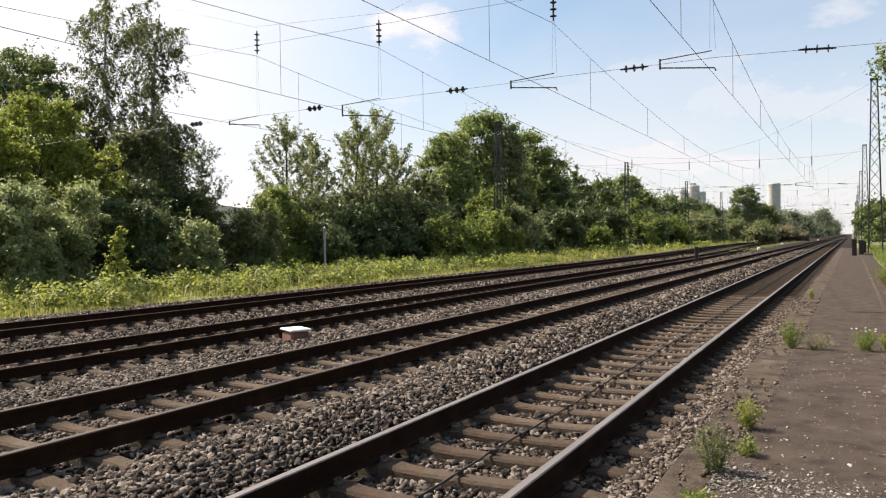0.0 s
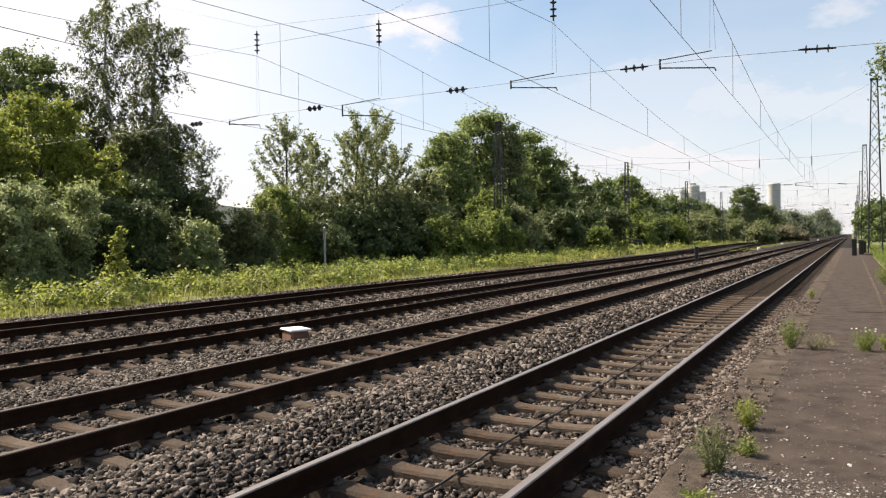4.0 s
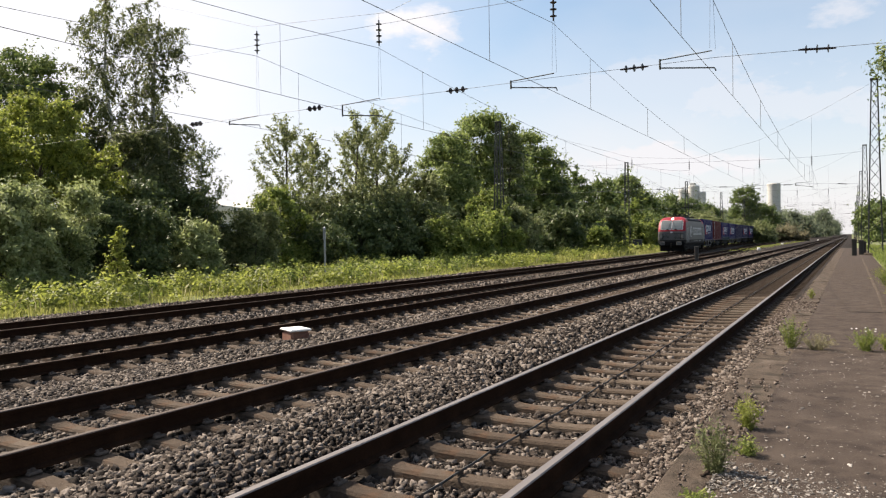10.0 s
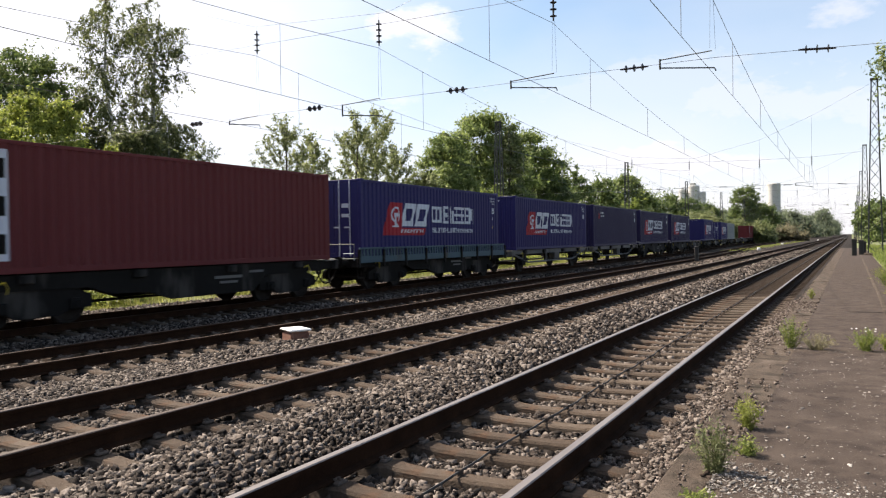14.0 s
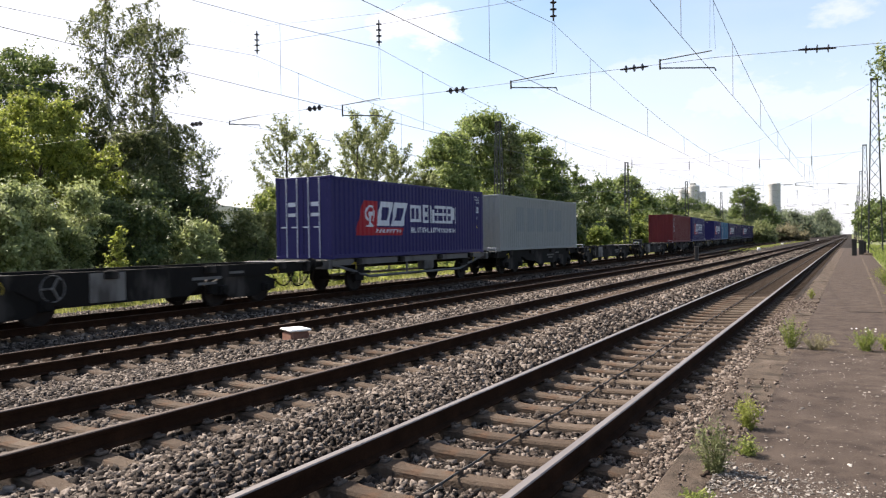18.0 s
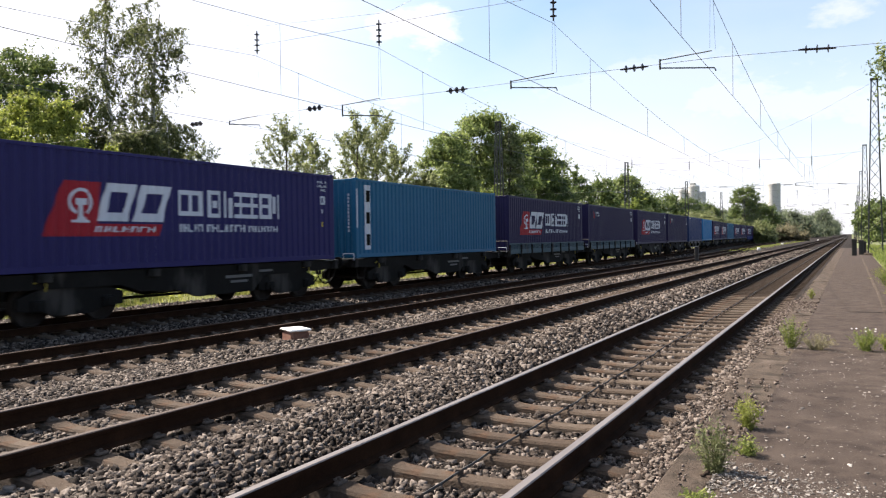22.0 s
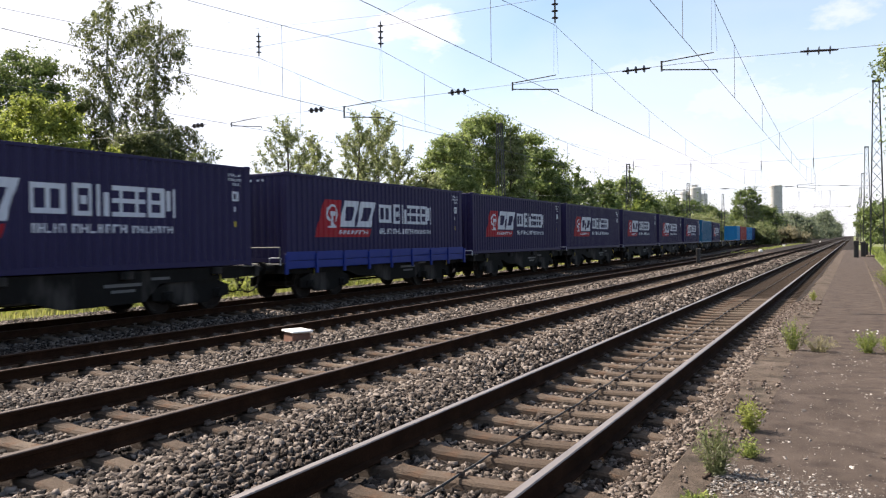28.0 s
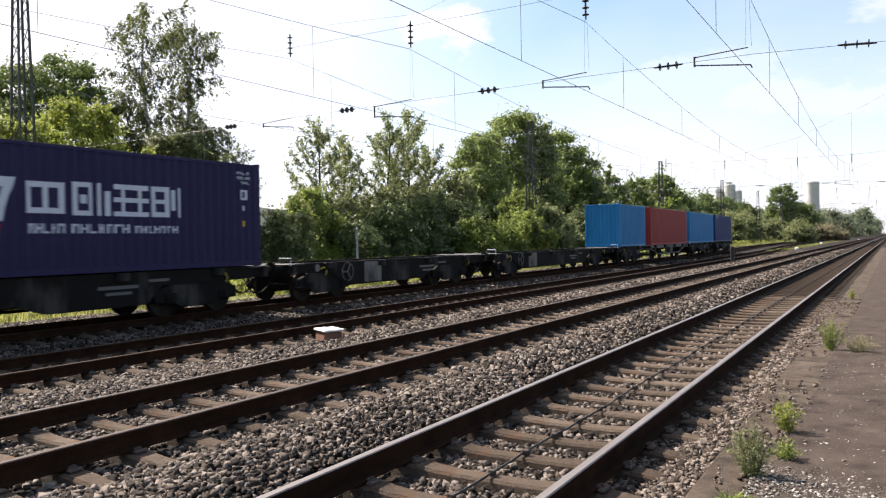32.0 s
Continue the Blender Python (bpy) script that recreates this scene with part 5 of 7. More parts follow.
MARK_SHAPES = letters(11.32, 11.78, 2.56, 2.64, 4) + letters(11.32, 11.84, 2.43, 2.51, 5) + letters(11.44, 11.76, 2.30, 2.38, 3) + frame_bars(11.42, 1.86, 11.68, 2.14, 0.06) + [bar(11.50, 1.56, 11.60, 1.70)]
RED_SHAPES = [[(1.42, 0.82), (2.80, 0.82), (2.98, 2.10), (1.98, 2.10)], [(2.80, 0.82), (4.68, 0.82), (4.76, 1.12), (2.842, 1.12)]]
MESHES = {}


def cached(key, make):
    if key not in MESHES:
        MESHES[key] = make()
    return MESHES[key]


def wall_mesh(name, mat, u0, u1, z0, z1, length, end):
    """A corrugated wall, as a side (end False) or an end of the container."""
    g = Geo()
    us = breaks(u0, u1)
    for z in (z0, z1):
        for u in us:
            if end:
                g.v.append((-CW + u, -length / 2 + 0.004 - corr(u) - 0.004 + 0.02, z))
            else:
                g.v.append((CW - 0.008 + corr(u), -length / 2 + u, z))
    n = len(us)
    for k in range(n - 1):
        g.f.append((k, k + 1, n + k + 1, n + k))
        g.m.append(0)
    # the inner skin gives the wall its thickness
    inner = [(-CW + u0, -length / 2 + 0.09, z0), (-CW + u1, -length / 2 + 0.09, z0), (-CW + u1, -length / 2 + 0.09, z1), (-CW + u0, -length / 2 + 0.09, z1)] if end else \
        [(CW - 0.07, -length / 2 + u0, z0), (CW - 0.07, -length / 2 + u1, z0), (CW - 0.07, -length / 2 + u1, z1), (CW - 0.07, -length / 2 + u0, z1)]
    g.add(inner, [(0, 1, 2, 3)])
    return g.mesh(name, mat)


HALF_TURN = Matrix.Rotation(math.pi, 4, "Z")


def container(label, mat, length=12.19, logo="", doors=False, key=""):
    """A shipping container: corrugated walls, posts, rails, castings, roof, doors, and its marks."""
    root = thing("shipping_container", label, "container", "containers on the train")
    L = length / 2
    mk = (mat.name, length)
    for turn in (Matrix.Identity(4), HALF_TURN):
        part("side_wall", cached(("side", mk), lambda: wall_mesh("side_wall", mat, 0.15, length - 0.15, 0.15, CH - 0.11, length, False)), root, m=turn)
        part("top_rail", cached(("top", mk), lambda: Geo().box((CW - 0.075, -L + 0.15, CH - 0.115), (CW - 0.005, L - 0.15, CH - 0.03), c=0.008).mesh("top_rail", mat)), root, m=turn)
        part("bottom_rail", cached(("bottom", mk), lambda: Geo().box((CW - 0.07, -L + 0.15, 0.02), (CW - 0.003, L - 0.15, 0.16), c=0.008).mesh("bottom_rail", mat)), root, m=turn)
        part("end_sill", cached(("sill", mk), lambda: Geo().box((-CW + 0.16, -L + 0.004, 0.02), (CW - 0.16, -L + 0.10, 0.17), c=0.01).mesh("end_sill", mat)), root, m=turn)
        part("end_header", cached(("header", mk), lambda: Geo().box((-CW + 0.16, -L + 0.004, CH - 0.12), (CW - 0.16, -L + 0.10, CH - 0.02), c=0.01).mesh("end_header", mat)), root, m=turn)
        for s in (-1, 1):
            part("corner_post", cached(("post", mk, s), lambda: Geo().box((s * (CW - 0.08) - 0.075, -L + 0.003, 0.12), (s * (CW - 0.08) + 0.075, -L + 0.155, CH - 0.12), c=0.012).mesh("corner_post", mat)), root, m=turn)
            for z in (0.0, CH - 0.118):
                part("corner_casting", cached(("cast", mk, s, z), lambda: Geo().box((s * (CW - 0.085) - 0.085, -L, z), (s * (CW - 0.085) + 0.085, -L + 0.178, z + 0.118), c=0.01).mesh("corner_casting", mat)), root, m=turn)
    part("roof", cached(("roof", mk), lambda: Geo().sweep([[(-CW + 0.06, y, CH - 0.06), (CW - 0.06, y, CH - 0.06), (CW - 0.06, y, CH - 0.03 - d), (-CW + 0.06, y, CH - 0.03 - d)]
         for y, d in [(-L + 0.1 + (length - 0.2) * j / 88, 0.02 * (j % 4 in (1, 2))) for j in range(89)]]).mesh("roof", mat)), root)
    part("floor", cached(("floor", mk), lambda: Geo().box((-CW + 0.07, -L + 0.1, 0.10), (CW - 0.07, L - 0.1, 0.17)).mesh("floor", P_FRAME)), root)
    rear = HALF_TURN if doors else Matrix.Identity(4)
    part("end_wall", cached(("end", mk), lambda: wall_mesh("end_wall", mat, 0.15, 2 * CW - 0.15, 0.15, CH - 0.11, length, True)), root, m=rear)
    door_turn = Matrix.Identity(4) if doors else HALF_TURN
    for s in (-1, 1):
        x0, x1 = (0.012, CW - 0.16) if s > 0 else (-CW + 0.16, -0.012)
        leaf_ob = part("door_leaf", cached(("door", mk, s), lambda: Geo().box((x0, -L + 0.02, 0.17), (x1, -L + 0.075, CH - 0.12), c=0.012).mesh("door_leaf", mat)), root, m=door_turn)
        if doors:
            for x in (0.25, 0.72):
                part("lock_rod", cached(("rod", mk[1], s, x), lambda: Geo().tube([(s * x, -L - 0.012, 0.06), (s * x, -L - 0.012, CH - 0.06)], 0.017, 6).mesh("lock_rod", P_LOGO_WHITE)), leaf_ob, "pale steel lock rod")
                part("handle", cached(("handle", mk[1], s, x), lambda: Geo().box((s * x - 0.24, -L - 0.024, 1.10), (s * x + 0.02, -L - 0.004, 1.15), c=0.005).mesh("handle", P_LOGO_WHITE)), leaf_ob)
            part("data_plate", cached(("plate", mk[1], s), lambda: Geo().box((s * 0.5 - 0.16, -L + 0.008, 1.5), (s * 0.5 + 0.16, -L + 0.019, 1.62)).box((s * 0.5 - 0.16, -L + 0.008, 1.85), (s * 0.5 + 0.16, -L + 0.019, 2.0)).mesh("data_plate", P_LOGO_WHITE)), leaf_ob)
    if logo == "red":
        part("red_field", cached("redfield", lambda: decal(RED_SHAPES, length).mesh("red_field", P_LOGO_RED)), root, "slanted red field of the emblem")
        for piece, polys in EMBLEM.items():
            plain = "slanted_block" if piece.startswith("slanted") else "sign_block" if piece.startswith("sign") else "word_bar" if piece.startswith("word") else piece
            part(plain, cached(("emblem", piece), lambda: decal(polys, length, 0.008).mesh(plain, P_LOGO_WHITE)), root, "white painted shape of the freight emblem")
    if logo in ("red", "plain"):
        part("markings", cached("marks", lambda: decal(MARK_SHAPES, length).mesh("markings", P_LOGO_WHITE)), root, "small white registration marks", kind="stuff")
        part("yellow_mark", cached("ymark", lambda: decal([bar(11.50, 1.12, 11.60, 1.28)], length).mesh("yellow_mark", P_YELLOW)), root, "small yellow mark")
        if not doors:
            part("vent_dots", cached("dots", lambda: Geo().add([(q + d, -L - 0.002 + 0.02, 2.62 + e) for q in (-0.9, -0.7, -0.5, -0.3, 0.0, 0.2) for d, e in ((0, 0), (0.08, 0), (0.08, 0.07), (0, 0.07))],
                 [tuple(range(4 * k, 4 * k + 4)) for k in range(6)]).mesh("vent_dots", P_LOGO_WHITE)), root, "row of small white marks")
    if logo == "emblem":
        part("markings", cached("marks2", lambda: decal(letters(1.75, 2.6, 2.28, 2.42, 4) + letters(1.75, 2.6, 2.10, 2.2, 5) + MARK_SHAPES, length).mesh("markings", P_LOGO_WHITE)), root, "small white owner's marks", kind="stuff")
        part("emblem", cached("emb2", lambda: decal([bar(1.15, 2.2, 1.35, 2.42), bar(1.38, 2.05, 1.6, 2.3), bar(1.2, 1.95, 1.45, 2.15)], length, 0.006).mesh("emblem", P_LOGO_RED)), root, "small red emblem")
    if logo in ("strip", "initials"):
        g = decal([bar(0.55, 0.30, 0.98, 2.66)], length)
        if logo == "strip":
            part("white_strip", cached("strip", lambda: g.mesh("white_strip", P_LOGO_WHITE)), root, "white upright strip")
            part("strip_marks", cached("stripm", lambda: decal([bar(0.64, w, 0.89, w + 0.42) for w in (0.45, 1.25, 2.05)], length, 0.008).mesh("strip_marks", P_LOGO_RED if mat is P_TEAL else P_FRAME)), root, "plain blocks on the white strip")
        else:
            part("initials", cached("init", lambda: decal([b for w in (1.05, 1.42, 1.80, 2.18) for b in frame_bars(0.58, w, 0.84, w + 0.28, 0.06)], length).mesh("initials", P_LOGO_WHITE)), root, "column of pale hollow blocks")
    if logo == "centre":
        part("markings", cached("centre", lambda: decal(letters(0.6, 2.2, 2.60, 2.68, 9) + letters(11.2, 11.8, 2.42, 2.50, 4) + letters(11.3, 11.7, 2.28, 2.35, 3), length).mesh("markings", P_LOGO_WHITE)), root, "white line of small marks", kind="stuff")
    if mat in (P_TEAL, P_SKY) and logo:
        part("end_marks", cached(("endm", mk), lambda: Geo().add([(0.86 + d, -L - 0.003, 0.95 + 0.13 * q + e) for q in range(11) for d, e in ((0, 0), (0.06, 0), (0.06, 0.09), (0, 0.09))], [tuple(range(4 * q, 4 * q + 4)) for q in range(11)]).mesh("end_marks", P_LOGO_WHITE)), root, "upright row of small white marks", kind="stuff")
        part("orange_plate", cached(("orange", mk), lambda: Geo().box((-0.98, -L - 0.006, 1.95), (-0.72, -L - 0.001, 2.45)).mesh("orange_plate", P_YELLOW)), root, "faded orange placard")
        part("white_strip", cached(("cstrip", mk), lambda: Geo().box((CW - 0.001, -L + 0.03, 1.1), (CW + 0.002, -L + 0.10, 2.5)).mesh("white_strip", P_LOGO_WHITE)), root, "thin white upright strip on the corner post")
    if logo == "faded":
        part("faded_blocks", cached("faded", lambda: decal([bar(2.2 + 1.5 * k, 1.0, 3.3 + 1.5 * k, 2.3) for k in range(5)], length).mesh("faded_blocks", paint("faded_grey_blue", (0.205, 0.22, 0.228), 0.6, 0))), root, "faded blue-grey blocks of old lettering")
    return root


def wheel_mesh():
    g = Geo()
    g.disc((0, 0, 0), (-1, 0, 0), [(-0.10, 0.10), (-0.10, 0.16), (-0.055, 0.18), (-0.05, 0.38), (-0.07, 0.40), (-0.07, 0.457), (0.035, 0.46), (0.04, 0.487), (0.066, 0.487), (0.066, 0.38), (0.03, 0.36), (0.03, 0.15)], 18)
    return g.mesh("wheel", P_WHEEL)


def wheels(parent, y, r=0.46):
    for s in (1, -1):
        m = Matrix.Translation((s * 0.7535, y, 0.46)) @ (Matrix.Identity(4) if s > 0 else HALF_TURN)
        part("wheel", cached("wheel", wheel_mesh), parent, m=m)


def bogie(parent, y, heavy=False):
    """A two-axle bogie: side frames, bolster, springs, axle boxes and four wheels."""
    def frame_geo():
        g = Geo()
        for s in (1, -1):
            x = s * 1.0
            g.sweep([[(x - 0.07, v, w) for v, w in ((-1.35, 0.66), (-1.35, 0.38), (-0.75, 0.33), (-0.50, 0.22), (0.50, 0.22), (0.75, 0.33), (1.35, 0.38), (1.35, 0.66), (0.7, 0.90), (-0.7, 0.90))],
                     [(x + 0.07, v, w) for v, w in ((-1.35, 0.66), (-1.35, 0.38), (-0.75, 0.33), (-0.50, 0.22), (0.50, 0.22), (0.75, 0.33), (1.35, 0.38), (1.35, 0.66), (0.7, 0.90), (-0.7, 0.90))]])
        g.box((-1.0, -0.35, 0.3), (1.0, 0.35, 0.82), c=0.03)
        return g.mesh("bogie", P_FRAME)
    b = part("bogie", cached("bogie", frame_geo), parent, "black bogie frame", m=Matrix.Translation((0, y, 0)))
    for a in (-0.9, 0.9):
        wheels(b, a)
        part("axle", cached("axle", lambda: Geo().tube([(-0.95, 0, 0.46), (0.95, 0, 0.46)], 0.08, 8).mesh("axle", P_WHEEL)), b, m=Matrix.Translation((0, a, 0)))
        for s in (1, -1):
            part("axle_box", cached("abox", lambda: Geo().box((-0.09, -0.16, 0.33), (0.09, 0.16, 0.60), c=0.03).disc((0.09, 0, 0.46), (1, 0, 0), [(0, 0.11), (0.05, 0.1)], 10).mesh("axle_box", P_FRAME)), b, m=Matrix.Translation((s * 1.07, a, 0)))


def buffers(root, half):
    for e in (-1, 1):
        for s in (-1, 1):
            part("buffer", cached(("buf", e), lambda: Geo().disc((0, 0, 0), (0, e, 0), [(-0.55, 0.10), (-0.10, 0.10), (-0.10, 0.075), (-0.04, 0.075), (-0.04, 0.21), (0.0, 0.20)], 14).mesh("buffer", P_FRAME)), root, m=Matrix.Translation((s * 0.875, e * half, 1.05)))
        part("coupler", cached(("coup", e), lambda: Geo().tube([(0, -e * 0.5, 1.0), (0, e * 0.05, 0.95), (0, e * 0.08, 0.65)], 0.05, 6).mesh("coupler", P_FRAME)), root, m=Matrix.Translation((0, e * half, 0)))


DECK = 1.19


def hand_wheel_geo():
    """A thin spoked brake wheel on its boss."""
    g = Geo().tube([(1.145, 0.30 * math.cos(radians(20 * k)), 0.30 * math.sin(radians(20 * k))) for k in range(19)], 0.016, 5)
    for a in (60, 180, 300):
        g.tube([(1.145, 0, 0), (1.145, 0.30 * math.cos(radians(a)), 0.30 * math.sin(radians(a)))], 0.024, 5)
    return g.disc((1.09, 0, 0), (1, 0, 0), [(0, 0.03), (0.07, 0.03)], 8)


def wagon(kind, length, label):
    """A container wagon on its wheels; its deck is DECK above the rails."""
    root = thing("container_wagon", label, "wagon", "wagons of the train")
    half = length / 2
    e = half - 0.62  # the headstock
    key = (kind, round(length, 2), "empty" in label)
    buffers(root, half)
    sill_mat = P_FRAME_GREY if kind == "truss" else P_FRAME
    for s in (1, -1):
        def sill():
            x0, x1 = (0.98, 1.12) if s > 0 else (-1.12, -0.98)
            if kind == "truss":
                pts = [(-e, 0.98), (-e, DECK - 0.01), (e, DECK - 0.01), (e, 0.98), (e - 1.3, 0.96), (-e + 1.3, 0.96)]
            elif "empty" in label:
                pts = [(-e, 0.90), (-e, DECK - 0.01), (e, DECK - 0.01), (e, 0.90), (e - 0.8, 0.84), (e - 4.4, 0.82), (e - 5.0, 0.40), (-e + 3.1, 0.38), (-e + 2.3, 0.62), (-e + 1.9, 0.84)]
            else:
                pts = [(-e, 0.90), (-e, DECK - 0.01), (e, DECK - 0.01), (e, 0.90), (e - 0.8, 0.84), (e - 3.5, 0.82), (e - 4.0, 0.38), (-e + 6.1, 0.36), (-e + 5.3, 0.60), (-e + 4.2, 0.62), (-e + 3.6, 0.82), (-e + 0.8, 0.84)]
            return Geo().sweep([[(x, y, z) for y, z in pts] for x in (x0, x1)]).mesh("side_sill", sill_mat)
        part("side_sill", cached(("sill", key, s), sill), root, "pale grey side sill" if kind == "truss" else "")
        for y in (-4.6, -1.6, 1.6, 4.6):
            part("deck_bracket", cached(("brk", s, kind == "truss"), lambda: Geo().box((min(s * 0.95, s * 1.24), -0.18, 0.98), (max(s * 0.95, s * 1.24), 0.18, DECK - 0.012), c=0.02).mesh("deck_bracket", P_FRAME)), root, m=Matrix.Translation((0, y, 0)))
    for y in (-e, e):
        part("headstock", cached(("head", kind == "truss"), lambda: Geo().box((-1.25, -0.10, 0.86), (1.25, 0.10, DECK - 0.014), c=0.02).mesh("headstock", sill_mat)), root, m=Matrix.Translation((0, y, 0)))
    for s in (-1, 1):
        # sunlight on the deck's ends is put into this plate's pale grey
        part("end_deck", cached(("edeck", s), lambda: Geo().box((-1.2, -0.34, DECK - 0.045), (1.2, 0.34, DECK - 0.008), c=0.01).mesh("end_deck", P_FRAME_GREY)), root, "steel end deck in a pale grey for its sunlit top", m=Matrix.Translation((0, s * (e - 0.16), 0)))
        for side in (-1, 1):
            part("brake_hose", cached(("hose", s, side), lambda: Geo().tube([(side * 0.34, -0.30 * s, 0.86), (side * 0.34, 0.02 * s, 0.80), (side * 0.34, 0.22 * s, 0.52), (side * 0.32, 0.42 * s, 0.36), (side * 0.30, 0.62 * s, 0.32)], 0.026, 6).mesh("brake_hose", P_FRAME)), root, "black hanging brake hose", m=Matrix.Translation((0, s * e, 0)))
        part("brake_lever", cached(("lever", s), lambda: Geo().tube([(1.14, -0.16, 0.98), (1.17, 0.02, 1.04), (1.17, 0.10, 0.92), (1.16, 0.08, 0.78)], 0.020, 6).mesh("brake_lever", P_YELLOW)), root, "yellow bent lever", m=Matrix.Translation((0, s * (e - 1.5), 0)))
        part("step", cached(("estep", s), lambda: Geo().tube([(1.08, -0.22, 0.90), (1.10, -0.20, 0.46), (1.10, 0.20, 0.46), (1.08, 0.22, 0.90)], 0.018, 5).mesh("step", P_FRAME)), root, m=Matrix.Translation((0, s * (e - 0.45), 0)))
    for k in range(7):
        part("cross_beam", cached("xbeam", lambda: Geo().box((-0.98, -0.08, 0.92), (0.98, 0.08, 1.14)).mesh("cross_beam", P_FRAME)), root, m=Matrix.Translation((0, -e + 0.8 + (2 * e - 1.6) * k / 6, 0)))
    part("centre_beam", cached(("centre", key), lambda: Geo().box((-0.22, -e, 0.80), (0.22, e, 1.12)).mesh("centre_beam", P_FRAME)), root)
    for y in (-6.0, 6.0):
        for s in (1, -1):
            part("twist_lock", cached("lock", lambda: Geo().box((-0.09, -0.09, DECK - 0.02), (0.09, 0.09, DECK - 0.002)).mesh("twist_lock", P_FRAME_GREY)), root, m=Matrix.Translation((s * 1.1, y * min(1, (e - 0.1) / 6.0), 0)))
    if kind == "truss":
        for s in (1, -1):
            def truss():
                g = Geo()
                x = s * 1.05
                a = e - 0.35
                g.tube([(x, -a, 1.0), (x, -a + 2.3, 0.50), (x, a - 2.3, 0.50), (x, a, 1.0)], 0.055, 6)
                g.tube([(x, -1.0, 0.5), (x, -1.0, 1.0)], 0.05, 5).tube([(x, 1.0, 0.5), (x, 1.0, 1.0)], 0.05, 5)
                return g.mesh("truss_bar", P_FRAME_GREY)
            part("truss_bar", cached(("truss", key, s), truss), root, "pale grey truss bar under the sill")
        for y in (-e + 2.0, e - 2.0):
            wheels(root, y)
            for s in (1, -1):
                part("axle_guard", cached("guard", lambda: Geo().box((-0.05, -0.28, 0.36), (0.05, 0.28, 0.98), c=0.03).box((-0.1, -0.62, 0.62), (0.1, 0.62, 0.72), c=0.02).mesh("axle_guard", P_FRAME)), root, m=Matrix.Translation((s * 1.0, y, 0)))
            part("axle", cached("axle", lambda: Geo().tube([(-0.95, 0, 0.46), (0.95, 0, 0.46)], 0.08, 8).mesh("axle", P_WHEEL)), root, m=Matrix.Translation((0, y, 0)))
        part("brake_box", cached("bbox", lambda: Geo().box((0.75, -0.55, 0.58), (1.12, 0.25, 1.0), c=0.04).mesh("brake_box", P_FRAME_GREY)), root, m=Matrix.Translation((0, 0.9, 0)))
    else:
        for y in ((-e + 1.7, e - 2.8) if "empty" in label else (-e + 2.35, e - 2.35)):
            bogie(root, y)
        part("brake_box", cached("bbox2", lambda: Geo().box((0.6, -0.5, 0.56), (1.10, 0.4, 0.96), c=0.04).mesh("brake_box", P_FRAME)), root, "black equipment box", m=Matrix.Translation((0, -0.9, 0)))
        part("air_tank", cached("tank", lambda: Geo().disc((0.55, -0.7, 0.55), (0, 1, 0), [(0, 0.10), (0.05, 0.19), (1.35, 0.19), (1.4, 0.10)], 12).mesh("air_tank", P_FRAME)), root, "black air tank", m=Matrix.Translation((0, 1.6, 0)))
        part("brake_rod", cached("brod", lambda: Geo().tube([(0.3, -4.0, 0.42), (0.3, 4.0, 0.42)], 0.03, 5).tube([(-0.4, -3.0, 0.38), (-0.4, 3.6, 0.38)], 0.03, 5).mesh("brake_rod", P_FRAME)), root)
        part("corner_handle", cached("chandle", lambda: Geo().tube([(0.75, 0, 1.12), (0.75, 0, 1.36), (1.2, 0, 1.36), (1.2, 0, 1.12)], 0.018, 6).mesh("corner_handle", P_LOGO_WHITE)), root, "white bent hand rail", m=Matrix.Translation((0, -e - 0.12, 0)))
        if "empty" in label:
            part("hand_wheel", cached("hwheel", lambda: hand_wheel_geo().mesh("hand_wheel", P_PLATE)), root, m=Matrix.Translation((0, -e + 2.75, 0.84)))
            part("round_plate", cached("rplate", lambda: Geo().disc((1.121, 0, 0), (1, 0, 0), [(0, 0.12), (0.012, 0.12)], 14).mesh("round_plate", P_PLATE)), root, "pale round plate", m=Matrix.Translation((0, -e + 1.2, 1.02)))
            part("data_panel", cached("dpanel", lambda: Geo().box((1.121, -0.5, 0.44), (1.135, 0.5, 1.14), c=0.004).mesh("data_panel", P_PLATE)), root, "pale grey data panel", m=Matrix.Translation((0, -e + 4.2, 0)))
        part("lettering", cached("wletter", lambda: Geo().box((1.121, 1.0, 0.80), (1.124, 2.1, 0.88)).box((1.121, 2.4, 0.92), (1.124, 3.0, 0.99)).box((1.121, 1.2, 0.66), (1.124, 1.9, 0.73)).mesh("lettering", P_FRAME_GREY)), root, "plain pale bars of wagon data")
    if kind in ("boards", "blue"):
        mat = P_BOARD if kind == "boards" else P_BOARD_BLUE
        for s in (1, -1):
            n = 8
            for k in range(n):
                y0, y1 = -e + 2 * e * k / n + 0.05, -e + 2 * e * (k + 1) / n - 0.05
                def board():
                    g = Geo().box((s * 1.30 - 0.02, y0, DECK - 0.18), (s * 1.30 + 0.02, y1, DECK + 0.06), c=0.01)
                    if kind == "boards":
                        m = 7
                        for j in range(m):
                            y = y0 + (y1 - y0) * (j + 0.2) / m
                            g.box((s * 1.30 - 0.015, y, DECK + 0.06), (s * 1.30 + 0.015, y + 0.10, DECK + 0.32))
                        g.box((s * 1.30 - 0.025, y0, DECK + 0.32), (s * 1.30 + 0.025, y1, DECK + 0.38), c=0.008)
                    else:
                        g.box((s * 1.30 - 0.02, y0, DECK + 0.08), (s * 1.30 + 0.02, y1, DECK + 0.36), c=0.01)
                    return g.mesh("side_board", mat)
                part("side_board", cached(("board", kind, key, s, k), board), root)
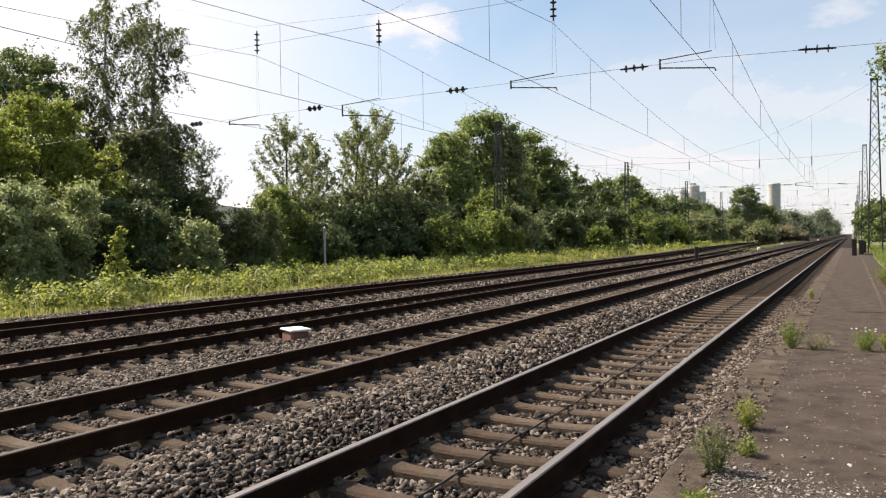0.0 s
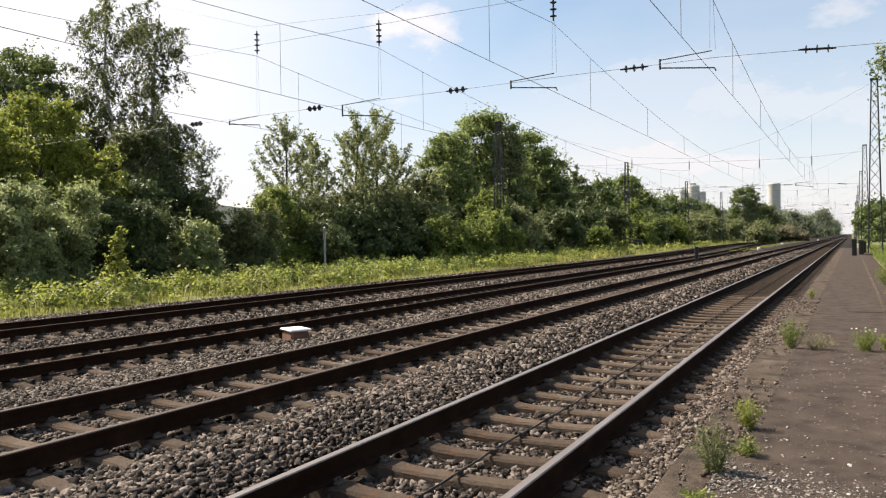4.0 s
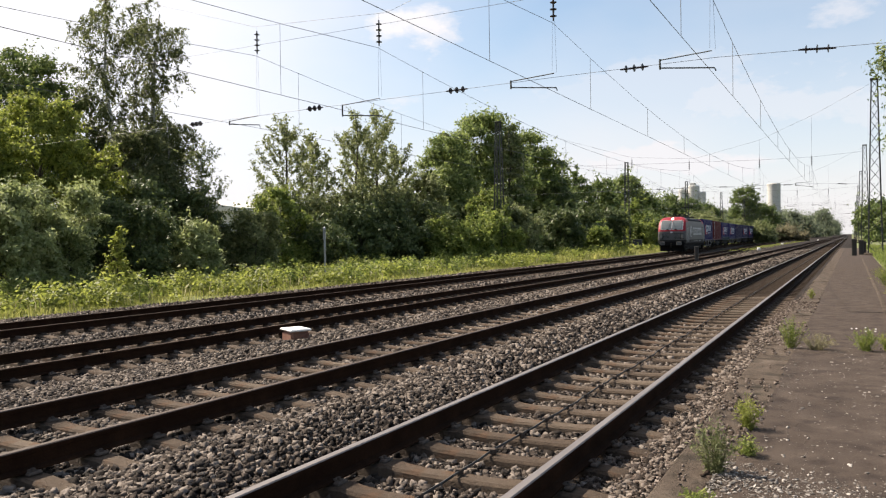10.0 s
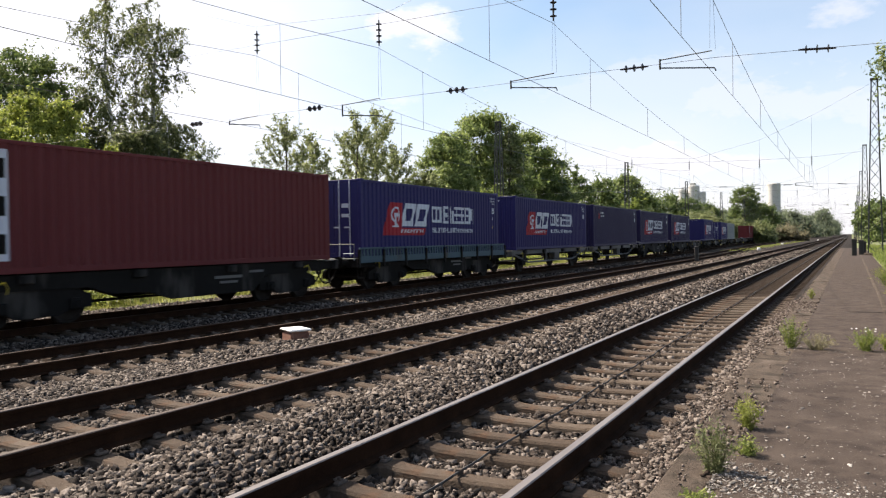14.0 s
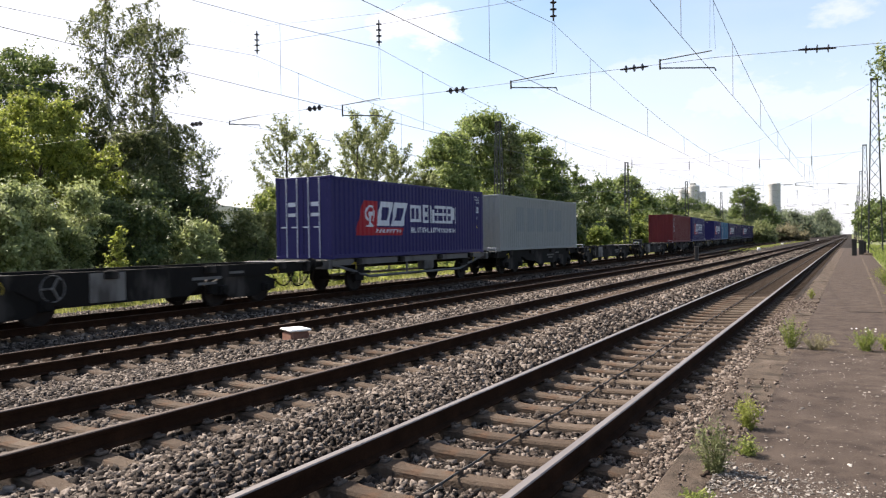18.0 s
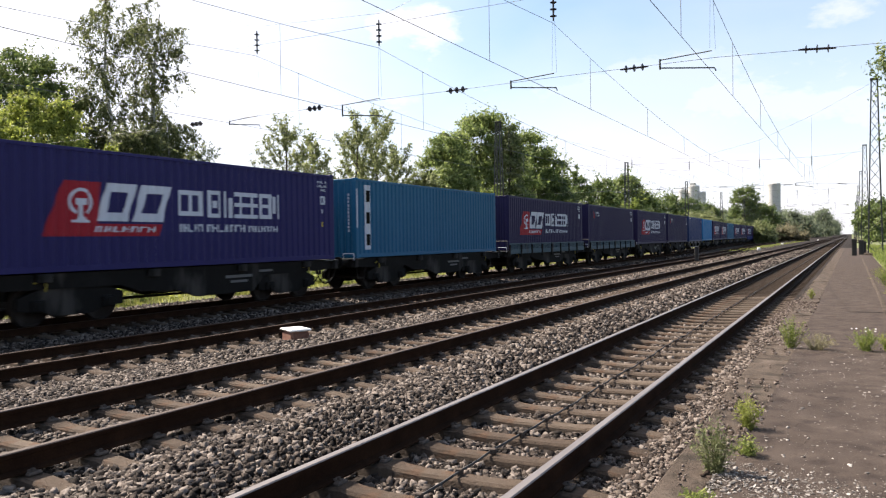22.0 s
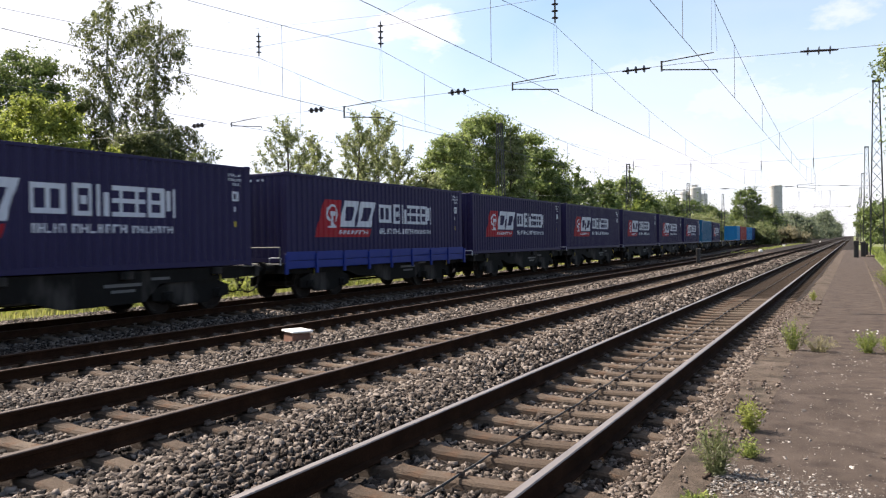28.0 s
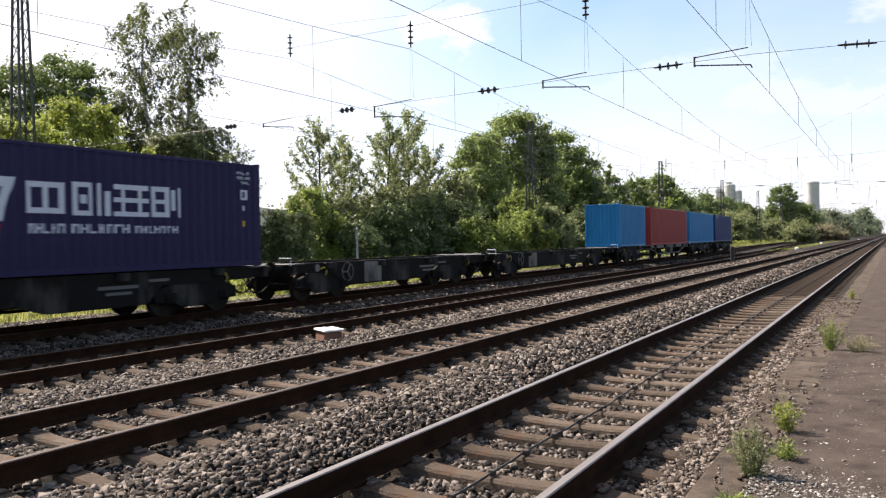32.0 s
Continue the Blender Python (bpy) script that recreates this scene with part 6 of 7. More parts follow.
            for k in range(n + 1):
                part("stake", cached(("stake", kind, s), lambda: Geo().box((s * 1.34 - 0.035, -0.06, DECK - 0.35), (s * 1.34 + 0.035, 0.06, DECK + 0.30), c=0.012).mesh("stake", P_FRAME if kind == "boards" else mat)), root, m=Matrix.Translation((0, -e + 2 * e * k / n, 0)))
        part("end_rail", cached(("erail", kind), lambda: Geo().tube([(-1.3, 0, DECK), (-1.3, 0, DECK + 0.5), (1.3, 0, DECK + 0.5), (1.3, 0, DECK)], 0.025, 6).mesh("end_rail", P_FRAME_GREY)), root, "pale bent end rail", m=Matrix.Translation((0, -half + 0.35, 0)))
    return root


MOVING = []  # (thing, metres behind the first container's front, lift)
NAVY = "navy blue container with a red and white freight emblem"
LOADS = [  # front, rear, paint, marks, doors in front, wagon, label
    (-0.45, 11.74, P_BLUE, "red", False, "truss", "royal blue container with a red and white freight emblem"), (14.31, 26.50, P_RUST, "strip", False, "flat", "rust-red container with a white upright strip"),
    (28.41, 40.60, P_BLUE, "red", True, "boards", "royal blue container with its lock rods showing and a freight emblem"), (42.86, 55.05, P_BLUE, "red", False, "truss", NAVY),
    (56.66, 68.85, P_NAVY, "emblem", False, "truss", "plain navy blue container with small white marks"), (70.36, 82.55, P_NAVY, "red", False, "flat", NAVY),
    (84.46, 96.65, P_NAVY, "red", False, "flat", NAVY), (None, 110.6, None, "", False, "flat", ""),
    (111.38, 123.57, P_BLUE, "red", False, "flat", "royal blue container with a freight emblem between empty wagons"), (None, 137.3, None, "", False, "flat", ""),
    (138.01, 150.20, P_BLUE, "red", True, "truss", "royal blue container with its lock rods showing and a freight emblem"), (152.21, 164.40, P_GREY, "faded", False, "flat", "pale grey container with faded old lettering"),
    (None, 180.5, None, "", False, "flat", ""), (None, 196.0, None, "", False, "flat", ""),
    (196.66, 208.85, P_MAROON, "initials", False, "flat", "maroon container with a column of pale blocks"), (210.85, 223.04, P_BLUE, "red", False, "flat", NAVY), (None, 236.7, None, "", False, "flat", ""),
    (237.38, 249.57, P_BLUE, "red", False, "flat", NAVY), (250.89, 263.08, P_TEAL, "strip", False, "flat", "teal blue container with a white upright strip"),
    (264.79, 276.98, P_NAVY, "red", False, "boards", NAVY), (278.30, 290.49, P_NAVY, "emblem", True, "boards", "plain navy blue container with a small red emblem"),
    (292.11, 304.30, P_NAVY, "red", False, "flat", NAVY), (305.52, 317.71, P_NAVY, "emblem", True, "flat", "plain navy blue container with a small red emblem"),
    (319.03, 331.22, P_MID, "centre", False, "truss", "mid blue container with small white marks"), (332.74, 344.93, P_SKY, "centre", False, "flat", "bright blue container with small white marks"),
    (347.03, 359.22, P_NAVY, "red", False, "flat", NAVY), (360.74, 372.93, P_NAVY, "red", False, "flat", NAVY), (373.56, 385.75, P_TEAL, "centre", False, "flat", "teal blue container with small white marks"),
    (386.88, 399.07, P_NAVY, "red", False, "flat", NAVY), (400.29, 412.48, P_NAVY, "red", False, "flat", NAVY), (414.09, 426.28, P_NAVY, "red", False, "blue", NAVY),
    (427.41, 439.60, P_NAVY, "red", False, "flat", NAVY), (440.62, 452.81, P_NAVY, "red", False, "flat", NAVY), (453.84, 466.03, P_NAVY, "red", False, "flat", NAVY),
    (467.35, 479.54, P_NAVY, "red", False, "flat", NAVY), (481.45, 493.64, P_NAVY, "red", False, "flat", NAVY), (496.68, 508.87, P_TEAL, "centre", False, "flat", "teal blue container with small white marks"),
    (510.75, 522.94, P_NAVY, "red", True, "flat", NAVY), (None, 537.5, None, "", False, "flat", ""), (None, 555.4, None, "", False, "flat", ""),
    (556.42, 562.48, P_SKY, "", False, "flat", "short bright blue container near the train's end"), (563.98, 576.17, P_RED, "", False, "truss", "bright red container near the train's end"),
    (577.49, 589.68, P_SKY, "", False, "flat", "bright blue container near the train's end"), (591.00, 603.19, P_MID, "centre", False, "flat", "mid blue container at the train's end")]
edge = -1.55
for k, (a, b, mat, logo, doors, kind, label) in enumerate(LOADS):
    nxt = LOADS[k + 1] if k + 1 < len(LOADS) else None
    if a is None:
        end = b
    elif nxt is None:
        end = b + 1.1
    elif nxt[0] is None:
        end = b + 0.75
    else:
        end = (b + nxt[0]) / 2
    w = wagon(kind, end - edge, {"truss": "two-axle container wagon with a pale grey truss", "boards": "stake wagon with grey-green slatted side boards", "blue": "stake wagon with bright blue side boards",
                                 "flat": "black bogie container wagon" + (" under its load" if a is not None else ", empty, with a bare skeleton deck")}[kind])
    MOVING.append((w, (edge + end) / 2, 0.0))
    if a is not None:
        c = container(label, mat, b - a if b - a < 10 else 12.19, logo, doors)
        MOVING.append((c, (a + b) / 2, DECK))
    edge = end


# ---- the locomotive ----
P_LOCO = paint("locomotive_grey", (0.084, 0.085, 0.084), 0.5, 0, 0.25)
P_LOCO_LOW = paint("locomotive_lower_grey", (0.026, 0.026, 0.026), 0.6, 0.2, 0.1)
P_LOCO_RED = paint("locomotive_red", (0.235, 0.014, 0.024), 0.5, 0, 0.25)
P_LOCO_ROOF = paint("locomotive_roof_blue_grey", (0.030, 0.034, 0.042), 0.85, 0.2, 0.05)
P_LOCO_MARK = paint("locomotive_pale_marks", (0.42, 0.43, 0.43), 0.5, 0)
P_BLACK = paint("black_underframe", (0.008, 0.008, 0.008), 0.8, 0, 0.08)
P_SIDEGLASS = material("dark_side_glass", ((0.006, 0.007, 0.008), (0.01, 0.011, 0.012)), 0.3, 0.0, 2, 20, 0.0, 0.5, spec=0.15)
# windscreen glass, base colour lightened to stand for the pale sky reflection
P_GLASS = material("cab_glass", ((0.05, 0.06, 0.06), (0.085, 0.095, 0.095)), 0.05, 0.0, 2, 20, 0.0, 0.5, coat=1.0, spec=1.0)
P_LAMP = glow("headlamp_lit", (1.0, 0.92, 0.78), 14.0)
P_LENS = material("lamp_lens", ((0.10, 0.10, 0.10), (0.17, 0.17, 0.17)), 0.2, 0.3, 3, 20, 0.0, 0.5)

LL = 18.98
LEVELS = [(0.92, 1.38, 0.80), (1.10, 1.485, 0.72), (1.42, 1.49, 0.68), (1.95, 1.49, 0.68), (2.36, 1.485, 0.72), (2.62, 1.475, 0.80), (3.00, 1.455, 1.02), (3.36, 1.43, 1.26),
          (3.56, 1.39, 1.44), (3.76, 1.24, 1.72), (3.90, 1.02, 2.05), (3.97, 0.78, 2.45)]


def loco_level(z):
    """Half width and how far the nose lies back at height z."""
    for (z0, w0, f0), (z1, w1, f1) in zip(LEVELS, LEVELS[1:]):
        if z <= z1:
            t = (z - z0) / (z1 - z0)
            return w0 + (w1 - w0) * t, f0 + (f1 - f0) * t
    return LEVELS[-1][1], LEVELS[-1][2]


def nose(x, z, out=0.0, end=-1):
    """A point of the nose's skin at x and z, out metres before it; end -1 is the front."""
    w, f = loco_level(z)
    q = min(1.0, abs(x) / w)
    u = f + 0.10 * q ** 3 + 0.42 * max(0.0, q - 0.80) ** 1.6 * 4.0 - out
    return (x, end * (LL / 2 - u), z)


COLS = [(0.0, 0), (0.35, 0), (0.70, 0), (0.86, 0), (0.94, 0), (1.0, 0)]


def loco_body():
    g = Geo()
    rows = []
    for z, w, f in LEVELS:
        half = [nose(w * q, z) for q, _ in COLS]
        side = [(w, -LL / 2 + u, z) for u in (3.30, 6.5)]
        front_right = half + side
        right = front_right + [(x, -y, zz) for x, y, zz in reversed(front_right)]
        left = [(-x, y, zz) for x, y, zz in reversed(right[1:-1])]
        rows.append(right + left)
    n = len(rows[0])
    nr = len(COLS) + 2
    for k in range(len(rows) - 1):
        z = (LEVELS[k][0] + LEVELS[k + 1][0]) / 2
        for c in range(n):
            a, b = rows[k][c], rows[k][(c + 1) % n]
            u = LL / 2 - abs((a[1] + b[1]) / 2)
            mat = 0
            if z < 1.4:
                mat = 1
            if (u < 1.75 and 2.36 < z < 3.5) and abs((a[0] + b[0]) / 2) < 1.47 and u < 1.9 and z > 2.36:
                mat = 2
            if z > 3.4 and u < 3.4:
                mat = 2
            if z > 3.6 and u > 3.4:
                mat = 3
            g.add([a, b, rows[k + 1][(c + 1) % n], rows[k + 1][c]], [(0, 1, 2, 3)], mat)
    g.add(rows[-1], [tuple(range(n))], 3)
    g.add(rows[0], [tuple(range(n))], 1)
    me = g.mesh("body", P_LOCO, P_LOCO_LOW, P_LOCO_RED, P_LOCO_ROOF)
    return me


def patch(x0, x1, z0, z1, out, end=-1, n=6, thick=0.012):
    """A sheet that lies on the nose between x0..x1 and z0..z1."""
    g = Geo()
    pts = [[nose(x0 + (x1 - x0) * i / n, z0 + (z1 - z0) * j / 4, out, end) for i in range(n + 1)] for j in range(5)]
    m = n + 1
    front = [q for row in pts for q in row]
    back = [(x, y - end * thick * 1.0, z) for x, y, z in front]
    f = []
    for j in range(4):
        for i in range(n):
            f.append((j * m + i, j * m + i + 1, (j + 1) * m + i + 1, (j + 1) * m + i))
    k = len(front)
    rim = [i for i in range(m)] + [m * j + m - 1 for j in range(1, 5)] + [4 * m + i for i in range(m - 2, -1, -1)] + [m * j for j in range(3, 0, -1)]
    f += [(a, b, b + k, a + k) for a, b in zip(rim, rim[1:] + rim[:1])]
    return g.add(front + back, f)


def side_marks(polys, z_of=None):
    """Painted shapes on the locomotive's side wall: polygons of (u from the front, height)."""
    g = Geo()
    for poly in polys:
        flip = [(z, u) for u, z in poly]
        zs = [min(q[0] for q in flip)] + [q[0] for q in LEVELS if min(p[0] for p in flip) < q[0] < max(p[0] for p in flip)] + [max(q[0] for q in flip)]
        for a, b in zip(zs, zs[1:]):
            piece = cut(cut(flip, b, True), a - 1e-6, False)
            if len(piece) > 2:
                g.add([(loco_level(z)[0] + 0.006, -LL / 2 + u, z) for z, u in piece], [tuple(range(len(piece)))])
    return g


loco = thing("locomotive", "grey electric locomotive with red cab fronts hauling the train", "locomotive")
part("body", loco_body(), loco, "grey body with red cab ends and blue-grey roof edge")
for end in (-1, 1):
    part("windscreen", patch(-1.14, -0.03, 2.58, 3.56, 0.014, end).mesh("windscreen", P_GLASS), loco, "dark sloping windscreen pane")
    part("windscreen", patch(0.03, 1.14, 2.58, 3.56, 0.014, end).mesh("windscreen", P_GLASS), loco, "dark sloping windscreen pane")
    part("windscreen_frame", patch(-1.19, 1.19, 2.54, 3.60, 0.007, end, 10).mesh("windscreen_frame", P_LOCO_MARK), loco, "pale rubber frame round the windscreen")
    for s in (-1, 1):
        for k in range(5):
            z = 1.52 + 0.145 * k
            part("grille_slot", patch(min(s * 0.22, s * 0.88), max(s * 0.22, s * 0.88), z, z + 0.03, 0.008, end, 4).mesh("grille_slot", P_BLACK), loco)
        part("lamp_housing", patch(min(s * 0.90, s * 1.33), max(s * 0.90, s * 1.33), 1.50, 2.12, 0.010, end, 5).mesh("lamp_housing", P_BLACK), loco, "black lamp housing")
        part("lamp_glass", patch(min(s * 0.96, s * 1.27), max(s * 0.96, s * 1.27), 1.56, 2.06, 0.026, end, 5).mesh("lamp_glass", P_LENS), loco, "clear lamp glass")
        q = nose(s * 1.08, 1.72, 0.05, end)
        part("headlamp", Geo().disc(q, (0, end, 0), [(-0.02, 0.075), (0.02, 0.07), (0.035, 0.04)], 16).mesh("headlamp", P_LENS), loco)
        q = nose(s * 1.10, 1.96, 0.04, end)
        part("tail_lamp", Geo().disc(q, (0, end, 0), [(-0.02, 0.06), (0.02, 0.055)], 12).mesh("tail_lamp", P_LENS), loco)
        # wiper with its motor cover
        a, b, c = nose(s * 0.42, 2.58, 0.07, end), nose(s * 0.36, 2.80, 0.06, end), nose(s * 0.14, 3.36, 0.05, end)
        part("wiper", Geo().tube([a, b, c], 0.014, 5).box((a[0] - 0.11, a[1] - 0.05, a[2] - 0.06), (a[0] + 0.11, a[1] + 0.05, a[2] + 0.05), c=0.02).mesh("wiper", P_BLACK), loco)
        # buffer with a square-edged plate
        part("buffer", Geo().box((s * 0.875 - 0.27, end * LL / 2 - (0.0 if end > 0 else -0.0) - (0.08 if end > 0 else 0.0), 0.84), (s * 0.875 + 0.27, end * LL / 2 + (0.08 if end < 0 else 0.0), 1.22), c=0.035)
             .disc((s * 0.875, end * (LL / 2 - 0.08), 1.03), (0, -end, 0), [(0, 0.14), (0.75, 0.15)], 14).mesh("buffer", P_LOCO), loco, "grey rectangular buffer plate")
    part("coupling_hook", Geo().tube([(0, end * (LL / 2 - 0.7), 1.02), (0, end * (LL / 2 - 0.2), 1.0), (0, end * (LL / 2 - 0.16), 0.6)], 0.05, 6).mesh("coupling_hook", P_BLACK), loco)
    part("buffer_beam", Geo().box((-1.32, end * LL / 2 - end * 0.72 - 0.12, 0.72), (1.32, end * LL / 2 - end * 0.72 + 0.12, 1.30), c=0.05).mesh("buffer_beam", P_BLACK), loco)
    part("snow_plough", Geo().sweep([[(x, end * (LL / 2 - 0.85 - 0.18 * abs(x)), z) for x in (-1.3, -0.65, 0, 0.65, 1.3)] + [(x, end * (LL / 2 - 1.05 - 0.18 * abs(x)), z) for x in (1.3, 0.65, 0, -0.65, -1.3)] for z in (0.18, 0.72)]).mesh("snow_plough", P_BLACK), loco, "black snow plough under the buffers")
    q = nose(0, 3.76, 0.02, end)
    part("top_lamp", Geo().disc(q, (0, end * 0.7, 0.7), [(-0.02, 0.12), (0.03, 0.11)], 14).mesh("top_lamp", P_LAMP if end < 0 else P_LENS), loco, "lit round top lamp" if end < 0 else "")
    part("emblem", patch(-0.11, 0.11, 2.18, 2.34, 0.01, end, 3).mesh("emblem", P_LOCO_MARK), loco, "small pale emblem")
# cab doors, handrails and side windows
for s in (1, -1):
    m = Matrix.Identity(4) if s > 0 else HALF_TURN
    for u0, u1 in ((2.15, 2.95), (LL - 2.95, LL - 2.15)):
        door = part("cab_door", Geo().sweep([[(loco_level(z)[0] + o, -LL / 2 + u, z) for o, u in ((-0.02, u0), (-0.02, u1), (0.008, u1), (0.008, u0))] for z in (1.16, 1.95, 2.62, 3.3)]).mesh("cab_door", P_LOCO), loco, m=m)
        part("door_window", Geo().sweep([[(loco_level(z)[0] + o, -LL / 2 + u, z) for o, u in ((0.009, u0 + 0.17), (0.009, u1 - 0.17), (0.014, u1 - 0.17), (0.014, u0 + 0.17))] for z in (2.45, 2.85, 3.2)]).mesh("door_window", P_SIDEGLASS), door, "dark cab door window")
        for u in (u0 - 0.09, u1 + 0.09):
            part("handrail", Geo().tube([(1.49 - 0.01, -LL / 2 + u, 1.3), (1.53, -LL / 2 + u, 1.36), (1.515, -LL / 2 + u, 2.7), (1.46, -LL / 2 + u, 2.78)], 0.016, 6).mesh("handrail", P_LOCO_MARK), door, "pale steel handrail")
        part("step", Geo().box((1.35, -LL / 2 + u0 + 0.1, 0.55), (1.5, -LL / 2 + u1 - 0.1, 0.60), c=0.01).box((1.35, -LL / 2 + u0 + 0.1, 0.85), (1.5, -LL / 2 + u1 - 0.1, 0.90), c=0.01).mesh("step", P_BLACK), door)
    part("eaves_strip", Geo().box((1.385, -LL / 2 + 3.4, 3.545), (1.425, LL / 2 - 3.4, 3.60)).mesh("eaves_strip", P_BLACK), loco, m=m)
    for u in (5.2, 15.4):
        part("roof_vent", Geo().sweep([[(loco_level(z)[0] + 0.012, -LL / 2 + a, z) for a in (u - 0.8, u + 0.8)] + [(loco_level(z)[0] - 0.03, -LL / 2 + a, z) for a in (u + 0.8, u - 0.8)] for z in (3.62, 3.74)]).mesh("roof_vent", P_BLACK), loco, m=m)
    # the owner's emblem and name, as plain pale blocks
    big = [[(4.22, 2.42), (4.85, 2.68), (4.98, 2.90), (4.55, 2.86)], [(4.22, 2.42), (4.75, 2.62), (5.15, 1.75), (4.75, 1.80)], [(4.75, 1.82), (5.15, 1.73), (5.65, 1.74), (5.5, 1.86)],
           [(5.0, 3.05), (5.45, 3.00), (5.9, 2.62), (5.6, 2.72)], [(5.42, 3.03), (5.62, 2.98), (6.32, 2.45), (5.98, 2.36)], [(5.72, 2.16), (6.05, 2.18), (6.32, 2.46), (5.95, 2.46)], [(5.05, 2.40), (5.35, 2.72), (5.66, 2.40), (5.35, 2.08)]]
    part("emblem_blocks", side_marks(big).mesh("emblem_blocks", P_LOCO_MARK), loco, "pale diamond-shaped emblem", m=m)
    u, words = 6.95, []
    for w in (0.80, 0.86, 0.82, 0.86, 0.92, 0.84, 0.88, 0.92):
        words.append((u, w))
        u += w + 0.125
    for j, (u, w) in enumerate(words):
        polys = [[(u, 1.95), (u + 0.16, 1.95), (u + 0.16, 2.82), (u, 2.82)], [(u + w - 0.16, 1.95), (u + w, 1.95), (u + w, 2.82), (u + w - 0.16, 2.82)],
                 [(u + 0.16, 2.66), (u + w - 0.16, 2.66), (u + w - 0.16, 2.82), (u + 0.16, 2.82)], [(u + 0.16, 1.95), (u + w - 0.16, 1.95), (u + w - 0.16, 2.11), (u + 0.16, 2.11)]]
        part("name_block", side_marks(polys).mesh("name_block", P_LOCO_MARK), loco, "pale hollow block of the owner's name", m=m)
    part("number_bar", side_marks([[(3.62, 1.56), (4.6, 1.56), (4.6, 1.67), (3.62, 1.67)]]).mesh("number_bar", P_FRAME_GREY), loco, "plain pale bar", m=m)
    part("data_bars", side_marks([[(a, 1.20), (a + b, 1.20), (a + b, 1.27), (a, 1.27)] for a, b in ((7.2, 0.7), (8.6, 0.9), (9.7, 0.5), (10.5, 0.7), (12.4, 0.5), (13.6, 0.4))]).mesh("data_bars", P_LOCO_MARK), loco, "row of plain pale data bars", m=m)
    part("side_dash", side_marks([[(3.3, 2.42), (3.6, 2.42), (3.6, 2.45), (3.3, 2.45)]]).mesh("side_dash", P_LOCO_MARK), loco, m=m)
    for a in (4.4, 7.0, 10.9, 15.0):
        part("side_socket", Geo().box((1.487, -LL / 2 + a, 1.16), (1.497, -LL / 2 + a + 0.22, 1.34), c=0.003).mesh("side_socket", P_BLACK), loco, m=m)
part("underframe", Geo().box((-1.25, -LL / 2 + 6.2, 0.24), (1.25, LL / 2 - 6.2, 0.95), c=0.08).box((-1.30, -LL / 2 + 1.2, 0.70), (1.30, LL / 2 - 1.2, 0.95)).mesh("underframe", P_BLACK), loco)
for y in (-4.75, 4.75):
    b = part("bogie", Geo().box((-1.18, -2.25, 0.30), (-1.0, 2.25, 0.90), c=0.06).box((1.0, -2.25, 0.30), (1.18, 2.25, 0.90), c=0.06).box((-0.9, -1.9, 0.25), (0.9, 1.9, 0.75), c=0.06).box((-1.0, -0.3, 0.4), (1.0, 0.3, 0.8), c=0.05).mesh("bogie", P_BLACK), loco, m=Matrix.Translation((0, y, 0)))
    for a in (-1.5, 1.5):
        for s in (1, -1):
            mm = Matrix.Translation((s * 0.7535, a, 0.62)) @ (Matrix.Identity(4) if s > 0 else HALF_TURN) @ Matrix.Diagonal((1, 1.30, 1.30, 1))
            part("wheel", cached("wheel", wheel_mesh), b, m=mm)
            part("axle_box", Geo().box((s * 1.1 - 0.12, a - 0.2, 0.45), (s * 1.1 + 0.12, a + 0.2, 0.80), c=0.04).disc((s * 1.22, a, 0.62), (s, 0, 0), [(0, 0.14), (0.05, 0.12)], 12).mesh("axle_box", P_LOCO_LOW), b)
            part("spring", Geo().disc((s * 1.08, a + 0.55, 0.52), (0, 0, 1), [(0, 0.11), (0.06, 0.09), (0.12, 0.11), (0.18, 0.09), (0.24, 0.11), (0.3, 0.09)], 10).mesh("spring", P_LOCO_LOW), b)
# roof gear
part("roof_busbar", Geo().tube([(0.5, -6.2, 4.28), (0.5, -2.0, 4.32), (0.5, 2.5, 4.30), (0.5, 5.8, 4.26)], 0.03, 6).tube([(-0.3, -6.0, 4.22), (-0.3, 5.5, 4.22)], 0.025, 6).mesh("roof_busbar", P_BLACK), loco)
for y in (-5.6, -3.2, -0.8, 1.6, 4.2):
    part("roof_insulator", insulator(Geo(), (0.5, y, 3.95), (0.5, y, 4.28), 3, 0.075).mesh("roof_insulator", M_INSUL), loco)
for y, x0, x1, ln, h in ((-4.2, -0.6, 0.3, 1.2, 0.18), (-1.6, -0.8, 0.2, 1.6, 0.22), (1.0, -0.7, 0.4, 1.2, 0.2), (3.4, -0.6, 0.2, 0.9, 0.24)):
    part("roof_box", Geo().box((x0, y, 3.95), (x1, y + ln, 3.97 + h), c=0.03).mesh("roof_box", P_LOCO_ROOF), loco)


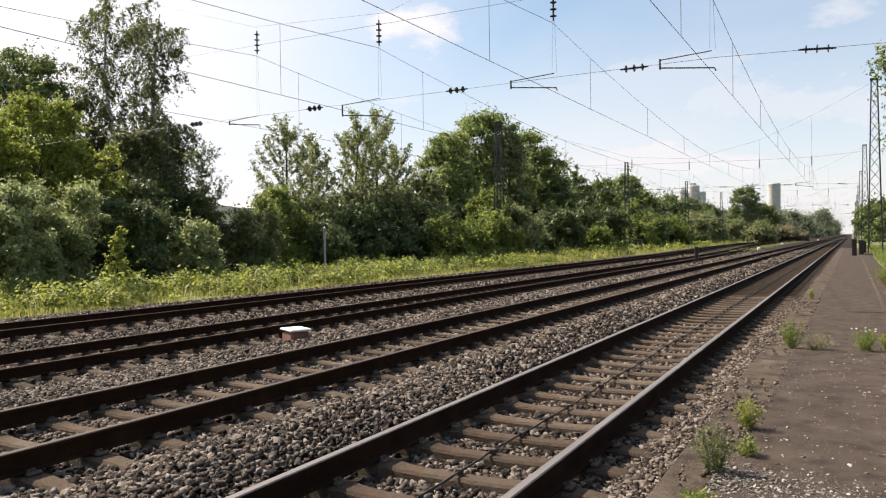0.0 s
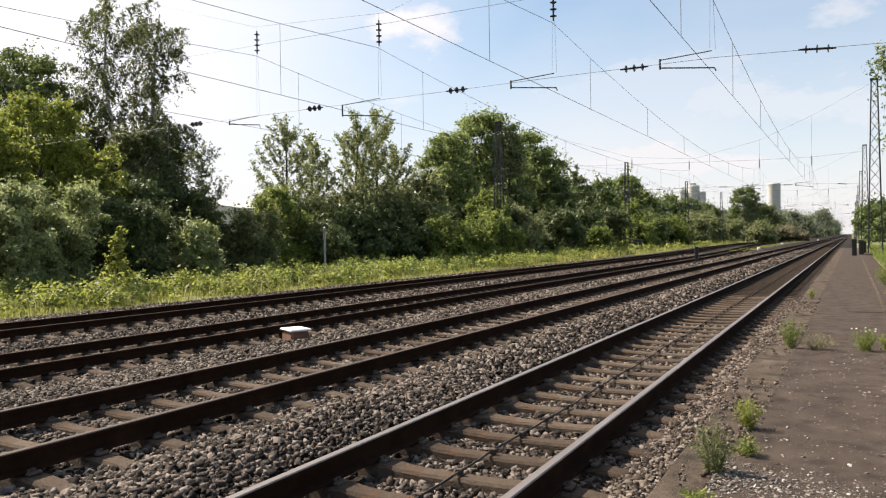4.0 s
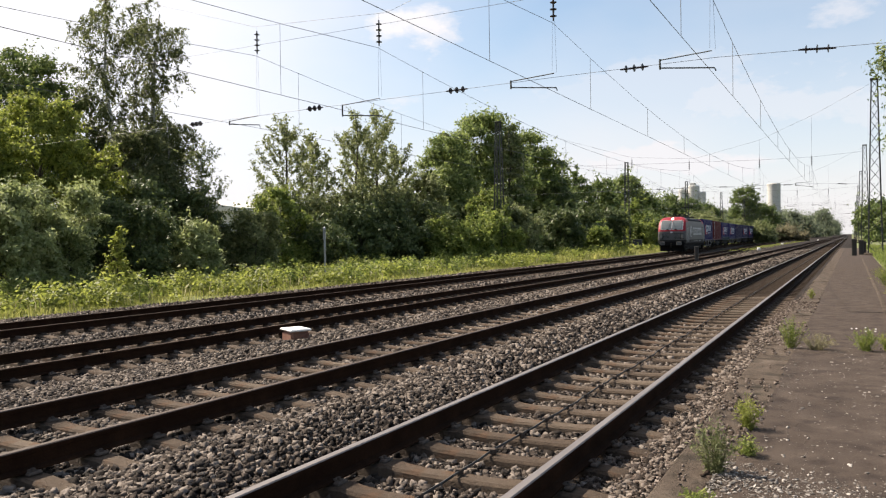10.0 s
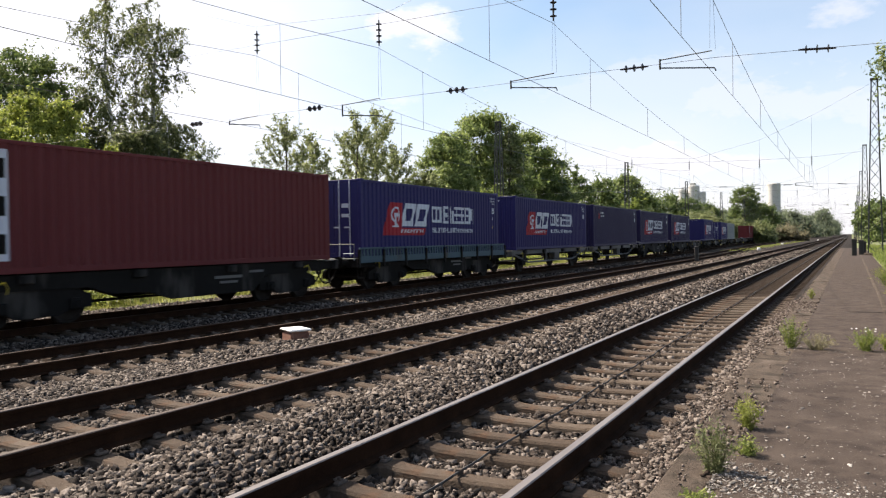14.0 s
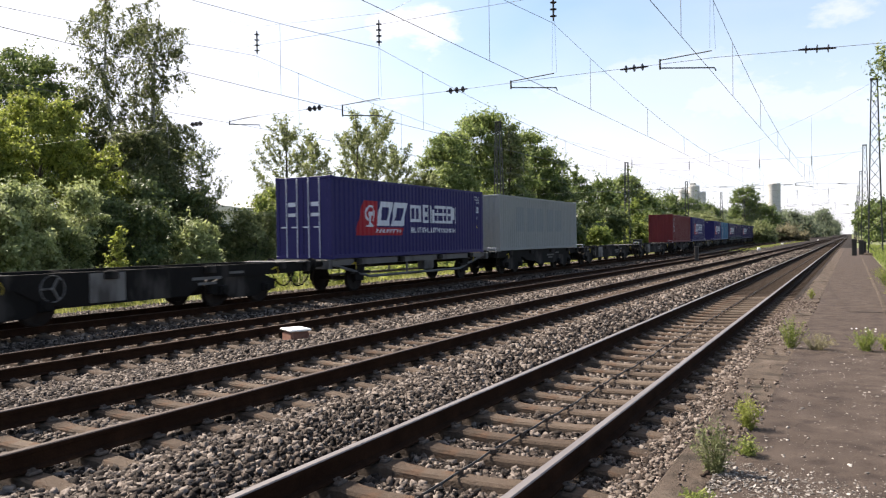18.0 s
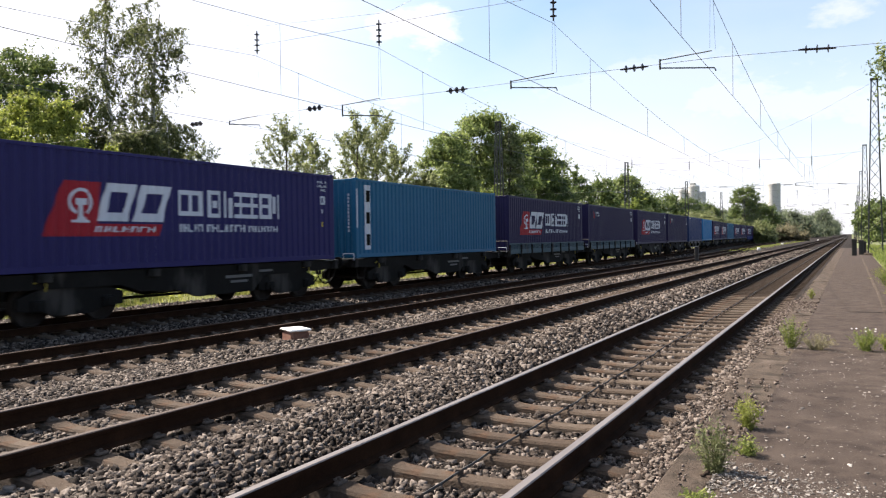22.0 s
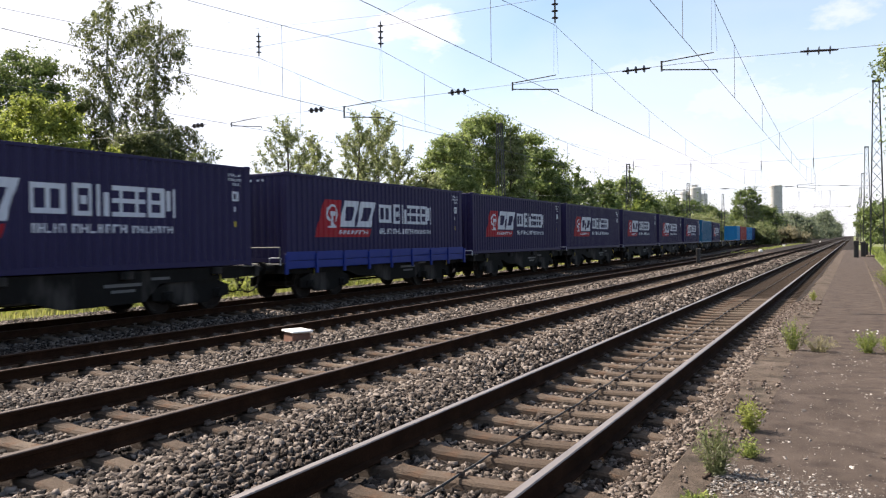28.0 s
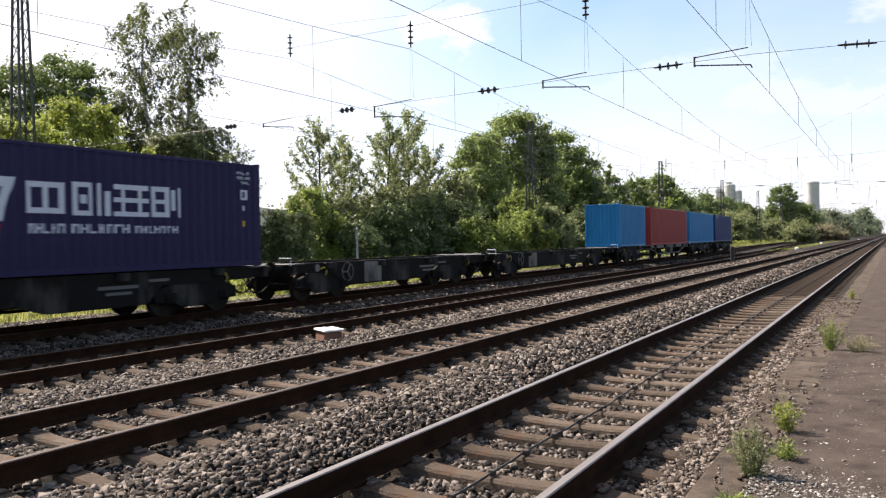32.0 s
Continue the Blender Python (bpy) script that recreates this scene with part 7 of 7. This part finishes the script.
def pantograph(y, way, up):
    """Base frame, hinged arms and collector head; raised to the wire or folded down."""
    base = part("pantograph", Geo().tube([(-0.55, y - 0.7, 4.18), (0.55, y - 0.7, 4.18), (0.55, y + 0.7, 4.18), (-0.55, y + 0.7, 4.18), (-0.55, y - 0.7, 4.18)], 0.03, 6).mesh("pantograph", P_BLACK), loco, "dark folding current collector")
    top = 5.52 if up else 4.42
    knee = (y + way * 1.25, 4.78) if up else (y + way * 1.35, 4.28)
    head = (y - way * 0.55, top) if up else (y - way * 0.75, top)
    part("lower_arm", Geo().tube([(0, y - way * 0.2, 4.2), (0, knee[0], knee[1])], 0.045, 7).mesh("lower_arm", P_BLACK), base)
    part("upper_arm", Geo().tube([(0.10, knee[0], knee[1]), (0.42, head[0], head[1] - 0.1)], 0.022, 6).tube([(-0.10, knee[0], knee[1]), (-0.42, head[0], head[1] - 0.1)], 0.022, 6).mesh("upper_arm", P_BLACK), base)
    part("guide_rod", Geo().tube([(0.05, y + way * 0.45, 4.2), (0.05, knee[0] + way * 0.1, knee[1] - 0.1)], 0.012, 5).mesh("guide_rod", P_BLACK), base)
    for dy in (-0.22, 0.22):
        part("contact_strip", Geo().tube([(-0.98, head[0] + dy, head[1] - 0.22), (-0.72, head[0] + dy, head[1] - 0.03), (0.72, head[0] + dy, head[1] - 0.03), (0.98, head[0] + dy, head[1] - 0.22)], 0.025, 6).mesh("contact_strip", P_BLACK), base)
    part("head_frame", Geo().tube([(-0.42, head[0] - 0.25, head[1] - 0.08), (-0.42, head[0] + 0.25, head[1] - 0.08)], 0.02, 5).tube([(0.42, head[0] - 0.25, head[1] - 0.08), (0.42, head[0] + 0.25, head[1] - 0.08)], 0.02, 5).tube([(-0.45, head[0], head[1] - 0.1), (0.45, head[0], head[1] - 0.1)], 0.022, 5).mesh("head_frame", P_BLACK), base)
    for x in (-0.5, 0.5):
        for dy in (-0.65, 0.65):
            part("foot_insulator", insulator(Geo(), (x, y + dy, 3.93), (x, y + dy, 4.18), 2, 0.07).mesh("foot_insulator", M_INSUL), base)


pantograph(-5.3, -1, False)
pantograph(5.3, 1, True)
MOVING.append((loco, -1.55 - LL / 2, 0.0))


def motions():
    """Everything of the train runs along the branch line at one speed."""
    for ob, d, lift in MOVING:
        rows = []
        for k in range(0, 65):
            t = k * 0.5
            s = FRONT_S + d - SPEED * (t - FRONT_T)
            x, y, a = branch(s)
            rows.append((t, Matrix.Translation((x, y, Z4 + lift)) @ Matrix.Rotation(a, 4, "Z")))
        walk(ob, rows)


motions()
